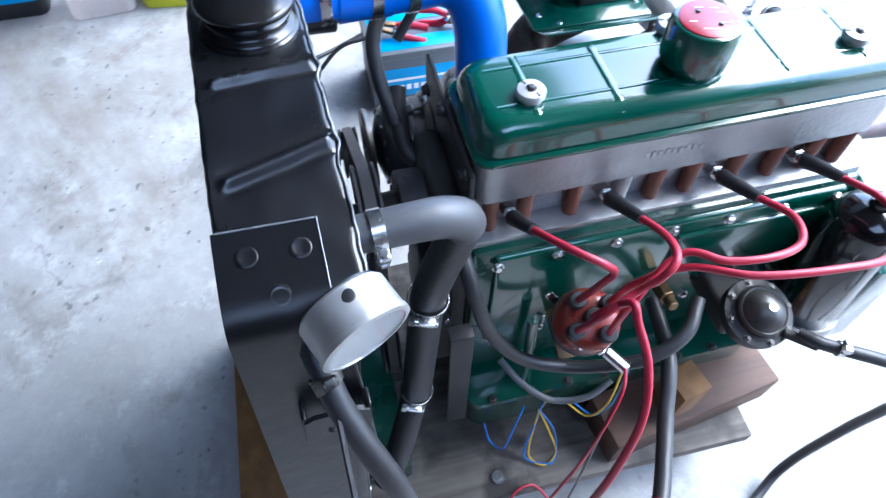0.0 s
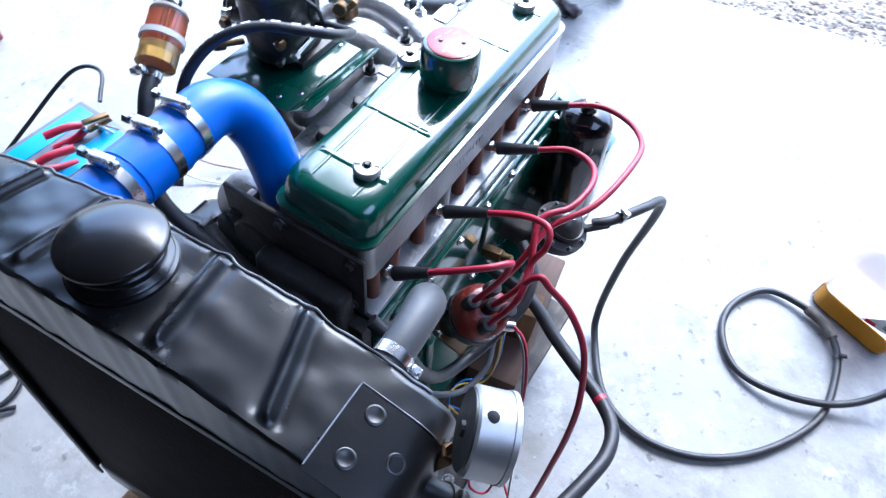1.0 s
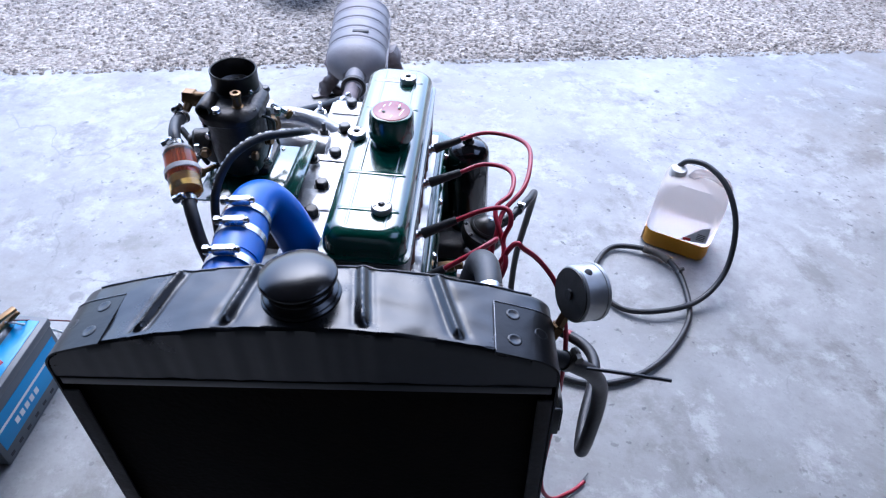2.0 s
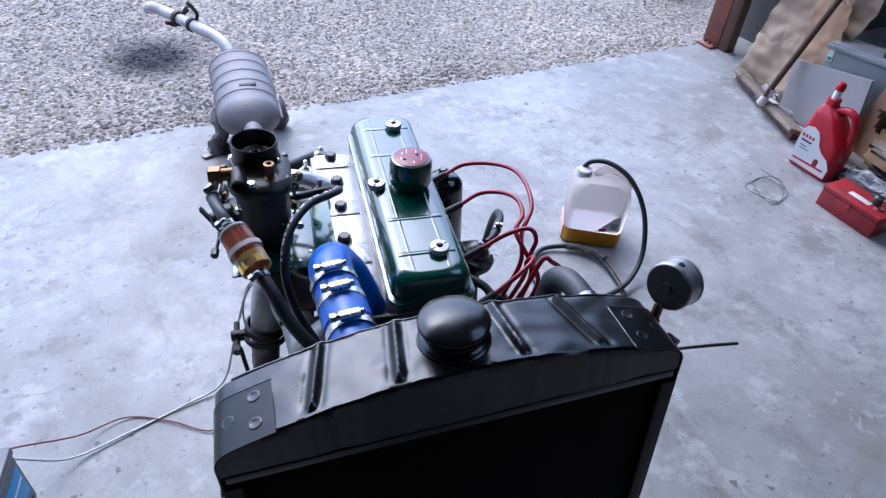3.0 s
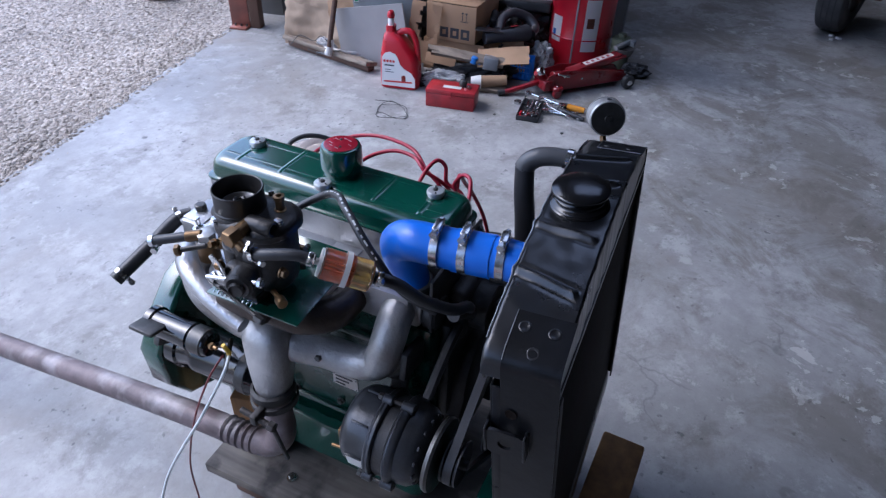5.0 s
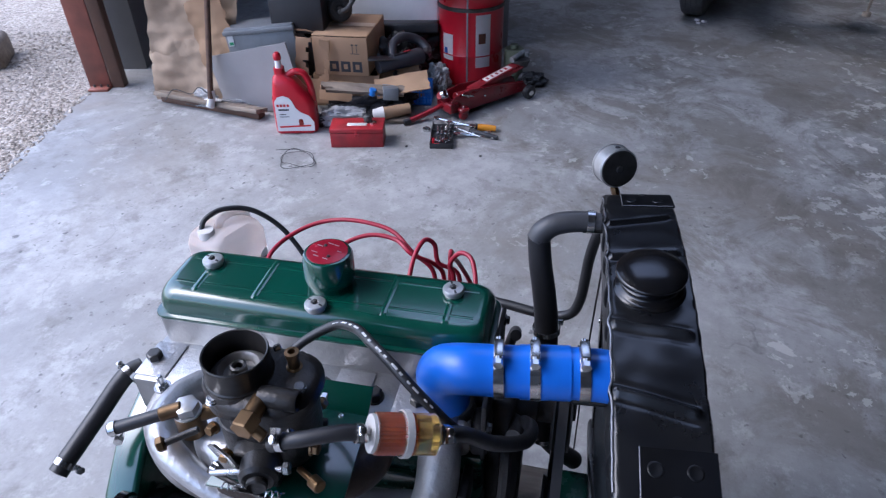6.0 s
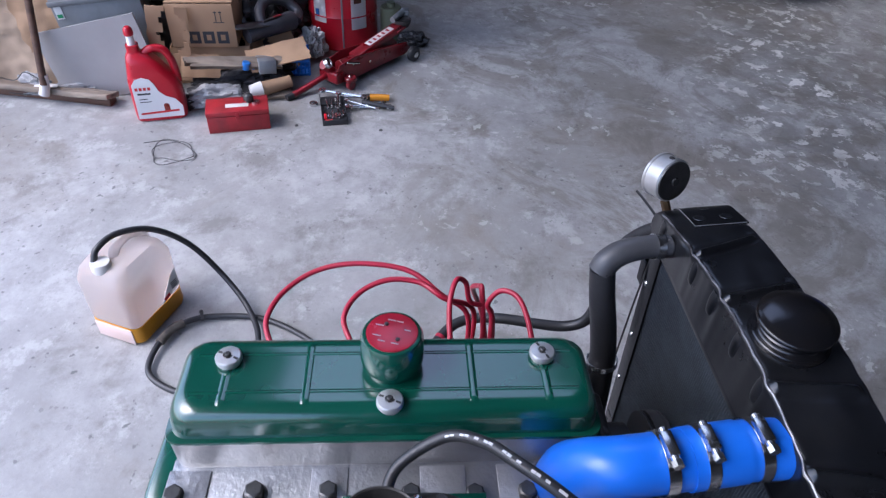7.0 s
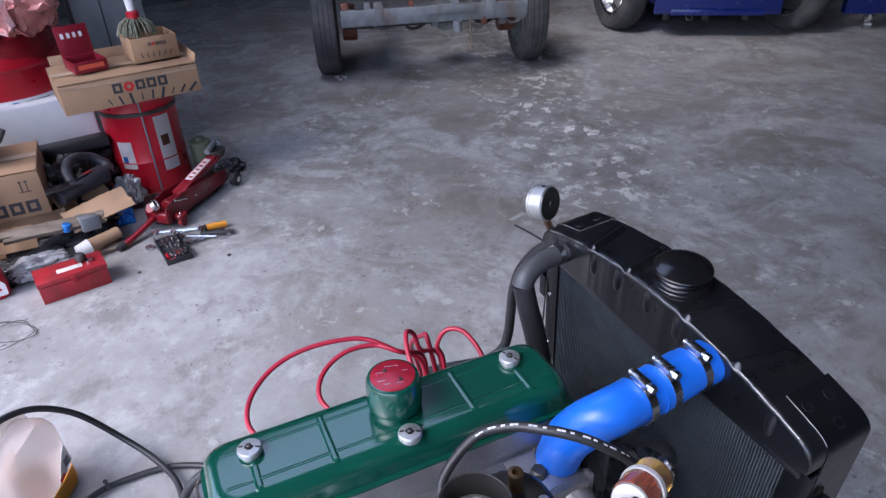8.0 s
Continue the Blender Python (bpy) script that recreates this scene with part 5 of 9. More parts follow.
tk = part("top_tank", moved(tank(), RM), BLACK, rad, "dented black top tank with pressed ribs")
part("rolled_edge", moved(tube([(x, 0.0462 + rear_edge(x), tank_z(x) - 0.0008 + 0.0006 * noise.noise(Vector((x * 24, 7, 0)))) for x in [-0.235 + 0.47 * i / 160 for i in range(161)]], 0.0013, 8, 1, smooth=False), RM), WORN_GLINT, tk, "rolled edge worn to metal, with the sky's glint in its colour")


def side_strip(s, y0, y1, lift, bottom):
    """A strap that lies on the tank's shoulder and runs down the side of the radiator."""
    line_ = [p for p in tank_line(60) if p.x > 0.186]
    path = [(p.x + lift * min(1, max(0, (p.x - 0.225) / 0.03)), p.y + lift) for p in line_] + [(TANK_END + lift, -0.06), (TANK_END + lift, -0.12), (TANK_END + lift, bottom)]
    bm = bmesh.new()
    rows = [[bm.verts.new((s * x, y, z)) for y in (y0, (y0 + y1) / 2, y1)] for x, z in path]
    for a, b in zip(rows, rows[1:]):
        for k in range(2):
            bm.faces.new((a[k], b[k], b[k + 1], a[k + 1]))
    bmesh.ops.recalc_face_normals(bm, faces=bm.faces)
    if sum(f.normal.x * s + f.normal.z for f in bm.faces) < 0:
        bmesh.ops.reverse_faces(bm, faces=bm.faces)
    bmesh.ops.solidify(bm, geom=bm.faces[:], thickness=0.0022)
    bmesh.ops.recalc_face_normals(bm, faces=bm.faces)
    return bm, path


SIDE = {}
for s in (-1, 1):
    bm, path = side_strip(s, -0.0475, 0.022, 0.0014, -0.575)
    pad = SIDE[s] = part("side_plate", moved(bm, RM), BLACK_P, rad, "black side plate riveted over the tank's shoulder")
    if s > 0:
        # thin pale line: worn edge plus a painted glint, inner one on one side only
        part("plate_edge", moved(tube([(s * path[0][0], y, path[0][1]) for y in (-0.045, -0.02, 0.0, 0.0215)], 0.0006, 8, 2), RM), WORN_GLINT, pad)
    part("plate_edge", moved(tube([(s * x, 0.0218, z + 0.0003) for x, z in path[:-7]], 0.0006, 8, 2), RM), WORN_GLINT, pad)
    for x, y in ((0.213, 0.008), (0.213, -0.027), (0.241, -0.01)):
        n = Vector((0.29 if x < 0.23 else 0.5, 0, 1)).normalized()
        z = tank_z(x) if x < 0.233 else tank_z(x) - 0.0012
        m = RM @ axis((s * x, y, z + 0.0022), Vector((s * x, y, z + 0.0022)) + Vector((s * n.x, 0, n.z)))
        part("rivet", lathe([(0.0078, -0.0012), (0.0074, -0.0002), (0.0064, 0.0002), (0.005, -0.0001), (0.0028, -0.0006), (0, -0.0007)], 22, m), BLACK, pad)

# filler neck and cap
NX = 0.0
nz = tank_z(NX)
NM = RM @ Matrix.Translation((NX, 0.002, nz))
part("filler_neck", moved(lathe([(0.041, -0.004), (0.0395, 0.0015), (0.0372, 0.003), (0.0378, 0.0045), (0.0366, 0.006), (0.0335, 0.0068), (0.0318, 0.009), (0.0318, 0.0115), (0.0336, 0.0125), (0.0338, 0.0142), (0.032, 0.0156), (0.0308, 0.018), (0.0308, 0.024)], 56), NM), BLACK_C, tk, "short black filler neck with worn flange")
part("radiator_cap", moved(lathe([(0.03, 0.0205), (0.036, 0.0208), (0.0378, 0.0216), (0.0388, 0.0232), (0.0388, 0.0252), (0.0378, 0.0268), (0.0362, 0.0274), (0.034, 0.0288), (0.028, 0.0315), (0.016, 0.0338), (0, 0.0346)], 64), NM), BLACK_C, tk, "black round radiator cap with a rolled rim")
# hose stub, core, side plates, bottom tank
part("hose_stub", moved(rod((-0.1, 0.03, -0.022), (-0.1, 0.085, -0.022), 0.0255, 28), RM), BLACK, tk)
part("hose_stub", moved(rod((0.19, 0.03, -0.028), (0.19, 0.075, -0.028), 0.0135, 24), RM), BLACK, tk)
part("seam", moved(box(0.5, 0.004, 0.01, (0, 0.0455, -0.0605), 0.001), RM), BLACK, tk)
part("seam", moved(box(0.505, 0.003, 0.01, (0, -0.0455, -0.056), 0.001), RM), BLACK, tk)
for x in (-0.2, -0.045, 0.01, 0.072, 0.125, 0.222):
    zr = tank_z(x)
    part("pressed_rib", moved(tube([(x, 0.0405, zr - 0.008), (x, 0.0425, zr - 0.016), (x, 0.0432, zr - 0.026), (x, 0.0425, zr - 0.036), (x, 0.039, zr - 0.043)], [0.008, 0.0072], 16, 4), RM), BLACK, tk)
CB = -0.56
# plain box; the shade between its cells is painted into the rust colour
part("core", moved(box(0.5, 0.058, 0.5, (0, -0.011, -0.31), 0.002), RM), CORE_R, rad, "rusty honeycomb core with its shade put into the colour")
fins = bmesh.new()
for i in range(110):
    x = -0.228 + 0.456 * i / 109
    vs = [fins.verts.new((x + dx_, y_, z_)) for z_ in (-0.062, CB) for dx_, y_ in ((-0.0013, 0.016), (-0.0005, 0.031), (0.0005, 0.031), (0.0013, 0.016))]
    for k in range(4):
        fins.faces.new((vs[k], vs[(k + 1) % 4], vs[4 + (k + 1) % 4], vs[4 + k]))
bmesh.ops.recalc_face_normals(fins, faces=fins.faces)
tagged(part("fin_pack", moved(fins, RM), CORE, rad, "fine grey vertical cooling fins"), kind="stuff")
for s in (-1, 1):
    sp = SIDE[s]
    part("rear_flange", moved(box(0.03, 0.003, 0.5, (s * 0.2425, 0.0335, -0.315), 0.001), RM), BLACK_P, sp)
    part("flange_web", moved(box(0.003, 0.012, 0.5, (s * 0.256, 0.0265, -0.315), 0.001), RM), BLACK_P, sp)
    part("front_flange", moved(box(0.016, 0.003, 0.5, (s * 0.247, -0.047, -0.32), 0.001), RM), IRON, sp, "rust-browned front flange")
    def tab(w, h, r, n=20):
        """A rectangular tab with a round hole through it."""
        bm = bmesh.new()
        ring = [(r * math.cos(2 * math.pi * k / n), r * math.sin(2 * math.pi * k / n)) for k in range(n)]
        rim = []
        for x, y in ring:
            q = max(abs(x) / (w / 2), abs(y) / (h / 2))
            rim.append((x / q, y / q))
        for z, flip in ((0.0, 1), (0.004, 0)):
            a = [bm.verts.new((x, y, z)) for x, y in ring]
            b = [bm.verts.new((x, y, z)) for x, y in rim]
            for k in range(n):
                q = (a[k], a[(k + 1) % n], b[(k + 1) % n], b[k])
                bm.faces.new(q[::-1] if flip else q)
            if flip:
                lo = (a, b)
        for k in range(n):
            bm.faces.new((lo[0][k], lo[0][(k + 1) % n], a[(k + 1) % n], a[k]))
            bm.faces.new((lo[1][k], lo[1][(k + 1) % n], b[(k + 1) % n], b[k]))
        bmesh.ops.recalc_face_normals(bm, faces=bm.faces)
        return bm
    br = part("mounting_bracket", moved(join(moved(tab(0.05, 0.046, 0.009), Matrix.Translation((s * 0.272, 0.012, -0.152)) @ pose(0, 0, 0, 90, 0, 90)), box(0.016, 0.004, 0.046, (s * 0.266, 0.037, -0.152), 0.0015), box(0.016, 0.004, 0.046, (s * 0.266, -0.013, -0.152), 0.0015)), RM), BLACK_P, rad, "bent black mounting bracket with a bolt hole")
    # hole drawn as a disc, its shade painted with the core colour
    part("plate_hole", moved(lathe([(0, 0.0002), (0.006, 0.0002), (0.0075, 0.0008), (0.008, 0)], 18), RM @ axis((s * 0.2598, 0.008, -0.105), (s * 1, 0.008, -0.105))), CORE_R, sp)
    for z in (-0.16, -0.28, -0.4):
        part("screw", moved(lathe([(0, 0), (0.005, 0), (0.004, 0.0018), (0, 0.0022)], 12), RM @ axis((s * 0.247, 0.0352, z), (s * 0.247, 1, z))), STEEL, rad)
part("bottom_tank", moved(box(0.515, 0.085, 0.06, (0, 0, -0.59), 0.012, 3), RM), BLACK, rad)

# ---- pressure gauge on the tank ----
gd = Vector((0.896, 0.41, -0.17)).normalized()
gc = Vector((0.4005, 0.684, 0.8325))
gauge = thing("pressure_gauge", (0.385, 0.676, 0.79), "round steel pressure gauge on a brass fitting at the radiator", "gauge")
GX = axis(gc, gc + gd) @ Matrix.Scale(0.89, 4)
part("case", lathe([(0, -0.0155), (0.0315, -0.0155), (0.0335, -0.0135), (0.0335, 0.011), (0.0345, 0.0115), (0.0345, 0.0155), (0.0325, 0.0165), (0.0305, 0.0165), (0.0305, 0.0125), (0, 0.0125)], 48, GX), SATIN, gauge, "brushed steel case")
part("back_plate", lathe([(0, -0.0175), (0.0305, -0.0172), (0.031, -0.0155), (0, -0.015)], 44, GX), DSTEEL, gauge, "dull dark back plate")
part("back_screw", lathe([(0, -0.021), (0.006, -0.0205), (0.0065, -0.017), (0, -0.017)], 20, GX), IRON, gauge)
part("dial", lathe([(0, 0.0127), (0.0303, 0.0127), (0.0303, 0.0132), (0, 0.0132)], 40, GX), WHITE, gauge)
part("glass", lathe([(0, 0.0145), (0.0304, 0.0145), (0.0304, 0.016), (0, 0.016)], 40, GX), GLASS, gauge)
part("vent_plug", lathe([(0, 0), (0.0042, 0), (0.0042, 0.0018), (0.003, 0.0024), (0, 0.0024)], 16, Matrix.Translation(gc + Vector((0, 0, 0.0325)) * 0.89) @ pose(0, 0, 0, 12, 5, 0)), RUBBER, gauge)
part("fitting", join(rod((0.39, 0.682, 0.803), (0.383, 0.675, 0.785), 0.006, 6), rod((0.384, 0.676, 0.788), (0.372, 0.668, 0.765), 0.0085, 6), rod((0.372, 0.668, 0.765), (0.36, 0.665, 0.762), 0.0065, 14)), BRASS, gauge, "brass elbow fitting")

# ---- hoses ----
BP = [(0.0175, 0.668, 0.787), (0.0165, 0.713, 0.786), (0.012, 0.764, 0.783), (0.008, 0.805, 0.781), (0.006, 0.838, 0.779), (0.014, 0.862, 0.765), (0.03, 0.872, 0.735), (0.045, 0.871, 0.7), (0.058, 0.869, 0.662)]
bh_ = thing("coolant_hose", (0.01, 0.78, 0.66), "bright blue silicone coolant hose with steel clamps", "hose")
part("elbow", tube(BP, 0.0285, 28, 8), BLUE, bh_)
part("joint_sleeve", tube([(0.0155, 0.725, 0.7855), (0.013, 0.752, 0.784), (0.0105, 0.778, 0.782)], 0.0298, 28, 6), BLUE, bh_)
for c in ((0.0075, 0.8, 0.7815), (0.012, 0.762, 0.7832), (0.017, 0.711, 0.786)):
    part("hose_clamp", band(c, (0.1, -1, 0.06), 0.0295, 0.011, (-0.05, 0, 1)), STEEL, bh_, "worm-drive steel hose clamp")
part("print_mark", moved(box(0.011, 0.004, 0.0003, bev=0), pose(0.006, 0.83, 0.8078, 0, 0, 60)), WHITE, bh_)

wh = thing("radiator_hose", (0.2, 0.77, 0.2), "black rubber radiator hose with steel clamps", "hose")
part("upper_hose", tube([(0.309, 0.698, 0.789), (0.308, 0.72, 0.789), (0.306, 0.742, 0.787), (0.303, 0.762, 0.782), (0.299, 0.777, 0.771), (0.296, 0.783, 0.758)], [0.0145, 0.0175], 24), RUBBER_SHEEN, wh, "dusty black rubber elbow, greyed by a painted sky sheen")
part("lower_hose", tube([(0.296, 0.782, 0.762), (0.288, 0.776, 0.72), (0.28, 0.766, 0.67), (0.272, 0.757, 0.607), (0.264, 0.752, 0.502), (0.265, 0.741, 0.36)], [0.0165, 0.0195], 20), RUBBER, wh)
part("bottom_hose", tube([(0.265, 0.741, 0.360), (0.301, 0.711, 0.280), (0.332, 0.678, 0.215)], 0.018, 18), RUBBER, wh)
part("hose_clamp", band((0.3085, 0.712, 0.789), (-0.05, 1, 0.0), 0.0155, 0.01, (0.9, 0, -0.3)), STEEL, wh)
part("hose_clamp", band((0.272, 0.757, 0.607), (-0.12, -0.1, -1), 0.0205, 0.009, (1, -0.3, 0)), STEEL, wh)
part("hose_clamp", band((0.265, 0.741, 0.360), (-0.12, -0.2, -1), 0.0205, 0.009, (1, -0.3, 0)), STEEL, wh)


def line(name, pts, r, material, label, category, seg=10, n=8):
    return single(name, tube(pts, r, seg, n), material, label, category)


OP = [(0.37, 0.65, 0.765), (0.392, 0.656, 0.754), (0.414, 0.663, 0.735), (0.436, 0.675, 0.708), (0.456, 0.69, 0.665), (0.466, 0.697, 0.61), (0.469, 0.699, 0.56), (0.471, 0.702, 0.51), (0.474, 0.714, 0.47), (0.481, 0.745, 0.45), (0.492, 0.79, 0.445), (0.51, 0.85, 0.44), (0.52, 0.9, 0.432), (0.512, 0.94, 0.425), (0.484, 0.97, 0.418), (0.44, 0.996, 0.415), (0.39, 1.02, 0.42), (0.33, 1.045, 0.44), (0.25, 1.06, 0.44)]
ofh = thing("overflow_hose", OP[0], "black rubber overflow hose looping from the radiator to the engine", "hose")
part("hose", tube(OP, 0.0098, 14, 8), RUBBER, ofh)
part("hose_clamp", band((0.396, 0.657, 0.751), (0.022, 0.007, -0.018), 0.0103, 0.008, (0, 0, 1)), DSTEEL, ofh)
part("tape_mark", tube([(0.487, 0.968, 0.4185), (0.481, 0.972, 0.4175)], 0.0103, 14, 1, smooth=False), REDW, ofh, "red tape mark")
line("heater_hose", [(0.225, 0.8, 0.63), (0.262, 0.805, 0.6), (0.28, 0.825, 0.52), (0.29, 0.865, 0.45), (0.3, 0.915, 0.42), (0.315, 0.965, 0.425), (0.33, 1.015, 0.455), (0.32, 1.06, 0.48), (0.285, 1.09, 0.49)], 0.0085, RUBBER, "black rubber hose looped along the engine block", "hose", 14)
line("grey_cable", [(0.25, 0.86, 0.36), (0.285, 0.885, 0.34), (0.31, 0.92, 0.325), (0.32, 0.965, 0.335), (0.31, 1.0, 0.35)], 0.0048, GREY, "grey cable looped along the engine block", "cable")
line("fuel_line", [(0.315, 0.66, 0.78), (0.33, 0.66, 0.775)], 0.003, STEEL, "thin steel pipe stub at the radiator", "pipe")
line("cable_tie", [(0.37, 0.66, 0.735), (0.42, 0.66, 0.737), (0.48, 0.662, 0.73), (0.521, 0.664, 0.723)], 0.0022, BLACK_M, "black cable tie tail sticking out from the radiator", "cable tie", 6)
line("thin_rod", [(0.378, 0.677, 0.76), (0.385, 0.68, 0.6), (0.387, 0.68, 0.4), (0.385, 0.675, 0.15)], 0.0016, DSTEEL, "thin steel wire hanging below the gauge", "wire", 6)

# leads from the plugs to the distributor
LEADS = [
    [(0.215, 0.861, 0.636), (0.25, 0.866, 0.662), (0.285, 0.873, 0.688), (0.31, 0.885, 0.7), (0.324, 0.905, 0.695), (0.322, 0.92, 0.672), (0.315, 0.928, 0.65)],
    [(0.215, 0.968, 0.636), (0.26, 0.975, 0.66), (0.305, 0.975, 0.688), (0.337, 0.965, 0.703), (0.346, 0.95, 0.69), (0.338, 0.942, 0.66), (0.333, 0.94, 0.64)],
    [(0.215, 1.098, 0.636), (0.26, 1.105, 0.655), (0.3, 1.118, 0.668), (0.335, 1.1, 0.68), (0.35, 1.06, 0.692), (0.345, 1.015, 0.692), (0.323, 0.982, 0.683), (0.3, 0.958, 0.66)],
    [(0.215, 1.198, 0.636), (0.255, 1.207, 0.652), (0.3, 1.222, 0.663), (0.345, 1.205, 0.673), (0.374, 1.16, 0.688), (0.378, 1.1, 0.698), (0.366, 1.03, 0.695), (0.335, 0.985, 0.678), (0.312, 0.968, 0.655)],
]
for i, pts in enumerate(LEADS):
    tow = DTOW[1 + (i + 1) % 4]
    pts = pts[:-1] + [tow + dx * 0.055 + (Vector(pts[-1]) - tow) * 0.3, tow]
    ld = thing("ignition_lead", pts[0], "red silicone ignition lead with a black plug boot", "ignition lead", "ignition leads of the engine")
    part("lead", tube(pts, 0.0038, 12), REDW, ld)
    g = glide(pts, 8)
    part("plug_boot", tube([g[0], g[4], g[9]], [0.0088, 0.006], 16, 4), BLACK_M, ld, "black rubber plug boot")
COILP = [DTOW[0], DTOW[0] + dx * 0.04, (0.352, 0.925, 0.668), (0.37, 0.926, 0.66), (0.4, 0.931, 0.63), (0.432, 0.924, 0.586), (0.455, 0.905, 0.52), (0.466, 0.89, 0.44), (0.472, 0.87, 0.3), (0.48, 0.855, 0.1), (0.515, 0.865, 0.006), (0.56, 0.885, 0.006), (0.59, 0.91, 0.006)]
line("coil_lead", COILP, 0.0041, REDW, "red ignition coil lead hanging down to the floor", "ignition lead", 12)
line("wire", [(0.325, 0.985, 0.455), (0.36, 0.97, 0.45), (0.39, 0.94, 0.38), (0.4, 0.92, 0.25), (0.41, 0.88, 0.1), (0.38, 0.86, 0.125), (0.37, 0.9, 0.125), (0.41, 0.93, 0.06), (0.46, 0.9, 0.01)], 0.0022, REDW, "thin red wire dangling beside the engine", "wire", 8)
line("wire", [(0.33, 0.99, 0.45), (0.37, 0.96, 0.42), (0.42, 0.92, 0.2), (0.47, 0.86, 0.02), (0.54, 0.86, 0.006), (0.6, 0.93, 0.006)], 0.0016, GREY, "thin grey wire dangling to the floor", "wire", 8)
for i, (mname, mt) in enumerate((("yellow", YELLOW), ("blue", WBLUE))):
    o = 0.008 * i
    line("wire", [(0.318, 1.0 + o, 0.41), (0.325, 1.0 + o, 0.3), (0.318, 0.985 + o, 0.24), (0.29, 0.955 + o, 0.25), (0.285, 0.93, 0.245), (0.3, 0.915, 0.2), (0.325, 0.905 - o, 0.135), (0.345, 0.925 + o, 0.128), (0.33, 0.95, 0.13), (0.305, 0.94 + o, 0.17), (0.29, 0.92, 0.235)], 0.0018, mt, "thin " + mname + " wire in loose loops beside the sump", "wire", 8)
line("wire", [(0.28, 0.9, 0.235), (0.3, 0.88, 0.2), (0.31, 0.865, 0.15), (0.29, 0.85, 0.14), (0.28, 0.84, 0.2)], 0.0018, WBLUE, "thin blue wire in loose loops beside the sump", "wire", 8)

# ---- fuel filter and its hoses ----
fa, fb2 = Vector((-0.112, 0.908, 0.799)), Vector((-0.087, 0.857, 0.779))
fdir = (fb2 - fa).normalized()
ffl = (fb2 - fa).length + 0.008
ff = thing("fuel_filter", fa, "clear inline fuel filter with orange paper and amber petrol", "fuel filter")
part("case", lathe([(0, 0), (0.017, 0), (0.0205, 0.003), (0.0205, ffl * 0.42), (0.0225, ffl * 0.44), (0.0225, ffl * 0.56), (0.0205, ffl * 0.58), (0.0205, ffl - 0.003), (0.016, ffl), (0, ffl)], 32, axis(fa, fb2)), CLEAR, ff)
pl_ = []
for i in range(48):
    r = 0.0165 if i % 2 else 0.0125
    pl_.append((r * math.cos(2 * math.pi * i / 48), r * math.sin(2 * math.pi * i / 48)))
part("paper_element", moved(slab(pl_, ffl * 0.55, bev=0), axis(fa + fdir * 0.005, fb2)), PAPER, ff, "pleated orange paper")
part("fuel", lathe([(0, ffl * 0.64), (0.0188, ffl * 0.64), (0.0188, ffl - 0.004), (0, ffl - 0.004)], 28, axis(fa, fb2)), FUEL, ff, "amber petrol")
part("ring", lathe([(0.021, ffl * 0.45), (0.0232, ffl * 0.45), (0.0232, ffl * 0.55), (0.021, ffl * 0.55), (0.021, ffl * 0.45)], 32, axis(fa, fb2)), OFFW, ff)
part("end_cap", lathe([(0.0, -0.001), (0.0185, -0.001), (0.0185, 0.003), (0, 0.003)], 28, axis(fa, fb2)), OFFW, ff)
part("spigot", join(rod(fa - fdir * 0.014, fa, 0.0045), rod(fb2 + fdir * 0.006, fb2 + fdir * 0.024, 0.0045)), OFFW, ff)
fh = thing("fuel_hose", fa, "black rubber fuel hose from the filter to the carburettor", "hose")
part("hose", tube([fa - fdir * 0.006, fa - fdir * 0.03, (-0.135, 0.965, 0.806), (-0.138, 0.985, 0.8), (-0.138, 1.0, 0.792)], 0.0078, 14), RUBBER, fh)
part("hose_clamp", band(fa - fdir * 0.012, fdir, 0.0083, 0.007, (-0.6, 0, 1)), STEEL, fh)
part("hose_clamp", band((-0.138, 0.988, 0.799), (0, 1, -0.3), 0.0083, 0.007, (-0.6, 0, 1)), STEEL, fh)
f2 = thing("fuel_hose", fb2, "black rubber fuel hose from the filter down behind the radiator", "hose")
part("hose", tube([fb2 + fdir * 0.01, fb2 + fdir * 0.04, (-0.052, 0.795, 0.735), (-0.02, 0.765, 0.705), (0.02, 0.76, 0.68), (0.06, 0.77, 0.64)], 0.0085, 14), RUBBER, f2)
part("hose_clamp", band(fb2 + fdir * 0.017, fdir, 0.009, 0.007, (-0.6, 0, 1)), STEEL, f2)
ph = thing("printed_hose", (0, 0.95, 0.7), "black braided hose with white print arching over the head", "hose")
PH = [(-0.045, 1.056, 0.735), (-0.01, 1.056, 0.742), (0.024, 1.045, 0.756), (0.037, 1.0, 0.786), (0.02, 0.966, 0.803), (-0.008, 0.938, 0.812), (-0.03, 0.91, 0.809), (-0.044, 0.886, 0.796), (-0.051, 0.862, 0.775), (-0.05, 0.843, 0.75), (-0.04, 0.82, 0.72), (-0.02, 0.79, 0.69)]
part("hose", tube(PH, 0.0058, 14), RUBBER, ph)
g = glide(PH, 8)
for k in (25, 26, 28, 29, 31, 33, 34, 37, 38, 40, 43, 44, 46, 49, 50, 52, 55, 57, 58, 61, 63):
    d = (g[k + 1] - g[k - 1]).normalized()
    part("print_bar", moved(box(0.0026, 0.0045, 0.0006, bev=0), Matrix.Translation(g[k] + (Vector((-0.5, -0.1, 0.9)) - d * Vector((-0.5, -0.1, 0.9)).dot(d)).normalized() * 0.0058) @ d.to_track_quat("Y", "Z").to_matrix().to_4x4()), WHITE, ph)
bhz = thing("breather_hose", (-0.05, 1.34, 0.56), "thick black rubber hose with a clamped free end", "hose")
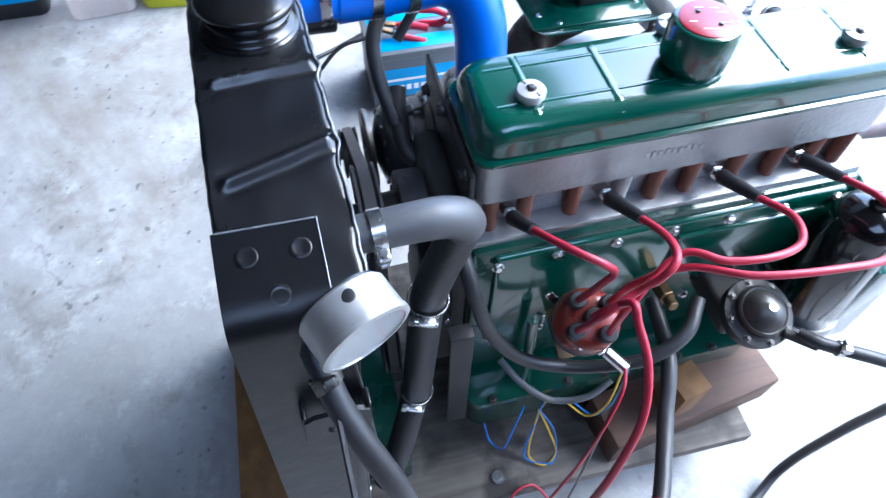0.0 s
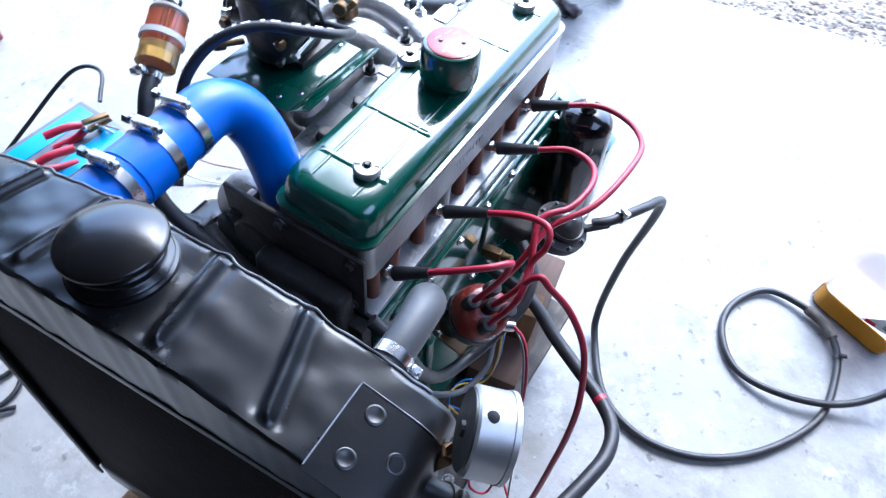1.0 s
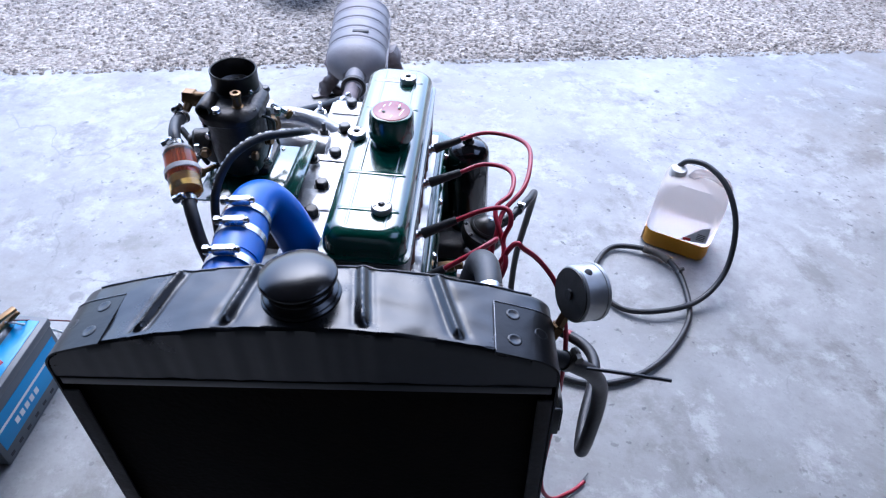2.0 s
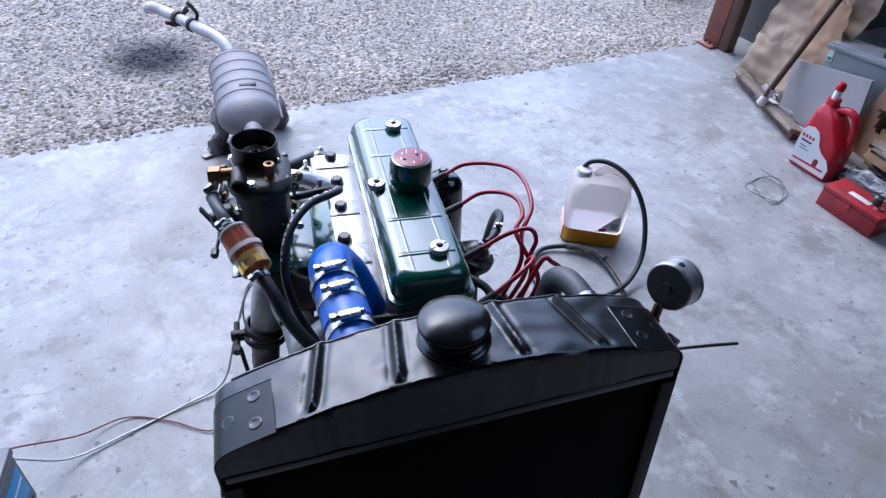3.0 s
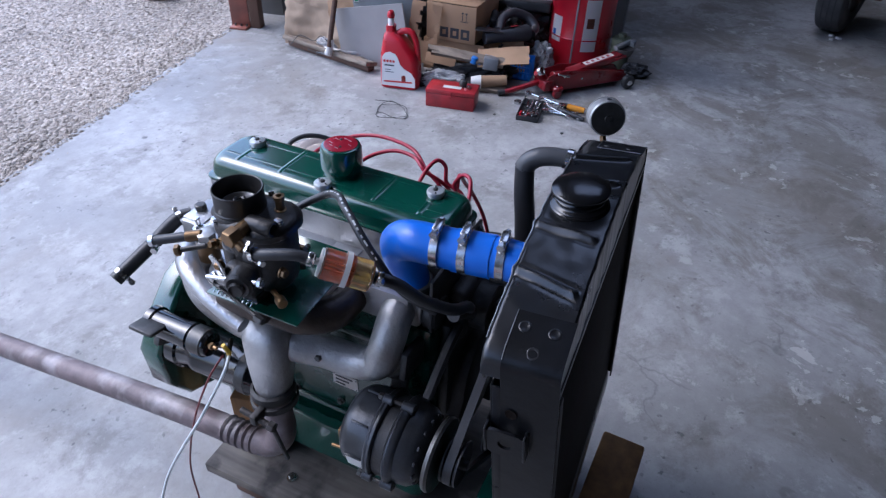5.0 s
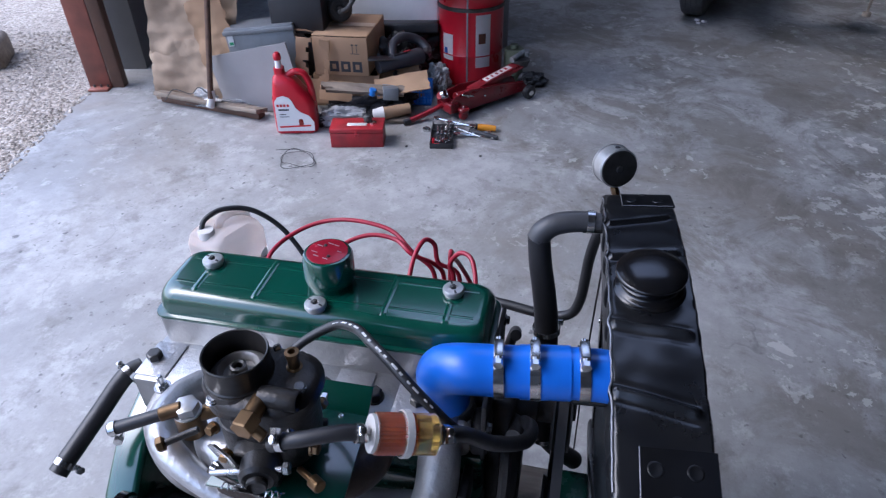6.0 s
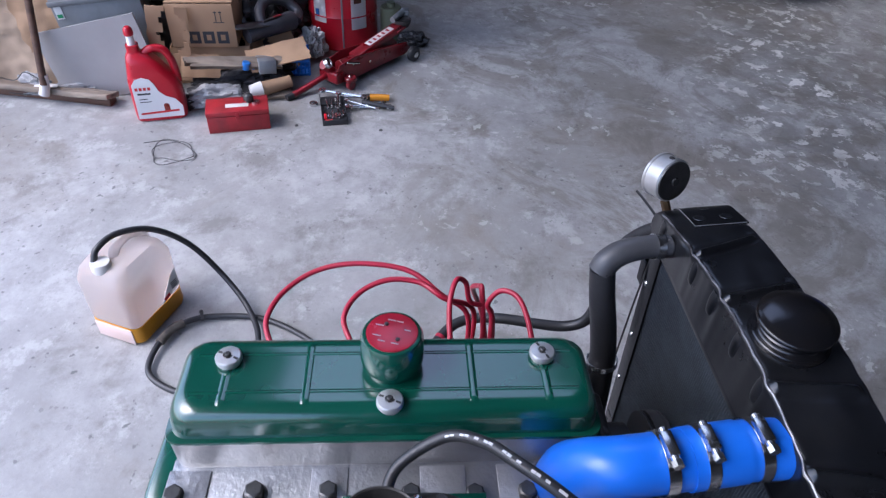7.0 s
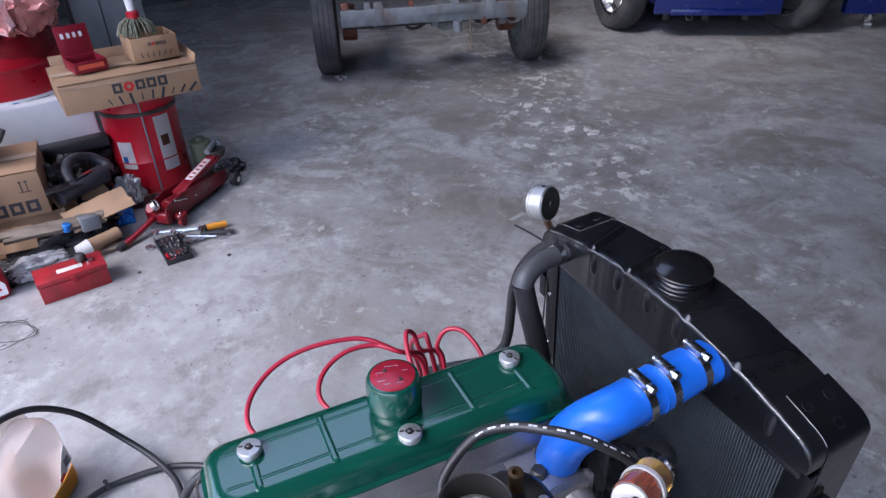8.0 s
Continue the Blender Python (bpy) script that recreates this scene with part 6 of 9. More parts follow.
part("hose", tube([(0.045, 1.298, 0.65), (0.025, 1.315, 0.645), (-0.02, 1.335, 0.615), (-0.092, 1.358, 0.578)], 0.0125, 16), RUBBER, bhz)
part("hose_clamp", band((-0.08, 1.354, 0.584), (-0.8, 0.25, -0.4), 0.0132, 0.008, (0, -0.3, -1)), STEEL, bhz)
part("hose_clamp", band((0.03, 1.31, 0.646), (-0.8, 0.4, -0.2), 0.0132, 0.008, (0, 1, 0.4)), STEEL, bhz)
sh = thing("vacuum_hose", (-0.09, 1.16, 0.7), "short black rubber hose on the brass union", "hose")
part("hose", tube([(-0.078, 1.165, 0.728), (-0.092, 1.195, 0.722), (-0.104, 1.225, 0.715)], 0.0075, 14), RUBBER, sh)
part("hose_clamp", band((-0.102, 1.22, 0.716), (-0.4, 1, -0.2), 0.008, 0.007, (0, 0, -1)), STEEL, sh)
part("union", rod((-0.07, 1.15, 0.73), (-0.082, 1.172, 0.727), 0.0085, 12), BRASS, sh)

# ---- exhaust ----
ex = thing("exhaust_system", (-0.11, 1.9, 0), "rust-stained exhaust pipe with a ribbed silencer", "exhaust")
EP = [(-0.1, 1.038, 0.475), (-0.103, 1.034, 0.43), (-0.108, 1.028, 0.385), (-0.112, 1.05, 0.345), (-0.113, 1.1, 0.328), (-0.112, 1.25, 0.31), (-0.112, 1.5, 0.272), (-0.113, 1.8, 0.225), (-0.117, 2.05, 0.195), (-0.122, 2.2, 0.187)]
fp_ = part("front_pipe", tube(EP, 0.0238, 22, 8), PIPEM, ex, "rust-stained grey front pipe")
for i in range(5):
    part("bend_ripple", lathe([(0.0228, -0.004), (0.0258, 0), (0.0228, 0.004)], 24, axis((-0.113, 1.085 + 0.016 * i, 0.3315 - 0.0018 * i), (-0.1128, 1.185 + 0.016 * i, 0.318 - 0.0018 * i))), PIPEM, fp_)
ma, mb = Vector((-0.125, 2.225, 0.188)), Vector((-0.172, 2.705, 0.218))
mdir = (mb - ma).normalized()
mlen = (mb - ma).length
mside = mdir.cross(Vector((0, 0, 1))).normalized()
mup = mside.cross(mdir)
MM = Matrix.Translation(ma) @ Matrix((mside, mup, mdir)).transposed().to_4x4()
lv = []
for k in range(241):
    s = k / 240
    z = s * mlen
    f = min(1, math.sin(min(s / 0.2, 1) * math.pi / 2) * 0.62 + 0.38, math.sin(min((1 - s) / 0.1, 1) * math.pi / 2) * 0.55 + 0.45)
    rr = 1.0
    for c in (0.3, 0.445, 0.59, 0.735, 0.88):
        u = (s - c) / 0.014
        rr += 0.022 * math.exp(-(u + 1.2) ** 2) - 0.055 * math.exp(-(u - 0.3) ** 2 * 2.2)
    lv.append(([(0.107 * f * rr * math.cos(a), 0.075 * f * rr * math.sin(a)) for a in [2 * math.pi * i / 36 for i in range(36)]], z))
SEAM = [MM @ Vector((0.106, 0.012 * math.sin(k), mlen * (0.12 + 0.08 * k))) for k in range(10)]
mu = part("silencer", moved(loft(lv), MM), MUFF, ex, "lilac-grey oval silencer with pressed grooves")
part("seam", tube(SEAM, 0.006, 8, 3), MUFF, mu)
part("stamped_tab", moved(box(0.058, 0.005, 0.016, (0.012, 0.0745, mlen * 0.37), 0.002), MM), IRON, mu, "dark stamped tab")
part("inlet_stub", join(rod(ma - mdir * 0.075, ma + mdir * 0.02, 0.0305, 24, r2=0.034), tube([ma - mdir * 0.09, ma - mdir * 0.07], 0.028, 22, 1, smooth=False)), MUFF, mu)
part("clamp", join(lathe([(0.024, -0.009), (0.042, -0.007), (0.042, 0.007), (0.024, 0.009)], 26, axis(ma - mdir * 0.06, ma)), box(0.014, 0.03, 0.05, ma - mdir * 0.06 + Vector((0.012, 0, -0.045)), 0.003)), IRON, mu, "rusty pipe clamp")
TP = [mb - mdir * 0.02, mb + mdir * 0.03, mb + mdir * 0.06 + Vector((-0.02, 0, 0.012)), (-0.235, 2.83, 0.262), (-0.33, 2.965, 0.262), (-0.45, 3.14, 0.254), (-0.52, 3.235, 0.244), (-0.54, 3.26, 0.226)]
tp = part("tail_pipe", tube(TP, 0.0225, 20, 6), TAILP, ex, "pale grey bent tail pipe")
part("clamp", join(lathe([(0.022, -0.01), (0.041, -0.009), (0.043, -0.006), (0.043, 0.006), (0.041, 0.009), (0.022, 0.01)], 26, axis(mb + mdir * 0.025, mb + mdir)), box(0.03, 0.02, 0.04, mb + mdir * 0.025 + Vector((0.042, 0, 0.01)), 0.004), box(0.026, 0.018, 0.034, mb + mdir * 0.025 + Vector((-0.044, 0, -0.012)), 0.004), rod(mb + mdir * 0.025 + Vector((0.045, -0.03, 0.014)), mb + mdir * 0.025 + Vector((0.045, 0.03, 0.014)), 0.005, 8)), IRON, tp, "dark clamp flange")
part("hanger", join(lathe([(0.0225, -0.008), (0.029, -0.008), (0.029, 0.008), (0.0225, 0.008)], 22, axis((-0.338, 2.977, 0.262), (-0.35, 2.995, 0.262))), tube([(-0.322, 2.985, 0.275), (-0.314, 2.98, 0.305), (-0.33, 2.975, 0.338), (-0.345, 2.985, 0.35)], 0.0075, 8), tube([(-0.33, 2.972, 0.338), (-0.352, 3.02, 0.32), (-0.372, 3.05, 0.29)], 0.006, 8)), IRON, tp, "rusty exhaust hanger")
part("hanger", join(lathe([(0.0225, -0.01), (0.031, -0.01), (0.031, 0.01), (0.0225, 0.01)], 22, axis((-0.398, 3.065, 0.258), (-0.41, 3.082, 0.258))), box(0.045, 0.018, 0.016, (-0.372, 3.06, 0.284), 0.004, turn=(0, -25, 30)), box(0.05, 0.016, 0.016, (-0.43, 3.06, 0.236), 0.004, turn=(0, 25, 30))), IRON, tp, "rusty pipe clamp")
# what the silencer rests on
sup = thing("silencer_stand", (-0.17, 2.5, 0), "crumpled metal offcuts propping up the silencer", "prop")
for pts, r in (([(-0.285, 2.405, 0.0), (-0.272, 2.415, 0.035), (-0.245, 2.43, 0.07), (-0.25, 2.445, 0.11), (-0.235, 2.46, 0.15)], 0.026), ([(-0.05, 2.58, 0.0), (-0.03, 2.575, 0.06), (-0.05, 2.56, 0.13)], 0.034), ([(-0.25, 2.425, 0.014), (-0.18, 2.405, 0.022), (-0.12, 2.38, 0.018), (-0.07, 2.37, 0.014)], 0.017)):
    bm = tube(pts, r, 18, 10)
    for v in bm.verts:
        v.co += 0.016 * noise.noise_vector(v.co * 17) + 0.006 * noise.noise_vector(v.co * 48)
        v.co.z = max(v.co.z, 0.001)
    part("crushed_sheet", bm, PIPEM, sup)
part("foot", moved(slab(rounded(0.07, 0.03, 0.008), 0.008, bev=0.002), pose(-0.292, 2.392, 0.001, 0, 0, 28)), PIPEM, sup)
part("strap", box(0.17, 0.02, 0.005, (-0.185, 2.372, 0.001), 0.0015, base=True, turn=(0, 0, -22)), IRON, sup)



# ---- battery and its cables ----
bt = thing("car_battery", (-0.705, 0.96, 0), "grey car battery with blue labels standing on the floor", "battery")
BTM = pose(-0.705, 0.96, 0, 0, 0, -1)
part("case", moved(join(box(0.17, 0.262, 0.16, (0, 0, 0), 0.006, base=True), box(0.176, 0.268, 0.022, (0, 0, 0.152), 0.005, base=True)), BTM), BATT, bt)
lb = part("side_label", moved(box(0.0012, 0.235, 0.085, (0.0858, 0, 0.085), 0.0003), BTM), LBLUE, bt, "blue label with white stripe")
part("stripe", moved(box(0.0006, 0.23, 0.007, (0.0868, 0, 0.095), 0), BTM), WHITE, lb)
for i in range(5):
    part("print_bar", moved(box(0.0006, 0.012, 0.016, (0.0868, -0.06 + 0.018 * i, 0.07), 0), BTM), WHITE, lb)
part("top_label", moved(box(0.045, 0.24, 0.001, (0.052, 0, 0.1748), 0.0003), BTM), LBLUE, bt, "blue strip on the lid")
part("top_label", moved(box(0.045, 0.24, 0.001, (-0.052, 0, 0.1748), 0.0003), BTM), LBLUE, bt)
for i in range(6):
    part("vent_plug", moved(lathe([(0, 0.173), (0.008, 0.173), (0.008, 0.177), (0, 0.178)], 16, Matrix.Translation((0, -0.1 + 0.04 * i, 0))), BTM), BATT, bt)
for i in range(8):
    part("slot", moved(box(0.001, 0.012, 0.007, (0.0857, -0.11 + 0.031 * i, 0.02), 0), BTM), INK, bt)
for y in (-0.1, 0.1):
    part("terminal", moved(lathe([(0, 0.174), (0.009, 0.174), (0.0078, 0.19), (0, 0.191)], 18, Matrix.Translation((0.02, y, 0))), BTM), STEEL, bt)


def croc_clip(at, yaw, pitch=0):
    """A sprung cable clamp: two toothed jaws with red handles."""
    m = pose(*at, pitch, 0, yaw)
    c = thing("jump_lead_clamp", at, "red-handled steel jump lead clamp on the battery", "cable clamp", "jump lead clamps")
    for s in (-1, 1):
        part("jaw", moved(box(0.014, 0.055, 0.008, (0, 0.028, 0.009 * s), 0.002, turn=(-6 * s, 0, 0)), m), BRASS, c)
        part("handle", moved(tube([(0, -0.002, 0.008 * s), (0, -0.03, 0.018 * s), (0, -0.075, 0.02 * s)], [0.008, 0.009], 12, 5), m), REDW, c)
    part("pivot", moved(rod((-0.011, 0, 0), (0.011, 0, 0), 0.005, 12), m), STEEL, c)


croc_clip((-0.69, 1.03, 0.2), -25, 8)
croc_clip((-0.675, 0.9, 0.2), 160, 8)
line("jump_cable", [(-0.72, 1.1, 0.205), (-0.78, 1.16, 0.22), (-0.85, 1.13, 0.2), (-0.9, 1.0, 0.1), (-0.92, 0.85, 0.012), (-0.85, 0.7, 0.008), (-0.83, 0.58, 0.008), (-0.72, 0.45, 0.008), (-0.58, 0.42, 0.008), (-0.47, 0.48, 0.008), (-0.45, 0.58, 0.008), (-0.55, 0.64, 0.02), (-0.64, 0.56, 0.018), (-0.58, 0.46, 0.018), (-0.46, 0.42, 0.008), (-0.4, 0.5, 0.008)], 0.0048, BLACK_M, "black jump lead cable coiled on the floor", "cable", 12)
line("jump_cable", [(-0.66, 0.83, 0.2), (-0.66, 0.76, 0.18), (-0.7, 0.68, 0.06), (-0.72, 0.6, 0.008), (-0.64, 0.52, 0.008), (-0.52, 0.53, 0.008), (-0.49, 0.62, 0.008), (-0.57, 0.68, 0.008), (-0.67, 0.62, 0.01), (-0.62, 0.5, 0.02), (-0.5, 0.46, 0.02), (-0.42, 0.55, 0.008)], 0.0048, BLACK_M, "black jump lead cable coiled on the floor", "cable", 12)
single("cable_clamp", join(tube([(-0.79, 0.5, 0.02), (-0.8, 0.55, 0.022)], [0.014, 0.011], 12, 1, smooth=False), box(0.016, 0.05, 0.014, (-0.785, 0.47, 0.016), 0.003)), REDP, "red jump lead clamp lying on the floor", "cable clamp")
line("wire", [(-0.1, 1.12, 0.52), (-0.125, 1.115, 0.5), (-0.15, 1.16, 0.4), (-0.19, 1.26, 0.2), (-0.24, 1.29, 0.03), (-0.33, 1.26, 0.005), (-0.45, 1.205, 0.005), (-0.56, 1.15, 0.02), (-0.63, 1.1, 0.12), (-0.66, 1.06, 0.185), (-0.68, 1.05, 0.198)], 0.0026, WWHITE, "thin white wire from the starter to the battery", "wire", 8)
line("wire", [(-0.1, 1.135, 0.51), (-0.13, 1.15, 0.47), (-0.15, 1.19, 0.36), (-0.15, 1.24, 0.2), (-0.14, 1.265, 0.05), (-0.17, 1.24, 0.005), (-0.26, 1.175, 0.005), (-0.36, 1.22, 0.005), (-0.46, 1.25, 0.005), (-0.55, 1.2, 0.03), (-0.62, 1.12, 0.13), (-0.67, 1.06, 0.195)], 0.0018, mat("maroon_insulation", (0.16, 0.03, 0.03), 0.45, bump=0.05), "thin dark red wire from the starter to the battery", "wire", 8)
line("tag_wire", [(-0.1, 1.12, 0.52), (-0.103, 1.118, 0.53), (-0.106, 1.122, 0.545)], 0.004, YELLOW, "yellow crimp terminal at the starter", "terminal", 8)

# ---- petrol can and its hose ----
can = thing("petrol_can", (0.93, 1.75, 0), "milky plastic petrol can with amber petrol in the bottom", "canister")
CM = pose(0.944, 1.738, 0, 0, 0, -22) @ Matrix.Scale(1.12, 4, (1, 0, 0)) @ Matrix.Scale(1.14, 4, (0, 1, 0)) @ Matrix.Scale(1.03, 4, (0, 0, 1))
part("body", moved(join(raised([(0.165, 0.125, 0.02, 0.058), (0.17, 0.13, 0.022, 0.07), (0.17, 0.13, 0.022, 0.185), (0.155, 0.118, 0.025, 0.212), (0.12, 0.1, 0.025, 0.226), (0.06, 0.06, 0.02, 0.228)], 0, 0)), CM), HDPE, can)
part("filled_base", moved(raised([(0.15, 0.11, 0.02, 0.0), (0.165, 0.125, 0.022, 0.006), (0.17, 0.13, 0.022, 0.02), (0.168, 0.128, 0.022, 0.0575)], 0, 0), CM), FUELB, can, "amber petrol showing through the plastic")
# added panel: light passing through this side is painted as pale pink
part("backlit_panel", moved(box(0.003, 0.098, 0.05, (-0.0855, 0.0, 0.005), 0.0014, base=True), CM), mat("pink_backlit_polythene", (0.7, 0.55, 0.5), 0.4, var=0.08, scale=10, bump=0.05, dark=(0.72, 0.45, 0.33), dscale=9, damount=0.5), can, "added pale panel painting the light that shines through the side")
part("handle", moved(tube([(-0.02, 0, 0.222), (-0.005, 0, 0.243), (0.035, 0, 0.245), (0.07, 0, 0.225), (0.078, 0, 0.19)], 0.011, 12), CM), HDPE, can)
part("neck", moved(lathe([(0.021, 0.216), (0.021, 0.236), (0.019, 0.24), (0.0, 0.24)], 24, Matrix.Translation((-0.055, 0.0, 0))), CM), OFFW, can, "dirty pale neck ring")
cl = part("label", moved(slab([(0.006, 0.062), (0.072, 0.075), (0.068, 0.13), (0.05, 0.12)], 0.0012, Matrix.Translation((0, -0.0655, 0)) @ pose(0, 0, 0, 90, 0, 0), 0.0002), CM), WHITE, can, "torn white label with red mark")
part("red_mark", moved(box(0.02, 0.0008, 0.01, (0.024, -0.0677, 0.072), 0, turn=(0, -12, 0)), CM), INKR, cl)
part("print_bar", moved(join(*[box(0.02, 0.0006, 0.002, (0.054, -0.0677, 0.082 + 0.006 * i), 0) for i in range(4)]), CM), INK, cl)
HP = [(0.356, 1.182, 0.492), (0.378, 1.2, 0.497), (0.41, 1.26, 0.49), (0.428, 1.33, 0.45), (0.43, 1.37, 0.36), (0.42, 1.38, 0.2), (0.425, 1.35, 0.06), (0.45, 1.305, 0.012), (0.517, 1.203, 0.01), (0.614, 1.164, 0.01), (0.728, 1.191, 0.01), (0.834, 1.275, 0.01), (0.917, 1.409, 0.01), (0.925, 1.54, 0.014), (0.9, 1.61, 0.02), (0.848, 1.655, 0.02), (0.742, 1.665, 0.012), (0.68, 1.58, 0.01), (0.681, 1.49, 0.01), (0.739, 1.418, 0.012), (0.842, 1.412, 0.025), (0.95, 1.46, 0.03), (1.02, 1.53, 0.08), (1.03, 1.6, 0.18), (1.0, 1.67, 0.255), (0.955, 1.735, 0.278), (0.91, 1.77, 0.268), (0.888, 1.778, 0.24)]
fhz = thing("fuel_hose", (0.7, 1.4, 0), "black rubber fuel hose looping over the floor to the can", "hose")
part("hose", tube(HP, 0.0078, 14, 10), RUBBER, fhz)
g = glide(HP, 10)
part("taped_joint", tube([g[141], g[146], g[152]], 0.0115, 14, 5), WOOD_G, fhz, "mottled taped joint")
part("hose_clamp", band(g[134], g[136] - g[134], 0.0085, 0.008, (0, 0, 1)), DSTEEL, fhz)
part("hose_clamp", band(g[13], g[15] - g[13], 0.0085, 0.008, (0, 0, 1)), STEEL, fhz)

line("wire_ring", [(1.744 + (0.078 + 0.014 * math.sin(a * 1.3)) * math.cos(a * 0.5) * (1 - 0.012 * a), 1.865 + (0.09 + 0.02 * math.cos(a * 0.9)) * math.sin(a * 0.5) * (1 - 0.01 * a), 0.003 + 0.007 * (1 + math.sin(a * 1.1))) for a in range(25)] + [(1.81, 1.9, 0.02), (1.79, 1.98, 0.02)], 0.0014, DSTEEL, "loops of thin dark wire lying on the floor", "wire", 8, 4)

def crumpled(name, size, at, yaw, material, label, category, rough=0.3, freq=2.4, seed=0.0):
    """A soft heap: folded cloth, film or a bag, with sharp creases and a flat underside."""
    bm = bmesh.new()
    bmesh.ops.create_icosphere(bm, subdivisions=5, radius=1)
    for v in bm.verts:
        d = v.co.copy()
        r = 1 + rough * noise.noise(d * freq + Vector((seed, 0, 0)))
        r -= rough * 0.7 * abs(noise.noise(d * freq * 2.3 + Vector((0, seed, 3))))
        r -= rough * 0.35 * abs(noise.noise(d * freq * 5.1 + Vector((seed, 5, 0))))
        v.co = Vector((d.x * size[0], d.y * size[1], d.z * size[2])) * r
        v.co.z = max(v.co.z, -size[2] * 0.62)
    return single(name, moved(bm, pose(at[0], at[1], at[2] + size[2] * 0.62, 0, 0, yaw)), material, label, category)


# ---- oil jug and tool box by the wall ----
jug = thing("oil_jug", (2.04, 1.98, 0), "red plastic oil jug with a white label and pouring spout", "jug")
JM = pose(2.043, 1.981, 0, 0, 0, -77) @ Matrix.Scale(0.93, 4, (1, 0, 0)) @ Matrix.Scale(0.96, 4, (0, 0, 1))      # x along its front, y away from the viewer


def jug_body():
    lv = []
    for z, w, d, cx in ((0, 0.19, 0.1, 0), (0.004, 0.2, 0.11, 0), (0.03, 0.205, 0.114, 0), (0.14, 0.2, 0.112, 0), (0.17, 0.185, 0.108, -0.006), (0.2, 0.15, 0.1, -0.018), (0.235, 0.12, 0.09, -0.028), (0.262, 0.085, 0.075, -0.04), (0.272, 0.052, 0.05, -0.048), (0.278, 0.046, 0.046, -0.05), (0.302, 0.046, 0.046, -0.05)):
        lv.append(([(x + cx, y) for x, y in rounded(w, d, min(w, d) * 0.3, 5)], z))
    return loft(lv)


part("body", moved(join(jug_body(), tube([(-0.03, 0, 0.25), (0.01, 0, 0.278), (0.055, 0, 0.275), (0.078, 0, 0.24), (0.088, 0, 0.19), (0.09, 0, 0.14)], 0.0155, 14)), JM), REDP, jug)
part("spout", moved(lathe([(0.0, 0.3), (0.016, 0.3), (0.014, 0.335), (0.012, 0.34), (0, 0.34)], 20, Matrix.Translation((-0.05, 0, 0))), JM), WHITE, jug, "white pouring spout")
part("cap", moved(lathe([(0, 0.338), (0.017, 0.338), (0.019, 0.345), (0.017, 0.362), (0.01, 0.37), (0, 0.371)], 20, Matrix.Translation((-0.05, 0, 0))), JM), REDP, jug)
lab = [(-0.088, 0.016), (0.09, 0.016), (0.092, 0.06), (0.07, 0.092), (0.035, 0.108), (0.012, 0.13), (0.0, 0.162), (-0.012, 0.18), (-0.04, 0.19), (-0.068, 0.182), (-0.084, 0.16)]
jl = part("label", moved(slab(lab, 0.0015, Matrix.Translation((0, -0.0565, 0)) @ pose(0, 0, 0, 90, 0, 0), 0), JM), WHITE, jug, "white front label")
for i in range(4):
    part("brand_bar", moved(box(0.011, 0.0008, 0.012, (-0.07 + 0.016 * i, -0.0585, 0.143), 0), JM), INKR, jl)
part("print_bar", moved(join(box(0.05, 0.0008, 0.007, (-0.045, -0.0585, 0.122), 0), box(0.032, 0.0008, 0.003, (-0.052, -0.0585, 0.1), 0), box(0.045, 0.0008, 0.003, (-0.045, -0.0585, 0.088), 0)), JM), INK, jl)
part("stripe", moved(box(0.15, 0.0008, 0.008, (0.0, -0.0585, 0.04), 0, turn=(0, -2, 0)), JM), INKR, jl)
part("picture_mark", moved(slab(rounded(0.022, 0.036, 0.009), 0.0008, Matrix.Translation((0.03, -0.058, 0.058)) @ pose(0, 0, 0, 90, 0, 0), 0), JM), ORANGE, jl)

tb = thing("tool_box", (1.96, 1.67, 0), "small red steel tool box with bits lying on its lid", "tool box")
TM = pose(1.968, 1.668, 0, 0, 0, -78.5)
part("body", moved(box(0.228, 0.115, 0.066, (0, 0, 0), 0.003, base=True), TM), REDT, tb)
part("lid", moved(box(0.232, 0.119, 0.02, (0, 0, 0.067), 0.004, base=True), TM), REDT, tb)
part("latch", moved(join(box(0.014, 0.004, 0.03, (0, -0.0605, 0.05), 0.001, base=True), rod((-0.01, -0.062, 0.062), (0.01, -0.062, 0.062), 0.003, 8)), TM), REDT, tb)
part("lid_plate", moved(box(0.085, 0.028, 0.0012, (0.0, -0.012, 0.0872), 0.0003, base=True), TM), OFFW, tb, "worn white plate")
sk = thing("ball_joint", (1.975, 1.63, 0.0872), "small dark steel ball and washer lying on the tool box", "machine part")
part("ball", moved(lathe([(0, 0), (0.01, 0.0), (0.018, 0.008), (0.0195, 0.018), (0.016, 0.029), (0.008, 0.034), (0, 0.035)], 22), TM @ pose(0.045, 0.012, 0.0872)), DSTEEL, sk)
part("washer", moved(lathe([(0.006, 0), (0.015, 0), (0.015, 0.008), (0.006, 0.008), (0.006, 0)], 18), TM @ pose(0.07, -0.005, 0.0875)), STEEL, sk)
single("ring_nut", lathe([(0.009, 0), (0.017, 0), (0.017, 0.012), (0.009, 0.012), (0.009, 0)], 12, pose(2.127, 1.4, 0)), STEEL, "single steel ring lying on the floor", "nut")

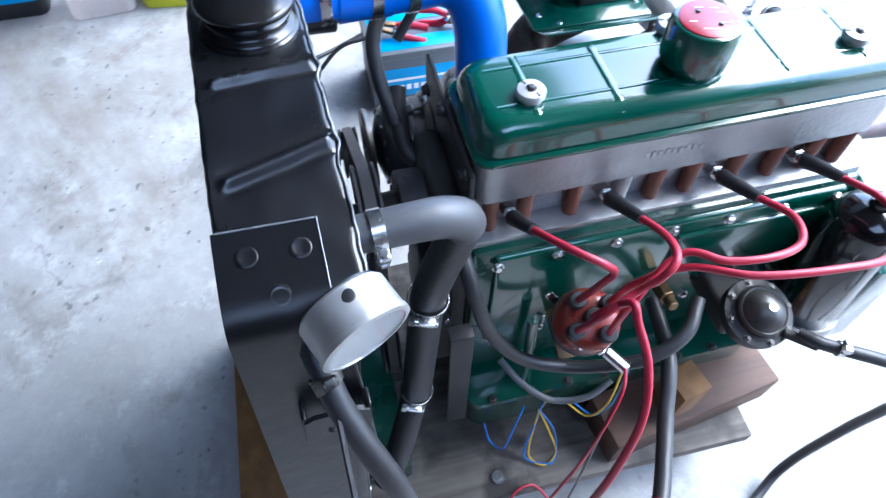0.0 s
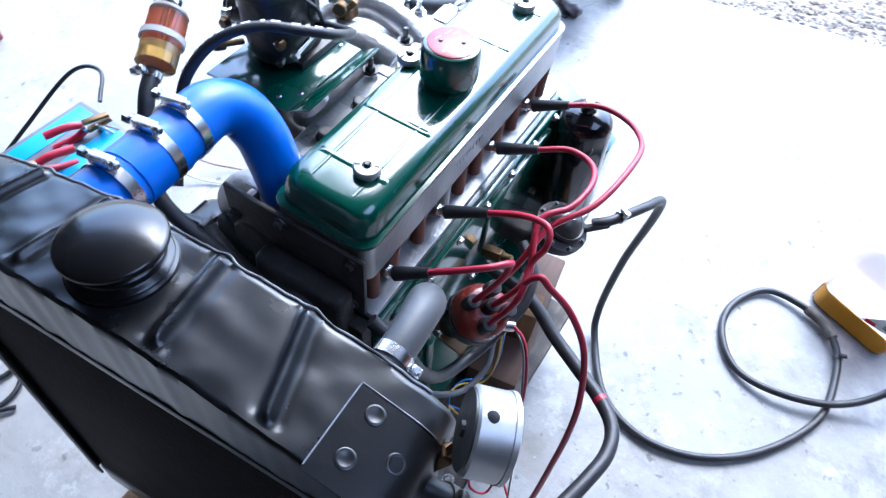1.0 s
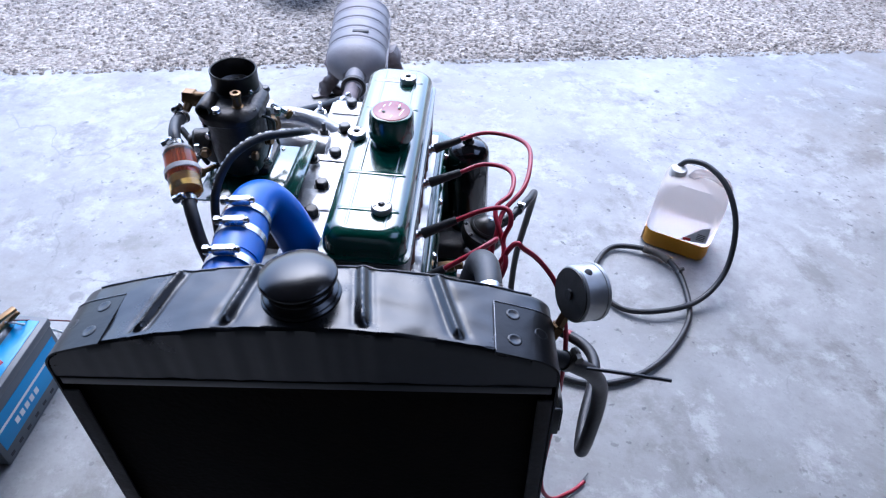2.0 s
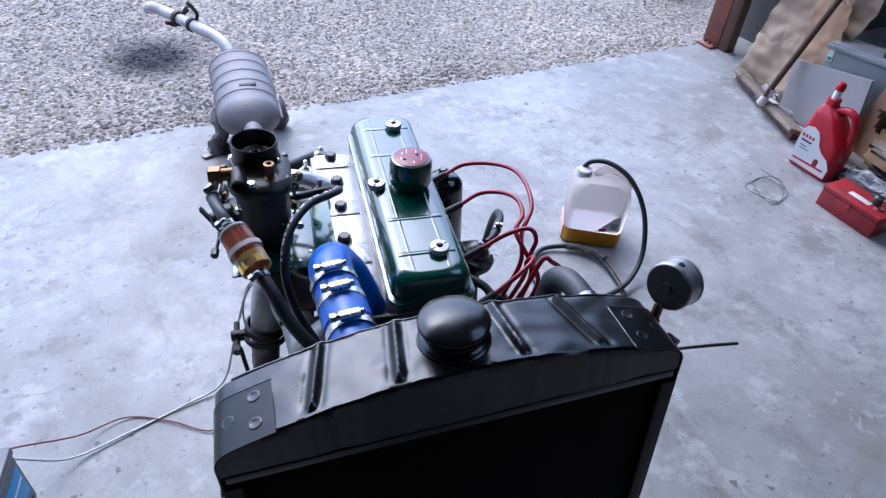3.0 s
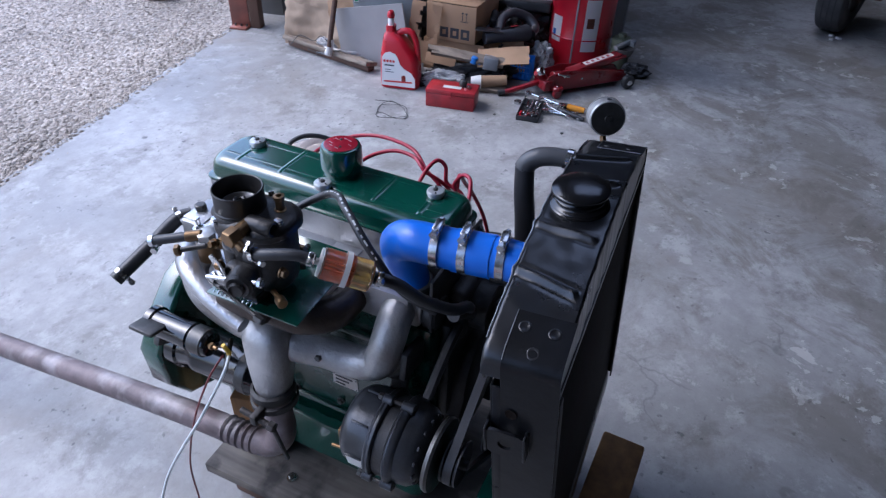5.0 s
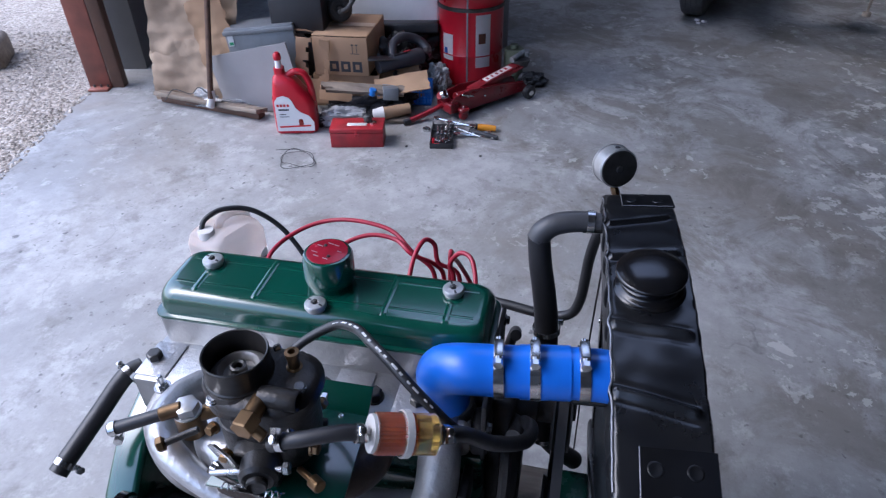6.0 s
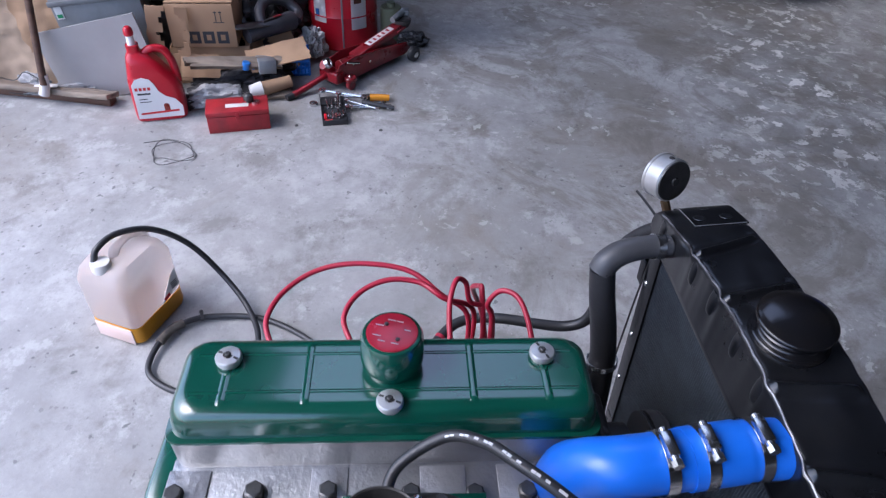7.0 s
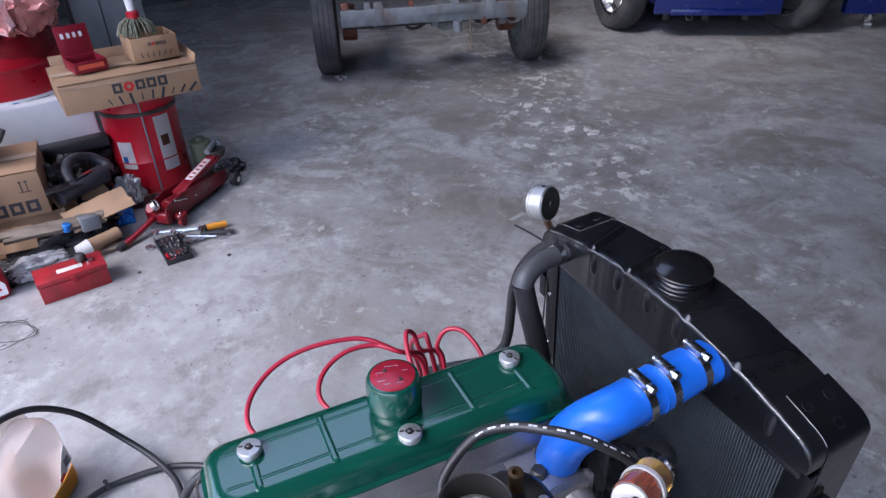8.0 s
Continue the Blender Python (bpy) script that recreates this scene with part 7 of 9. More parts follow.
# ---- trolley jack, tools ----
jk = thing("trolley_jack", (2.45, 1.2, 0), "red steel trolley jack with worn paint", "jack")
ja, jb = Vector((2.285, 1.345, 0)), Vector((2.655, 1.01, 0))
jyaw = math.degrees(math.atan2(jb.y - ja.y, jb.x - ja.x))
KM = Matrix.Translation(ja) @ pose(0, 0, 0, 0, 0, jyaw)
for s in (-1, 1):
    part("side_plate", moved(slab([(0, 0.03), (0.08, 0.022), (0.44, 0.03), (0.47, 0.05), (0.44, 0.078), (0.3, 0.1), (0.1, 0.118), (0.02, 0.105), (-0.01, 0.07)], 0.005, Matrix.Translation((0, 0.042 * s + 0.0025, 0)) @ pose(0, 0, 0, 90, 0, 0), 0.0015), KM), REDJ, jk)
    for x, z in ((0.1, 0.09), (0.2, 0.07), (0.33, 0.07), (0.41, 0.055)):
        part("rivet", moved(rod((x, 0.044 * s, z), (x, 0.049 * s, z), 0.006, 12), KM), STEEL if x < 0.3 else REDJ, jk)
    part("edge_lip", moved(tube([(0.1, 0.044 * s, 0.118), (0.3, 0.044 * s, 0.1), (0.44, 0.044 * s, 0.079)], 0.004, 8, 3), KM), REDJ, jk)
part("lift_arm", moved(join(box(0.3, 0.055, 0.03, (0.29, 0, 0.118), 0.006, turn=(0, -11, 0)), box(0.06, 0.07, 0.012, (0.42, 0, 0.142), 0.004, turn=(0, -11, 0))), KM), REDJ, jk)
part("bed_plate", moved(box(0.42, 0.08, 0.006, (0.22, 0, 0.035), 0.001), KM), IRON, jk)
part("hydraulic_ram", moved(join(rod((0.06, 0, 0.075), (0.22, 0, 0.07), 0.028, 22), rod((0.22, 0, 0.07), (0.3, 0, 0.07), 0.014, 16)), KM), REDJ, jk)
part("warning_label", moved(box(0.16, 0.034, 0.0015, (0.31, 0, 0.1378), 0.0003, turn=(0, -11, 0)), KM), OFFW, jk, "worn white warning label")
part("print_bar", moved(join(*[box(0.012, 0.02, 0.0006, (0.25 + 0.028 * i, 0.0, 0.1275 + 0.0054 * i), 0, turn=(0, -11, 0)) for i in range(5)]), KM), REDT, jk)
part("saddle", moved(lathe([(0, 0.14), (0.03, 0.14), (0.042, 0.165), (0.042, 0.175), (0.034, 0.17), (0, 0.165)], 24, Matrix.Translation((0.46, 0, 0))), KM), IRON, jk)
part("handle_socket", moved(join(tube([(0.03, 0, 0.05), (0.0, 0, 0.09), (-0.03, 0.0, 0.115)], 0.02, 16, 3), box(0.05, 0.11, 0.05, (0.015, 0, 0.055), 0.008, 3)), KM), REDJ, jk)
part("socket_ring", moved(lathe([(0.016, -0.008), (0.022, -0.008), (0.022, 0.008), (0.016, 0.008), (0.016, -0.008)], 20, pose(-0.02, -0.02, 0.125, 60, 0, 30)), KM), STEEL, jk, "bright steel ring")
part("handle", tube([(2.168, 1.503, 0.014), (2.22, 1.44, 0.03), (2.3, 1.345, 0.06)], 0.0125, 14), REDJ, jk, "red tubular pump handle")
part("handle_tip", tube([(2.160, 1.513, 0.013), (2.18, 1.489, 0.017)], 0.0135, 14, 1, smooth=False), BLACK_M, jk)
for x, y in ((0.05, -0.075), (0.05, 0.075)):
    part("rear_caster", moved(join(rod((x, y - 0.012, 0.022), (x, y + 0.012, 0.022), 0.022, 22, 0.004), rod((x, y, 0.04), (x, y, 0.058), 0.027, 22, 0.004)), KM), REDJ, jk)
    part("caster_pin", moved(rod((x, y, 0.02), (x, y, 0.064), 0.007, 12), KM), STEEL, jk)
for s in (-1, 1):
    w = part("front_wheel", moved(rod((0.452, 0.064 * s, 0.034), (0.452, 0.094 * s, 0.034), 0.034, 28, 0.005), KM), BLACK_M, jk, "black front wheel")
    part("hub", moved(rod((0.452, 0.085 * s, 0.034), (0.452, 0.099 * s, 0.034), 0.014, 18), KM), STEEL, w)
part("release_pin", moved(rod((0.05, -0.06, 0.115), (0.11, -0.075, 0.1), 0.0045, 10), KM), STEEL, jk)
crumpled("black_rag", (0.06, 0.08, 0.04), (2.75, 0.98, 0.0), 0, RUBBER, "black rubber scraps lying by the jack", "scrap", 0.35, 2.0, 15.0)
single("steel_bracket", join(rod((2.6, 1.08, 0.175), (2.68, 1.03, 0.19), 0.014, 14), box(0.05, 0.03, 0.03, (2.69, 1.02, 0.18), 0.004)), CHAS, "grey steel fitting on the jack's lifting end", "machine part")

ts = thing("socket_case", (2.03, 1.33, 0), "open black socket tool case lying on the floor", "tool case")
SM = pose(2.075, 1.315, 0, 0, 0, -81)
part("tray", moved(join(box(0.098, 0.22, 0.012, (0, 0, 0), 0.003, base=True), box(0.098, 0.003, 0.024, (0, -0.11, 0), 0.001, base=True), box(0.003, 0.22, 0.024, (-0.048, 0, 0), 0.001, base=True), box(0.003, 0.22, 0.024, (0.048, 0, 0), 0.001, base=True), box(0.098, 0.003, 0.02, (0, 0.03, 0), 0.001, base=True)), SM), BLACK_M, ts)
for i in range(6):
    part("socket", moved(rod((-0.036 + 0.0145 * i, -0.085 + 0.012 * (i % 2), 0.018), (-0.036 + 0.0145 * i, -0.055 + 0.01 * (i % 3), 0.02), 0.0058, 10), SM), STEEL if i % 3 else REDP, ts)
for i in range(4):
    part("bit", moved(rod((-0.02 + 0.016 * i, 0.0, 0.016), (-0.026 + 0.02 * i, 0.075, 0.018), 0.004, 8), SM), STEEL, ts)
part("sticker", moved(box(0.03, 0.02, 0.001, (-0.025, -0.095, 0.0126), 0), SM), INKR, ts)


def spanner(a, b, label, r=0.006):
    a, b = Vector(a), Vector(b)
    d = (b - a).normalized()
    s = thing("spanner", a, label, "spanner", "hand tools on the floor")
    part("shaft", rod(a, b, r * 0.7, 8), STEEL, s)
    for c, k in ((a, -1), (b, 1)):
        part("jaw", lathe([(r * 0.8, 0), (r * 2, 0), (r * 2, r * 1.1), (r * 0.8, r * 1.1), (r * 0.8, 0)], 14, Matrix.Translation(c + d * r * k) @ Matrix.Translation((0, 0, -r * 0.5))), STEEL, s)


spanner((2.19, 1.36, 0.034), (2.15, 1.2, 0.03), "chrome ratchet handle across the tool case", 0.008)
spanner((2.0, 1.29, 0.03), (2.16, 1.3, 0.034), "chrome extension bar on the tool case", 0.006)
spanner((2.1, 1.25, 0.01), (2.1, 1.1, 0.01), "chrome spanner lying on the floor", 0.008)
spanner((2.08, 1.24, 0.02), (2.13, 1.12, 0.014), "chrome spanner lying on the floor")
spanner((2.13, 1.26, 0.022), (2.07, 1.14, 0.02), "chrome combination spanner lying on other tools", 0.005)
single("black_grip", tube([(2.12, 1.2, 0.02), (2.1, 1.12, 0.016), (2.09, 1.07, 0.012)], [0.012, 0.009], 12, 3), BLACK_M, "black plastic tool grip among the spanners", "hand tool")
sd = thing("screwdriver", (2.16, 1.15, 0), "screwdriver with an orange-yellow plastic handle on the floor", "screwdriver")
part("handle", tube([(2.165, 1.18, 0.018), (2.168, 1.14, 0.018), (2.17, 1.09, 0.016)], [0.016, 0.013], 14, 4), AMBER, sd)
part("collar", rod((2.165, 1.185, 0.018), (2.165, 1.17, 0.018), 0.0168, 14), BLACK_M, sd)
part("blade", rod((2.164, 1.18, 0.018), (2.155, 1.28, 0.026), 0.004, 10), STEEL, sd)
for x, y in ((1.93, 1.12), (1.96, 1.45)):
    single("washer", lathe([(0.003, 0), (0.007, 0), (0.007, 0.002), (0.003, 0.002), (0.003, 0)], 12, pose(x, y, 0.0005)), DSTEEL, "small dark washer lying on the floor", "washer", "washers on the floor")

# ---- broom, cardboard and clutter along the wall ----
br_ = thing("floor_broom", (2.1, 2.47, 0), "old wide broom with a dusty wooden head lying on the floor", "broom")
ba, bb = Vector((2.18, 2.79, 0)), Vector((2.062, 2.18, 0))
byaw = math.degrees(math.atan2(bb.y - ba.y, bb.x - ba.x))
BM_ = Matrix.Translation((ba + bb) / 2 + Vector((0.04, 0, 0))) @ pose(0, 0, 0, 0, 0, byaw)
bm = box(0.615, 0.085, 0.022, (0, 0, 0.042), 0.005, 2, turn=(-16, 0, 0))
bmesh.ops.subdivide_edges(bm, edges=[e for e in bm.edges if e.calc_length() > 0.3], cuts=14)
for v in bm.verts:
    v.co += 0.004 * noise.noise_vector(v.co * 16)
part("head", moved(bm, BM_), WOOD_D, br_)
part("bristles", moved(box(0.59, 0.05, 0.03, (0, 0.01, 0.0), 0.006, base=True), BM_), BROWN, br_, "short dark bristles")
part("socket", join(tube([(2.092, 2.44, 0.05), (2.096, 2.43, 0.08), (2.108, 2.425, 0.125)], [0.02, 0.0155], 16, 3), moved(box(0.075, 0.045, 0.006, (0.03, 0.0, 0.056), 0.002, turn=(-16, 0, 6)), BM_), moved(box(0.03, 0.07, 0.005, (0.06, 0.0, 0.058), 0.002, turn=(-16, 10, 30)), BM_)), OFFW, br_, "pale metal handle socket")
part("handle", rod((2.09, 2.427, 0.09), (2.55, 2.43, 1.3), 0.0135, 16), WOOD_B, br_, "long brown wooden handle")


def sheet(name, w, h, th, m, material, label, category, curl=0.02, torn=0.0, hole=None, seed=0.0):
    """A board or sheet of card, a little warped; torn roughens its edges, hole breaks it through."""
    nx, nz = max(6, int(w / 0.012)), max(6, int(h / 0.012))
    bm = bmesh.new()
    rows = []
    for j in range(nz + 1):
        row = []
        for i in range(nx + 1):
            u, v = i / nx - 0.5, j / nz
            p = Vector((u * w, 0, v * h))
            e = 1 - torn * (0.5 + noise.noise(Vector((v * 9, seed, 1)))) if abs(u) > 0.45 else 1
            p.x *= e
            if j == nz:
                p.z -= torn * h * (0.35 + 0.5 * noise.noise(Vector((u * 11, seed, 4))))
            p.y = curl * noise.noise(Vector((p.x * 5, seed + 2, p.z * 5))) + 0.25 * curl * noise.noise(Vector((p.x * 19, seed, p.z * 23)))
            row.append(bm.verts.new(p))
        rows.append(row)
    for j in range(nz):
        for i in range(nx):
            c = (rows[j][i].co + rows[j + 1][i + 1].co) / 2
            if hole:
                q = Vector(((c.x - hole[0]) / hole[2], 0, (c.z - hole[1]) / hole[3]))
                if q.length + 0.45 * noise.noise(Vector((c.x * 24, seed, c.z * 24))) < 1:
                    continue
            bm.faces.new((rows[j][i], rows[j][i + 1], rows[j + 1][i + 1], rows[j + 1][i]))
    bmesh.ops.delete(bm, geom=[v for v in bm.verts if not v.link_faces], context="VERTS")
    ex_ = bmesh.ops.extrude_face_region(bm, geom=bm.faces[:])
    bmesh.ops.translate(bm, vec=(0, th, 0), verts=[g_ for g_ in ex_["geom"] if isinstance(g_, bmesh.types.BMVert)])
    bmesh.ops.recalc_face_normals(bm, faces=bm.faces)
    return single(name, moved(bm, m), material, label, category)


sheet("cardboard_sheet", 0.4, 0.3, 0.005, pose(2.25, 2.62, 0, -14, 0, -82), CARD_L, "torn pale cardboard sheet leaning on the wall clutter", "cardboard", 0.035, 0.06)
sheet("cardboard_sheet", 0.44, 0.62, 0.005, pose(2.31, 2.6, 0.2, -9, 5, -80), CARD_L, "creased pale cardboard sheet leaning over another", "cardboard", 0.04, 0.05, seed=3.0)
sheet("cardboard_sheet", 0.2, 0.34, 0.005, pose(2.3, 2.44, 0.16, -9, -12, -76), CARD, "brown cardboard flap hanging beside a sheet", "cardboard", 0.03, 0.12, seed=7.0)
line("wire", [(2.15, 2.72, 0.03), (2.16, 2.66, 0.09), (2.17, 2.58, 0.07), (2.16, 2.52, 0.11), (2.17, 2.47, 0.05), (2.15, 2.52, 0.02), (2.14, 2.6, 0.03)], 0.002, DSTEEL, "tangled thin dark wire in front of cardboard", "wire", 8)
GBM = pose(2.185, 2.2, 0.0, -4, -12, -87)
sheet("grey_board", 0.4, 0.3, 0.01, GBM, PANEL, "plain grey board leaning askew among the clutter", "board", 0.003)
dr = thing("metal_drawer", (2.32, 2.2, 0), "grey steel case standing behind a board", "case")
DRM = pose(2.29, 2.2, 0, 0, -6, -84)
part("body", moved(box(0.34, 0.14, 0.37, (0, 0.09, 0), 0.006, base=True), DRM), YARD, dr)
part("lip", moved(box(0.35, 0.012, 0.02, (0, 0.018, 0.35), 0.003), DRM), YARD, dr)
st_ = part("sticker", moved(box(0.028, 0.001, 0.05, (-0.145, 0.0185, 0.315), 0), DRM), WHITE, dr, "small green and white sticker")
part("green_mark", moved(box(0.02, 0.001, 0.014, (-0.145, 0.0178, 0.302), 0), DRM), GREEN_L, st_)
bk_ = thing("black_box", (2.42, 2.05, 0.3), "black plastic box on top of the clutter", "box")
part("body", box(0.22, 0.25, 0.2, (2.46, 2.07, 0.33), 0.008, base=True, turn=(0, 0, 6)), BLACK_M, bk_)
part("lid", box(0.23, 0.26, 0.025, (2.46, 2.07, 0.531), 0.006, base=True, turn=(0, 0, 6)), BLACK_M, bk_)
crumpled("black_sack", (0.17, 0.3, 0.2), (2.52, 2.12, 0.0), 5, BLACK_M, "black plastic sacks stuffed behind the boards", "sack", 0.3, 2.0, 2.0)
crumpled("plastic_film", (0.042, 0.2, 0.036), (2.2, 2.34, 0.0), 12, PLASTICW, "crumpled roll of clear plastic film on the floor", "plastic film", 0.42, 3.0, 4.0)
crumpled("plastic_film", (0.035, 0.08, 0.05), (2.21, 2.53, 0.0), -14, PLASTICW, "crumpled clear plastic film beside a broom", "plastic film", 0.4, 3.0, 9.0)


def carton(name, m, w, d, h, label, flaps=True, material=CARD):
    """A cardboard box: four walls and a floor with an open or taped top."""
    t = 0.005
    c = thing(name, m.translation, label, "cardboard box")
    wl = join(box(w, t, h, (0, -d / 2, 0), 0.0012, base=True), box(w, t, h, (0, d / 2, 0), 0.0012, base=True), box(t, d - t, h, (-w / 2 + t / 2, 0, 0), 0.0012, base=True), box(t, d - t, h, (w / 2 - t / 2, 0, 0), 0.0012, base=True))
    part("wall", moved(wl, m), material, c)
    part("bottom", moved(box(w - 2 * t, d - 2 * t, t, (0, 0, 0.001), 0.001, base=True), m), material, c)
    if flaps:
        part("flap", moved(box(w, d / 2 - 0.002, t * 0.8, (0, -d / 4, h + 0.001), 0.0012, base=True, turn=(-1.5, 0, 0)), m), material, c)
        part("flap", moved(box(w, d / 2 - 0.002, t * 0.8, (0, d / 4, h + 0.001), 0.0012, base=True, turn=(1, 0, 0)), m), material, c)
        part("tape", moved(box(w, 0.05, 0.001, (0, 0, h + 0.0075), 0.0002, base=True), m), CARD_L, c, "shiny brown tape")
    return c


def brand_bars(c, m, d, x0, z0, h, n, mark=1):
    """A maker's name drawn as square blocks, with one round red mark among them."""
    y = -d / 2 - 0.0032
    for i in range(n):
        x = x0 + i * h * 1.12
        if i == mark:
            part("red_mark", moved(lathe([(h * 0.22, 0), (h * 0.55, 0), (h * 0.55, 0.0008), (h * 0.22, 0.0008), (h * 0.22, 0)], 6), m @ Matrix.Translation((x, -d / 2 - 0.003, z0)) @ pose(0, 0, 0, 90, 0, 0)), INKR, c)
        else:
            part("brand_bar", moved(join(box(h * 0.26, 0.0008, h, (x - h * 0.32, y, z0), 0), box(h * 0.26, 0.0008, h, (x + h * 0.32, y, z0), 0), box(h * 0.4, 0.0008, h * 0.26, (x, y, z0 + h * 0.37), 0), box(h * 0.4, 0.0008, h * 0.26, (x, y, z0 - h * 0.37), 0)), m), INK, c)


C1 = pose(2.475, 1.852, 0.163, 0, 0, -87)
bx = carton("cardboard_box", C1, 0.26, 0.34, 0.178, "brown cardboard box with dark print on its front")
brand_bars(bx, C1, 0.34, -0.035, 0.042, 0.05, 3, 9)
for i in (0, 1):
    part("arrow_mark", moved(join(box(0.003, 0.0008, 0.042, (0.06 + 0.02 * i, -0.1732, 0.128), 0), box(0.012, 0.0008, 0.004, (0.06 + 0.02 * i, -0.1732, 0.145), 0, turn=(0, 0, 0))), C1), INK, bx)
part("arrow_mark", moved(box(0.042, 0.0008, 0.003, (0.07, -0.1732, 0.104), 0), C1), INK, bx)
C0 = pose(2.49, 1.85, 0.0, 0, 0, -84)
carton("cardboard_box", C0, 0.32, 0.34, 0.158, "crushed brown cardboard box under another box", False)
sheet("torn_carton", 0.16, 0.3, 0.006, pose(2.235, 1.985, 0.05, -7, 6, -84), CARD, "torn brown carton with a ragged hole", "cardboard", 0.012, 0.06, (0.014, 0.2, 0.046, 0.095), 5.0)
sheet("cardboard_sheet", 0.3, 0.12, 0.005, pose(2.36, 1.96, 0.345, -84, 6, -80), CARD, "torn cardboard flap lying on a box", "cardboard", 0.03, 0.2, seed=8.0)
gw = thing("belt_pulley", (2.5, 1.92, 0.345), "greasy dark green cast pulley with its shaft on a carton", "machine part")
GPM = pose(2.5, 1.9, 0.412, 0, 8, 25)
for i, (x, r) in enumerate(((-0.05, 0.05), (-0.02, 0.06), (0.035, 0.058), (0.06, 0.045))):
    part("flange", moved(lathe([(0, 0), (r * 0.9, 0), (r, 0.004), (r * 0.97, 0.011), (0, 0.013)], 28, axis((x, 0, 0), (x + 1, 0, 0))), GPM), IRON, gw)
part("shaft", moved(join(rod((-0.13, 0, 0), (0.14, 0, 0), 0.016, 16), rod((-0.05, 0, 0), (0.06, 0, 0), 0.034, 20)), GPM), DSTEEL, gw)
part("arm", moved(tube([(-0.12, 0, 0), (-0.15, -0.03, 0.02), (-0.16, -0.06, 0.06)], 0.011, 10), GPM), IRON, gw)

# planks and splinters
for i, (w, h, at, turn, lab_) in enumerate(((0.4, 0.055, (2.19, 1.7, 0.135), (-62, 5, -76), "splintered dusty plank on the clutter"), (0.32, 0.035, (2.2, 1.76, 0.145), (-70, 8, -70), "narrow splintered lath on the clutter"), (0.34, 0.05, (2.17, 1.64, 0.012), (-80, 1, -68), "dusty wooden offcut on the floor"), (0.2, 0.03, (2.16, 1.56, 0.02), (-70, 3, -78), "short grey wooden offcut on the floor"))):
    sheet("plank", w, h, 0.018, pose(*at, *turn), WOOD_D, lab_, "plank", 0.006, 0.22, seed=11.0 + i)
sheet("cardboard_sheet", 0.26, 0.12, 0.005, pose(2.24, 1.53, 0.125, -66, -6, -70), CARD, "brown cardboard flap lying on the clutter", "cardboard", 0.015, 0.08, seed=21.0)
sheet("cardboard_sheet", 0.16, 0.1, 0.005, pose(2.22, 1.86, 0.07, -40, 6, -76), CARD, "scrap of torn cardboard in the clutter", "cardboard", 0.02, 0.12, seed=23.0)
crumpled("plastic_bag", (0.055, 0.12, 0.05), (2.13, 1.79, 0.0), 14, PLASTICW, "crumpled translucent plastic bag on the floor", "plastic bag", 0.35, 2.6, 3.0)
ct = thing("card_tube", (2.2, 1.57, 0), "brown paper roll with a taped white end", "paper roll")
part("roll", tube([(2.165, 1.625, 0.045), (2.195, 1.56, 0.052), (2.225, 1.5, 0.058)], [0.03, 0.024], 18, 3), CARD, ct)
part("tape", tube([(2.15, 1.655, 0.045), (2.17, 1.61, 0.047)], [0.024, 0.033], 18, 2), OFFW, ct, "dirty white tape")
single("small_box", box(0.1, 0.07, 0.055, (2.25, 1.6, 0.09), 0.004, base=True, turn=(5, 8, 20)), YARD, "small grey-green metal box in the clutter", "box")
single("blue_plug", join(rod((2.21, 1.675, 0.115), (2.21, 1.665, 0.145), 0.016, 14), rod((2.22, 1.65, 0.11), (2.23, 1.63, 0.12), 0.01, 10)), WBLUE, "blue plastic plug in the clutter", "plug")
RAG = mat("dirty_rag", (0.03, 0.028, 0.03), 0.9, var=0.5, scale=14, bump=0.4)
crumpled("dark_rag", (0.11, 0.19, 0.05), (2.27, 1.74, 0.0), 12, RAG, "dirty dark rags heaped in the clutter", "rags", 0.5, 2.6, 6.0)
crumpled("dark_rag", (0.09, 0.1, 0.05), (2.34, 1.6, 0.02), 40, RAG, "dirty dark rags heaped in the clutter", "rags", 0.5, 2.6, 8.0)
crumpled("dark_rag", (0.05, 0.06, 0.035), (2.09, 1.93, 0.0), 0, RAG, "dirty dark rag behind a red jug", "rags", 0.5, 2.6, 12.0)

# blue crate
cr_ = thing("blue_crate", (2.42, 1.48, 0), "small blue plastic lattice crate", "crate")
KR = pose(2.44, 1.5, 0, 0, 0, -83)
for i in range(7):
    part("slat", moved(box(0.006, 0.003, 0.1, (-0.048 + 0.016 * i, -0.05, 0), 0.001, base=True), KR), BLUEP, cr_)
for z in (0.008, 0.038, 0.066, 0.095):
    part("rail", moved(box(0.11, 0.004, 0.008, (0, -0.051, z), 0.001), KR), BLUEP, cr_)
for i in range(5):
    part("slat", moved(box(0.003, 0.006, 0.1, (0.054, -0.04 + 0.02 * i, 0), 0.001, base=True), KR), BLUEP, cr_)
part("side", moved(join(box(0.004, 0.1, 0.1, (-0.055, 0, 0), 0.001, base=True), box(0.11, 0.004, 0.1, (0, 0.05, 0), 0.001, base=True), box(0.11, 0.1, 0.004, (0, 0, 0), 0.001, base=True)), KR), BLUEP, cr_)

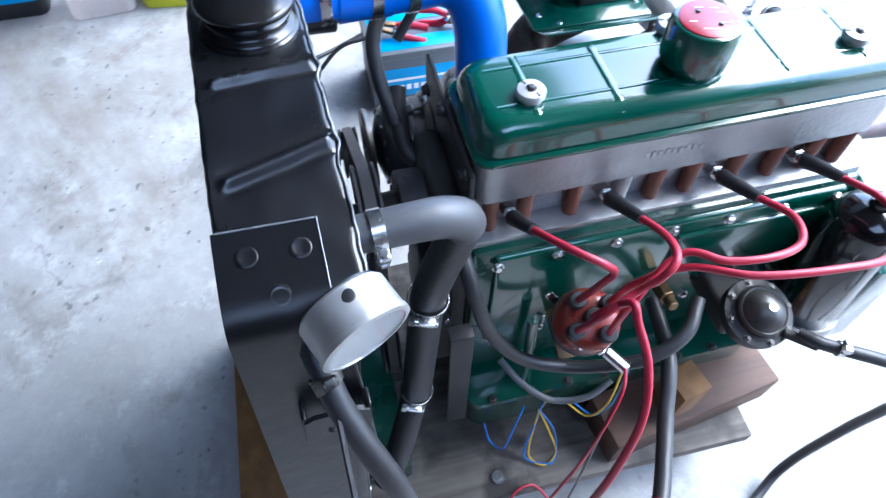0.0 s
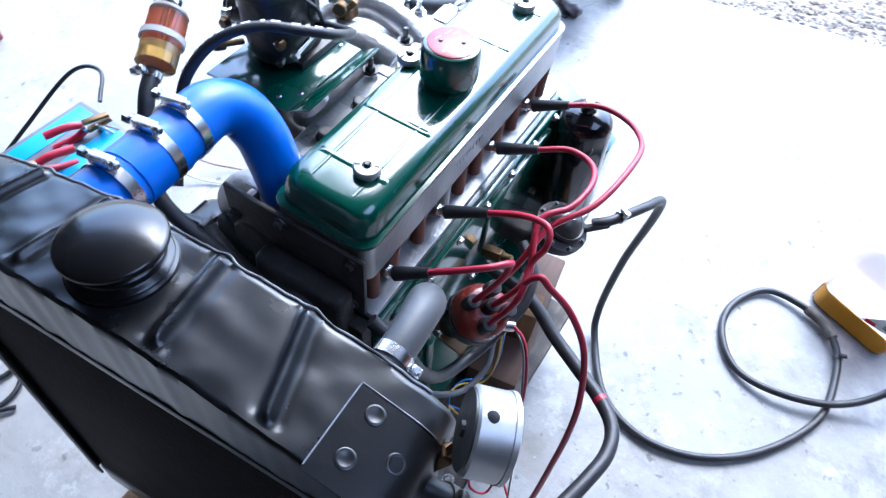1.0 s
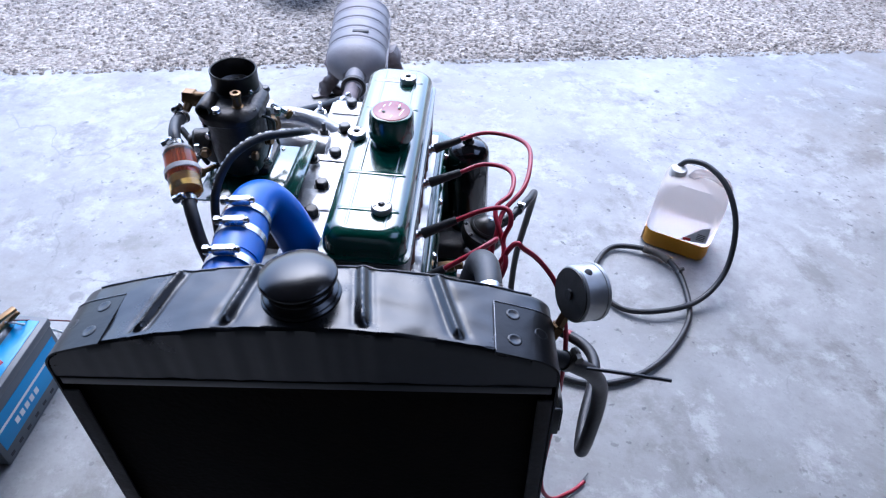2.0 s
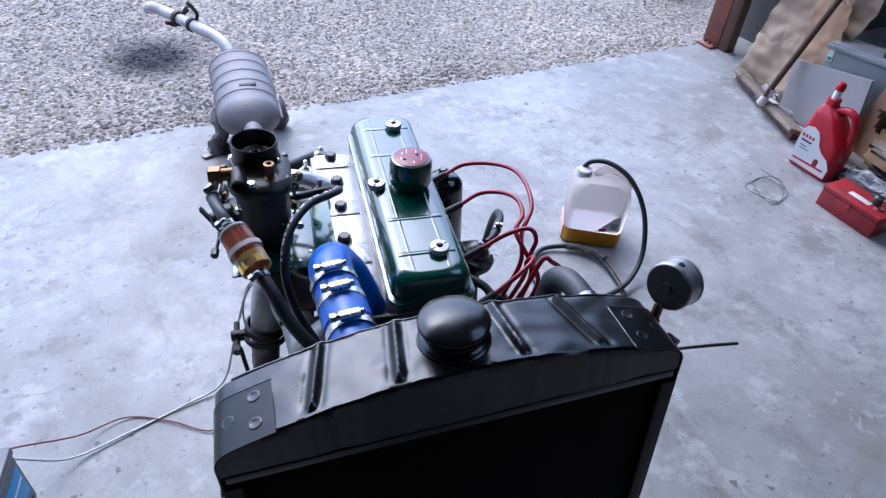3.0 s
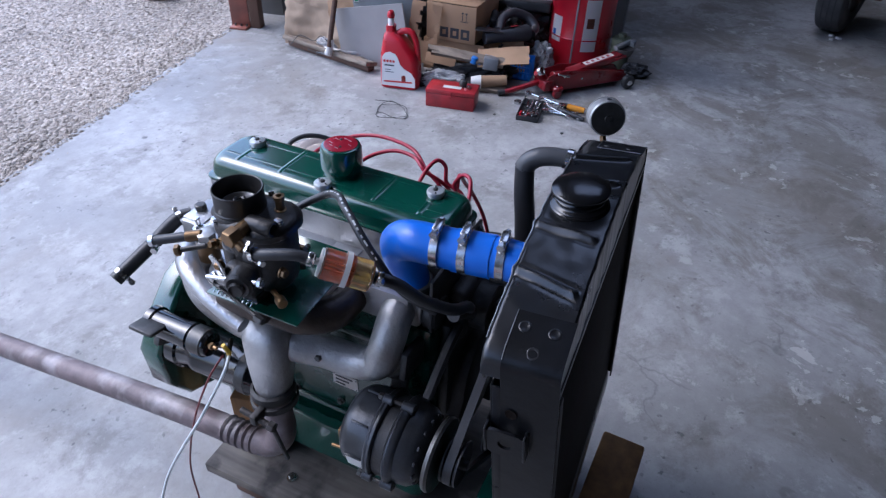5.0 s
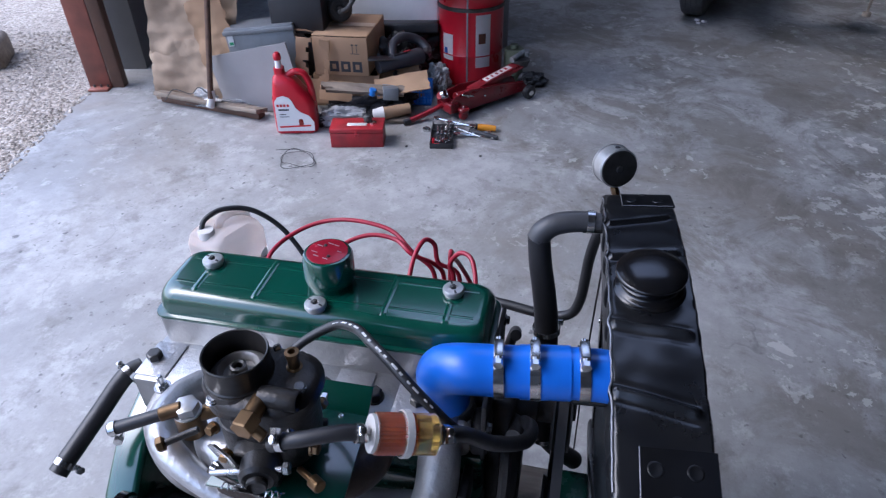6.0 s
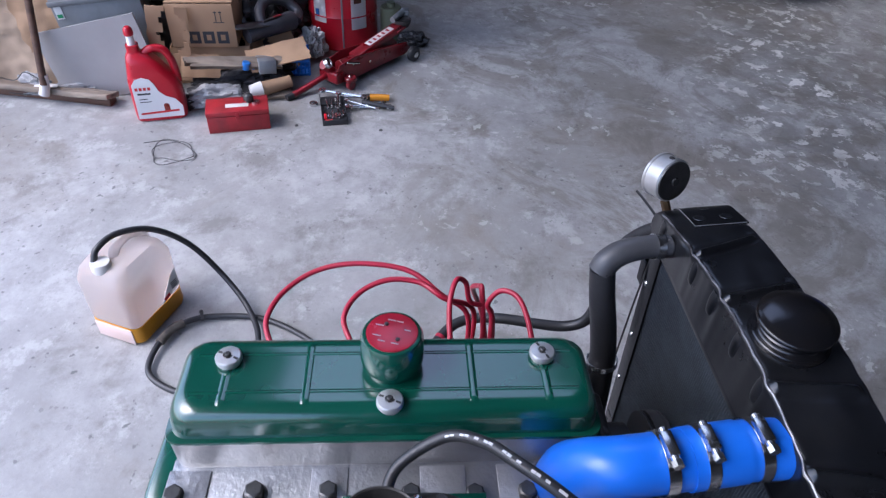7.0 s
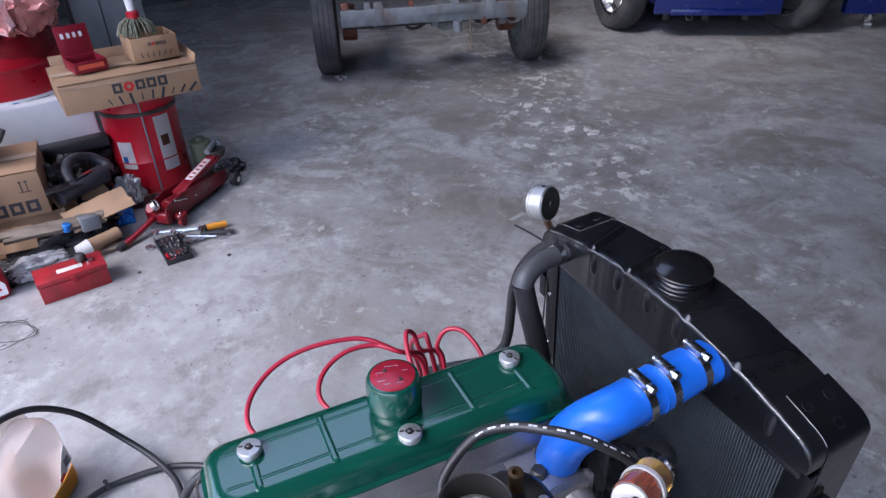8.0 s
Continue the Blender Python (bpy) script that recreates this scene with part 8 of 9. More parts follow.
# power saw on black scrap
crumpled("black_sack", (0.17, 0.16, 0.16), (2.6, 1.66, 0.0), 0, BLACK_M, "black plastic sack bulging in the clutter", "sack", 0.35, 2.2, 5.0)
sheet("cardboard_sheet", 0.22, 0.2, 0.005, pose(2.4, 1.58, 0.02, -30, -6, -70), CARD, "brown cardboard flap standing under a power tool", "cardboard", 0.02, 0.1, seed=31.0)
TOOLG = mat("dark_grey_tool_plastic", (0.05, 0.05, 0.058), 0.42, var=0.2, bump=0.15)
saw = thing("power_saw", (2.48, 1.56, 0.12), "dark grey electric hand tool lying on the clutter", "power tool")
part("body", tube([(2.35, 1.68, 0.195), (2.4, 1.63, 0.2), (2.46, 1.57, 0.2), (2.53, 1.52, 0.195)], [0.032, 0.04], 18, 6), TOOLG, saw)
part("handle", tube([(2.42, 1.63, 0.22), (2.48, 1.64, 0.26), (2.55, 1.61, 0.275), (2.6, 1.55, 0.25), (2.59, 1.5, 0.21), (2.54, 1.5, 0.19)], 0.022, 16), TOOLG, saw)
part("motor_vent", join(*[box(0.002, 0.022, 0.02, (2.405 + 0.012 * i, 1.605 - 0.012 * i, 0.232), 0, turn=(0, 0, 45)) for i in range(4)]), BLACK_M, saw)
part("badge", box(0.04, 0.012, 0.003, (2.46, 1.565, 0.2405), 0.001, turn=(0, 0, -40)), REDT, saw, "red maker's badge")
part("blade_shoe", box(0.15, 0.04, 0.004, (2.36, 1.66, 0.235), 0.001, turn=(12, 8, -50)), DSTEEL, saw)
crumpled("plastic_bag", (0.05, 0.06, 0.085), (2.57, 1.44, 0.02), 0, PLASTICW, "small clear plastic bag beside a red drum", "plastic bag", 0.35, 2.2, 7.0)

# red drum with cartons on it
dm = thing("red_drum", (2.82, 1.32, 0), "small red steel drum with white labels", "drum")
DM = Matrix.Translation((2.82, 1.32, 0))
part("shell", lathe([(0, 0.004), (0.158, 0.004), (0.163, 0.0), (0.166, 0.006), (0.164, 0.014), (0.164, 0.15), (0.167, 0.156), (0.164, 0.162), (0.164, 0.37), (0.168, 0.378), (0.164, 0.386), (0.164, 0.455), (0.167, 0.462), (0.165, 0.47), (0.158, 0.464), (0, 0.46)], 48, DM), REDP, dm)
part("band", lathe([(0.165, 0.372), (0.1695, 0.374), (0.1695, 0.39), (0.165, 0.392)], 48, DM), DSTEEL, dm, "dull steel clamping band")
part("seam", box(0.003, 0.008, 0.44, (2.82 - 0.1655, 1.31, 0.01), 0.001, base=True), YARD, dm)


def drum_label(cx, cy, r, z0, z1, a0, a1, material, parent, label=""):
    bm = bmesh.new()
    n = 10
    lo = [bm.verts.new((cx + r * math.cos(radians(a0 + (a1 - a0) * i / n)), cy + r * math.sin(radians(a0 + (a1 - a0) * i / n)), z0)) for i in range(n + 1)]
    hi = [bm.verts.new((v.co.x, v.co.y, z1)) for v in lo]
    for i in range(n):
        bm.faces.new((lo[i], lo[i + 1], hi[i + 1], hi[i]))
    bmesh.ops.solidify(bm, geom=bm.faces[:], thickness=0.0008)
    bmesh.ops.recalc_face_normals(bm, faces=bm.faces)
    return part("label", bm, material, parent, label)


drum_label(2.82, 1.32, 0.1652, 0.13, 0.26, 133, 157, WHITE, dm, "white hazard label")
drum_label(2.82, 1.32, 0.1662, 0.16, 0.19, 137, 145, WBLUE, dm)
drum_label(2.82, 1.32, 0.1652, 0.1, 0.36, 198, 225, WHITE, dm, "tall white label")
drum_label(2.82, 1.32, 0.1662, 0.22, 0.27, 203, 216, RUSTB, dm)
single("green_can", join(rod((2.79, 1.09, 0), (2.79, 1.09, 0.17), 0.05, 24, 0.004), rod((2.79, 1.09, 0.17), (2.79, 1.09, 0.19), 0.02, 16)), mat("dull_olive_can", (0.12, 0.13, 0.08), 0.5, var=0.2), "dull olive can beside the red drum", "can")
C3 = pose(2.7, 1.335, 0.474, 0, 0, -80.3)
fb_ = carton("cardboard_box", C3, 0.54, 0.34, 0.115, "wide flat brown cardboard box with dark print on a red drum")
brand_bars(fb_, C3, 0.34, -0.06, 0.072, 0.04, 5, 1)
part("flap", moved(box(0.5, 0.004, 0.05, (0.0, 0.172, 0.112), 0.001, base=True, turn=(-18, 0, 0)), C3), CARD, fb_)
part("flap", moved(box(0.004, 0.3, 0.045, (0.27, 0.0, 0.108), 0.001, base=True, turn=(0, 14, 0)), C3), CARD, fb_)
part("worn_edge", moved(box(0.53, 0.0008, 0.006, (0, -0.1733, 0.1), 0, turn=(0, 0.6, 0)), C3), CARD_L, fb_)
for i in range(9):
    part("tool_mark", moved(box(0.005 + 0.003 * (i % 3), 0.0008, 0.028 + 0.01 * ((i * 7) % 3), (-0.1 + 0.042 * i, -0.1732, 0.022), 0, turn=(0, -25 + 9 * i, 0)), C3), INK, fb_)
C4 = pose(2.75, 1.2, 0.602, 0, 0, -78)
f3 = carton("cardboard_box", C4, 0.19, 0.17, 0.1, "small open brown cardboard box holding a hand brush", False)
brand_bars(f3, C4, 0.17, -0.02, 0.07, 0.014, 5, 1)
for i in range(6):
    part("tool_mark", moved(box(0.004, 0.0008, 0.022, (-0.06 + 0.024 * i, -0.088, 0.028), 0, turn=(0, -20 + 12 * i, 0)), C4), INK, f3)
hb = thing("hand_brush", (2.73, 1.23, 0.66), "hand brush with grey bristles standing in a carton", "brush")
rng_b = random.Random(5)
bm = bmesh.new()
for i in range(170):
    a, q = rng_b.uniform(0, 2 * math.pi), rng_b.random() ** 0.5
    top = Vector((2.735 + 0.022 * q * math.cos(a), 1.235 + 0.03 * q * math.sin(a), 0.775))
    tip = Vector((2.73 + 0.066 * q * math.cos(a), 1.235 + 0.085 * q * math.sin(a), 0.698 + 0.02 * rng_b.random()))
    side = Vector((-math.sin(a), math.cos(a), 0)) * 0.0022
    mid_ = (top + tip) / 2 + Vector((0.008 * math.cos(a), 0.008 * math.sin(a), 0.01))
    out = Vector((math.cos(a), math.sin(a), 0.4)) * 0.0016
    ring = [[bm.verts.new(p + w) for w in (side, out, -side, -out)] for p in (top, mid_, tip)]
    for lo, hi in zip(ring, ring[1:]):
        for k in range(4):
            bm.faces.new((lo[k], lo[(k + 1) % 4], hi[(k + 1) % 4], hi[k]))
    bm.faces.new(ring[2])
part("bristles", bm, mat("grey_green_bristles", (0.2, 0.2, 0.14), 0.9, var=0.5, scale=60, bump=0.3, bscale=140), hb, "fan of grey-green bristles")
part("binding", rod((2.735, 1.235, 0.768), (2.735, 1.236, 0.8), 0.026, 20, 0.004), REDP, hb, "red binding")
part("grip", tube([(2.735, 1.236, 0.8), (2.74, 1.238, 0.85), (2.745, 1.24, 0.9)], [0.017, 0.02], 16, 4), WHITE, hb)
C5 = pose(2.685, 1.462, 0.602, 0, 0, -72)
REDC = mat("dark_red_printed_card", (0.2, 0.008, 0.02), 0.4, var=0.15, bump=0.05)
rb_ = carton("display_box", C5, 0.13, 0.14, 0.045, "dark red open display box with small parts inside", False, REDC)
part("back_board", moved(box(0.13, 0.004, 0.165, (0, 0.068, 0), 0.001, base=True, turn=(-6, 0, 0)), C5), REDC, rb_)
part("print_bar", moved(join(*[box(0.012, 0.0008, 0.02, (-0.04 + 0.024 * i, 0.0775, 0.125), 0, turn=(-6, 0, 0)) for i in range(4)]), C5), WHITE, rb_)
part("front_print", moved(box(0.1, 0.0008, 0.018, (0, -0.0732, 0.024), 0), C5), mat("orange_print", (0.7, 0.12, 0.06), 0.5, bump=0), rb_)
for i in range(4):
    single("small_part", rod((2.64 + 0.012 * i, 1.48 - 0.02 * i, 0.612), (2.68 + 0.012 * i, 1.47 - 0.02 * i, 0.62), 0.006, 10), DSTEEL if i % 2 else STEEL, "small dark metal part in a red box", "machine part", "parts in the red box")

# large drum and white tub behind
bdm = thing("oil_drum", (3.18, 1.86, 0), "large red steel oil drum with a white lower half", "drum")
OM = Matrix.Translation((3.18, 1.86, 0))
part("upper_shell", lathe([(0.286, 0.455), (0.286, 0.575), (0.296, 0.587), (0.286, 0.6), (0.286, 0.7), (0.291, 0.71), (0.286, 0.72), (0.278, 0.712), (0, 0.708)], 56, OM), REDP, bdm)
part("lower_shell", lathe([(0, 0.0), (0.286, 0.0), (0.29, 0.01), (0.286, 0.02), (0.286, 0.29), (0.296, 0.3), (0.286, 0.312), (0.286, 0.455)], 56, OM), WHITE, bdm, "white painted lower half")
for i in range(2):
    drum_label(3.18, 1.86, 0.2872, 0.435 - 0.02 * i, 0.441 - 0.02 * i, 200, 222, INK, bdm)
drum_label(3.18, 1.86, 0.2872, 0.405, 0.445, 190, 195, WBLUE, bdm)
# clear film drawn over the rim
bm = bmesh.new()
rows = []
for j in range(15):
    z = 0.735 - 0.0085 * j
    rows.append([])
    for i in range(73):
        a = radians(130 + 2.2 * i)
        r = 0.288 + (0.006 + 0.014 * j / 14) * abs(noise.noise(Vector((a * 9, z * 14, 3.0)))) - (0.03 if j == 0 else 0)
        low = 0.04 * noise.noise(Vector((a * 4, 0.5, 7.0))) * j / 14
        rows[-1].append(bm.verts.new((3.18 + r * math.cos(a), 1.86 + r * math.sin(a), z + low)))
for lo, hi in zip(rows, rows[1:]):
    for i in range(72):
        bm.faces.new((lo[i], lo[i + 1], hi[i + 1], hi[i]))
bmesh.ops.solidify(bm, geom=bm.faces[:], thickness=0.0006)
pf_ = single("plastic_film", bm, glassy("clear_wrapping_film", (1.0, 0.98, 0.98), 0.06, 1.0, 1.12), "clear crinkled film wrapped over the rim of the drum", "plastic film")
pf_.visible_shadow = False
bm = bmesh.new()
bmesh.ops.create_icosphere(bm, subdivisions=5, radius=1)
for v in bm.verts:
    v.co = Vector((v.co.x * 0.24, v.co.y * 0.22, max(v.co.z, -0.35) * 0.19)) + 0.07 * noise.noise_vector(v.co * 2.3) + 0.034 * noise.noise_vector(v.co * 6) + 0.018 * noise.noise_vector(v.co * 15)
# whitish patches in the pink paint the glints on the creases
single("plastic_wrap", moved(bm, pose(3.12, 1.76, 0.8)), mat("pink_film_with_glints", (0.85, 0.36, 0.32), 0.2, var=0.4, scale=9, bump=0.8, bscale=22, dark=(0.8, 0.72, 0.7), dscale=9, damount=0.8), "crumpled pink plastic film on the drum", "plastic film")
gc_ = thing("grey_cabinet", (3.4, 1.36, 0), "dull grey steel cabinet standing behind the red drum", "cabinet")
part("body", box(0.3, 0.32, 0.98, (3.4, 1.36, 0), 0.008, 2, base=True, turn=(0, 0, 8)), YARD, gc_)
for y in (1.27, 1.39):
    part("door_seam", moved(box(0.004, 0.006, 0.94, (-0.151, y - 1.36, 0.02), 0, base=True), pose(3.4, 1.36, 0, 0, 0, 8)), INK, gc_)
wt = thing("white_tub", (2.84, 1.72, 0), "white plastic sheet box standing behind the clutter", "tub")
part("body", box(0.16, 0.5, 0.44, (2.9, 1.76, 0), 0.012, 3, base=True, turn=(0, 4, 12)), WHITE, wt)
crumpled("black_sack", (0.12, 0.22, 0.17), (2.74, 1.66, 0.0), 10, BLACK_M, "black plastic sack in front of a white tub", "sack", 0.35, 2.2, 17.0)
single("dark_tray", box(0.1, 0.34, 0.05, (2.72, 1.64, 0.245), 0.01, 3, base=True, turn=(0, 6, 10)), BLACK_M, "black plastic tray on the clutter", "tray")

# ---- far side: dusty chassis and a blue car ----
AXL, AXR = Vector((4.13, 0.05, 0.34)), Vector((3.73, -1.31, 0.34))
ax = (AXR - AXL).normalized()
fw = Vector((ax.y, -ax.x, 0))       # towards the engine
if fw.x > 0:
    fw = -fw


def wheel(c, parent, r=0.335, w=0.16, steer=0.0, rim=CHAS):
    d = (Matrix.Rotation(radians(steer), 3, "Z") @ ax)
    m = axis(Vector(c) - d * w / 2, Vector(c) + d)
    ty = part("tyre", lathe([(r * 0.62, 0.01), (r * 0.72, 0.0), (r * 0.88, 0.0), (r * 0.97, 0.014), (r, 0.035), (r, w - 0.035), (r * 0.97, w - 0.014), (r * 0.88, w), (r * 0.72, w), (r * 0.62, w - 0.01)], 48, m), TYRE, parent, "dusty black tyre")
    part("rim", lathe([(r * 0.63, 0.0), (r * 0.63, 0.02), (r * 0.56, 0.03), (r * 0.5, w * 0.45), (r * 0.25, w * 0.4), (r * 0.2, w * 0.6), (0, w * 0.6)], 36, m), rim, ty)
    part("rim", lathe([(r * 0.63, w), (r * 0.63, w - 0.02), (r * 0.56, w - 0.03), (r * 0.5, w * 0.6), (r * 0.25, w * 0.75), (r * 0.2, w * 0.95), (0, w * 0.95)], 36, m), rim, ty)
    for s in (0.3, 0.5, 0.7):
        part("tread_groove", lathe([(r - 0.002, w * s - 0.004), (r + 0.0015, w * s - 0.003), (r + 0.0015, w * s + 0.003), (r - 0.002, w * s + 0.004)], 48, m), BLACK_M, ty)
    return ty


ch = thing("vehicle_chassis", (3.93, -0.63, 0), "bare dusty grey off-road vehicle chassis on its wheels", "vehicle")
wheel(AXL, ch)
wheel(AXR, ch)
mid = (AXL + AXR) / 2


def cpt(a, f, z):
    """a along the axle from its middle, f forwards."""
    return mid + ax * a + fw * f + Vector((0, 0, z - mid.z))


part("axle", join(rod(cpt(-0.6, 0, 0.34), cpt(0.6, 0, 0.34), 0.035, 16), rod(cpt(0.12, 0.02, 0.34), cpt(0.12, -0.2, 0.34), 0.09, 24, 0.02)), CHAS, ch)
CRT = Matrix((ax, fw, Vector((0, 0, 1)))).transposed().to_4x4()
part("bumper", moved(join(box(1.2, 0.05, 0.1, (0, 0, 0), 0.01), box(0.3, 0.03, 0.05, (0.1, 0.03, 0.03), 0.004)), Matrix.Translation(cpt(0, 0.42, 0.45)) @ CRT), CHAS, ch, "dented grey front cross member")
for s in (-1, 1):
    part("chassis_rail", moved(box(0.06, 1.6, 0.1, (0, 0, 0), 0.006), Matrix.Translation(cpt(0.36 * s, -0.35, 0.47)) @ CRT), CHAS, ch)
    part("leaf_spring", tube([cpt(0.4 * s, 0.38, 0.42), cpt(0.4 * s, 0.15, 0.37), cpt(0.4 * s, -0.15, 0.37), cpt(0.4 * s, -0.45, 0.42)], 0.022, 8), IRON, ch)
    part("front_wing", moved(box(0.24, 0.7, 0.03, (0, 0, 0), 0.01), Matrix.Translation(cpt(0.62 * s, 0, 0.78)) @ CRT), CHAS, ch)
part("tie_rod", rod(cpt(-0.58, 0.12, 0.33), cpt(0.58, 0.12, 0.34), 0.014, 12), IRON, ch)
part("radiator_grille", moved(box(0.9, 0.04, 0.5, (0, 0, 0), 0.01), Matrix.Translation(cpt(0, 0.3, 0.78)) @ CRT), CHAS, ch)
part("hanging_strap", join(rod(cpt(0.22, 0.44, 0.42), cpt(0.22, 0.44, 0.24), 0.008, 8), rod(cpt(0.22, 0.44, 0.245), cpt(0.22, 0.44, 0.225), 0.022, 12)), WOOD_D, ch)
part("steering_arm", tube([cpt(-0.5, 0.1, 0.33), cpt(-0.3, 0.2, 0.4), cpt(0.0, 0.25, 0.42), cpt(0.2, 0.2, 0.36)], 0.016, 10), IRON, ch)

rng_c = random.Random(8)
for i in range(9):
    a = -0.55 + 0.14 * i + rng_c.uniform(-0.03, 0.03)
    part("bracket", moved(join(box(0.03 + 0.02 * rng_c.random(), 0.05, 0.07 + 0.06 * rng_c.random(), (0, 0, 0), 0.006, turn=(rng_c.uniform(-15, 15), rng_c.uniform(-12, 12), 0)), rod((0, 0.03, 0), (0, 0.045, 0), 0.009, 6)), Matrix.Translation(cpt(a, 0.36 + 0.06 * rng_c.random(), 0.4 + 0.1 * rng_c.random())) @ CRT), CHAS if i % 3 else RUSTB, ch)
for i in range(5):
    a = -0.45 + 0.22 * i
    part("pipe", tube([cpt(a, 0.3, 0.46), cpt(a + 0.06, 0.36, 0.38 - 0.02 * (i % 3)), cpt(a + 0.16, 0.3, 0.36), cpt(a + 0.25, 0.2, 0.42)], 0.008 + 0.003 * (i % 2), 10), IRON if i % 2 else CHAS, ch)
part("drop_arm", rod(cpt(0.14, 0.42, 0.4), cpt(0.14, 0.42, 0.33), 0.03, 18, 0.004), CHAS, ch)
for s in (-1, 1):
    part("brake_drum", rod(cpt(0.5 * s, 0, 0.34), cpt(0.6 * s, 0, 0.34), 0.12, 28, 0.008), RUSTB, ch, "rusty brake drum")
single("broken_glass", join(*[box(0.03, 0.02, 0.012, (3.66 + 0.05 * i, -1.4 - 0.03 * (i % 2), 0), 0.004, base=True, turn=(10 * i, 5, 30 * i)) for i in range(4)]), OFFW, "pale rubble lying behind a tyre", "rubble")
single("broken_glass", join(*[box(0.03, 0.025, 0.014, (3.92 + 0.03 * i, 0.05 - 0.04 * (i % 2), 0), 0.004, base=True, turn=(10 * i, 5, 30 * i)) for i in range(3)]), OFFW, "pale rubble lying beside a tyre", "rubble")

W1 = Vector((4.14, -2.45, 0.31))
cd = Vector((-0.55, -0.84, 0)).normalized()      # along its front
cf = Vector((-0.84, 0.55, 0)).normalized()       # ahead
car = thing("blue_car", W1, "dark blue parked car with black tyres and chromed rims", "car")
CAR = Matrix((cd, cf, Vector((0, 0, 1)))).transposed().to_4x4()
CARM = Matrix.Translation((W1.x, W1.y, 0)) @ CAR
part("body", moved(loft([([(x + 0.68, y - 1.6) for x, y in rounded(1.1, 3.6, 0.2, 6)], 0.24), ([(x + 0.68, y - 1.6) for x, y in rounded(1.2, 3.8, 0.2, 6)], 0.34), ([(x + 0.68, y - 1.6) for x, y in rounded(1.62, 3.9, 0.25, 6)], 0.62), ([(x + 0.68, y - 1.6) for x, y in rounded(1.5, 3.7, 0.25, 6)], 0.85)]), CARM), BLUECAR, car)
part("front_valance", moved(join(box(0.95, 0.04, 0.24, (0.72, 0.3, 0.3), 0.012, 3), box(0.7, 0.03, 0.05, (0.72, 0.33, 0.2), 0.01)), CARM), BLUECAR, car)
for i in range(3):
    part("bracket", moved(box(0.05, 0.06, 0.09, (0.35 + 0.3 * i, 0.26, 0.17), 0.01), CARM), IRON, car)
part("towing_eye", moved(tube([(0.5, 0.3, 0.2), (0.5, 0.33, 0.15), (0.54, 0.33, 0.15), (0.54, 0.3, 0.2)], 0.008, 8), CARM), IRON, car)
for x, y in ((0, 0), (1.36, 0), (0, -2.4), (1.36, -2.4)):
    s = -1 if x == 0 else 1
    m = CARM @ Matrix.Translation((x, y, 0.31)) @ Matrix.Rotation(radians(-26 if y == 0 else 0), 4, "Z") @ axis((-0.09 * s, 0, 0), (s, 0, 0))
    t_ = part("tyre", lathe([(0.19, 0.01), (0.24, 0.0), (0.28, 0.0), (0.3, 0.02), (0.31, 0.045), (0.31, 0.135), (0.3, 0.16), (0.28, 0.18), (0.24, 0.18), (0.19, 0.17)], 44, m), TYRE, car, "black tyre")
    part("rim", lathe([(0.19, 0.172), (0.17, 0.165), (0.15, 0.12), (0.07, 0.14), (0.05, 0.165), (0, 0.165)], 36, m), STEEL, t_, "chromed wheel rim")
    part("rim", lathe([(0.19, 0.008), (0.17, 0.015), (0.15, 0.05), (0.07, 0.04), (0, 0.03)], 36, m), STEEL, t_)
cs = thing("caster_stand", (3.07, -4.1, 0), "blue trolley leg on a steel caster wheel", "trolley")
part("caster", join(rod((3.05, -4.12, 0.04), (3.09, -4.08, 0.04), 0.04, 20), box(0.06, 0.06, 0.05, (3.07, -4.1, 0.07), 0.006, base=True)), STEEL, cs)
part("leg", box(0.09, 0.4, 0.6, (3.1, -4.12, 0.118), 0.01, base=True, turn=(0, 0, -30)), BLUECAR, cs)

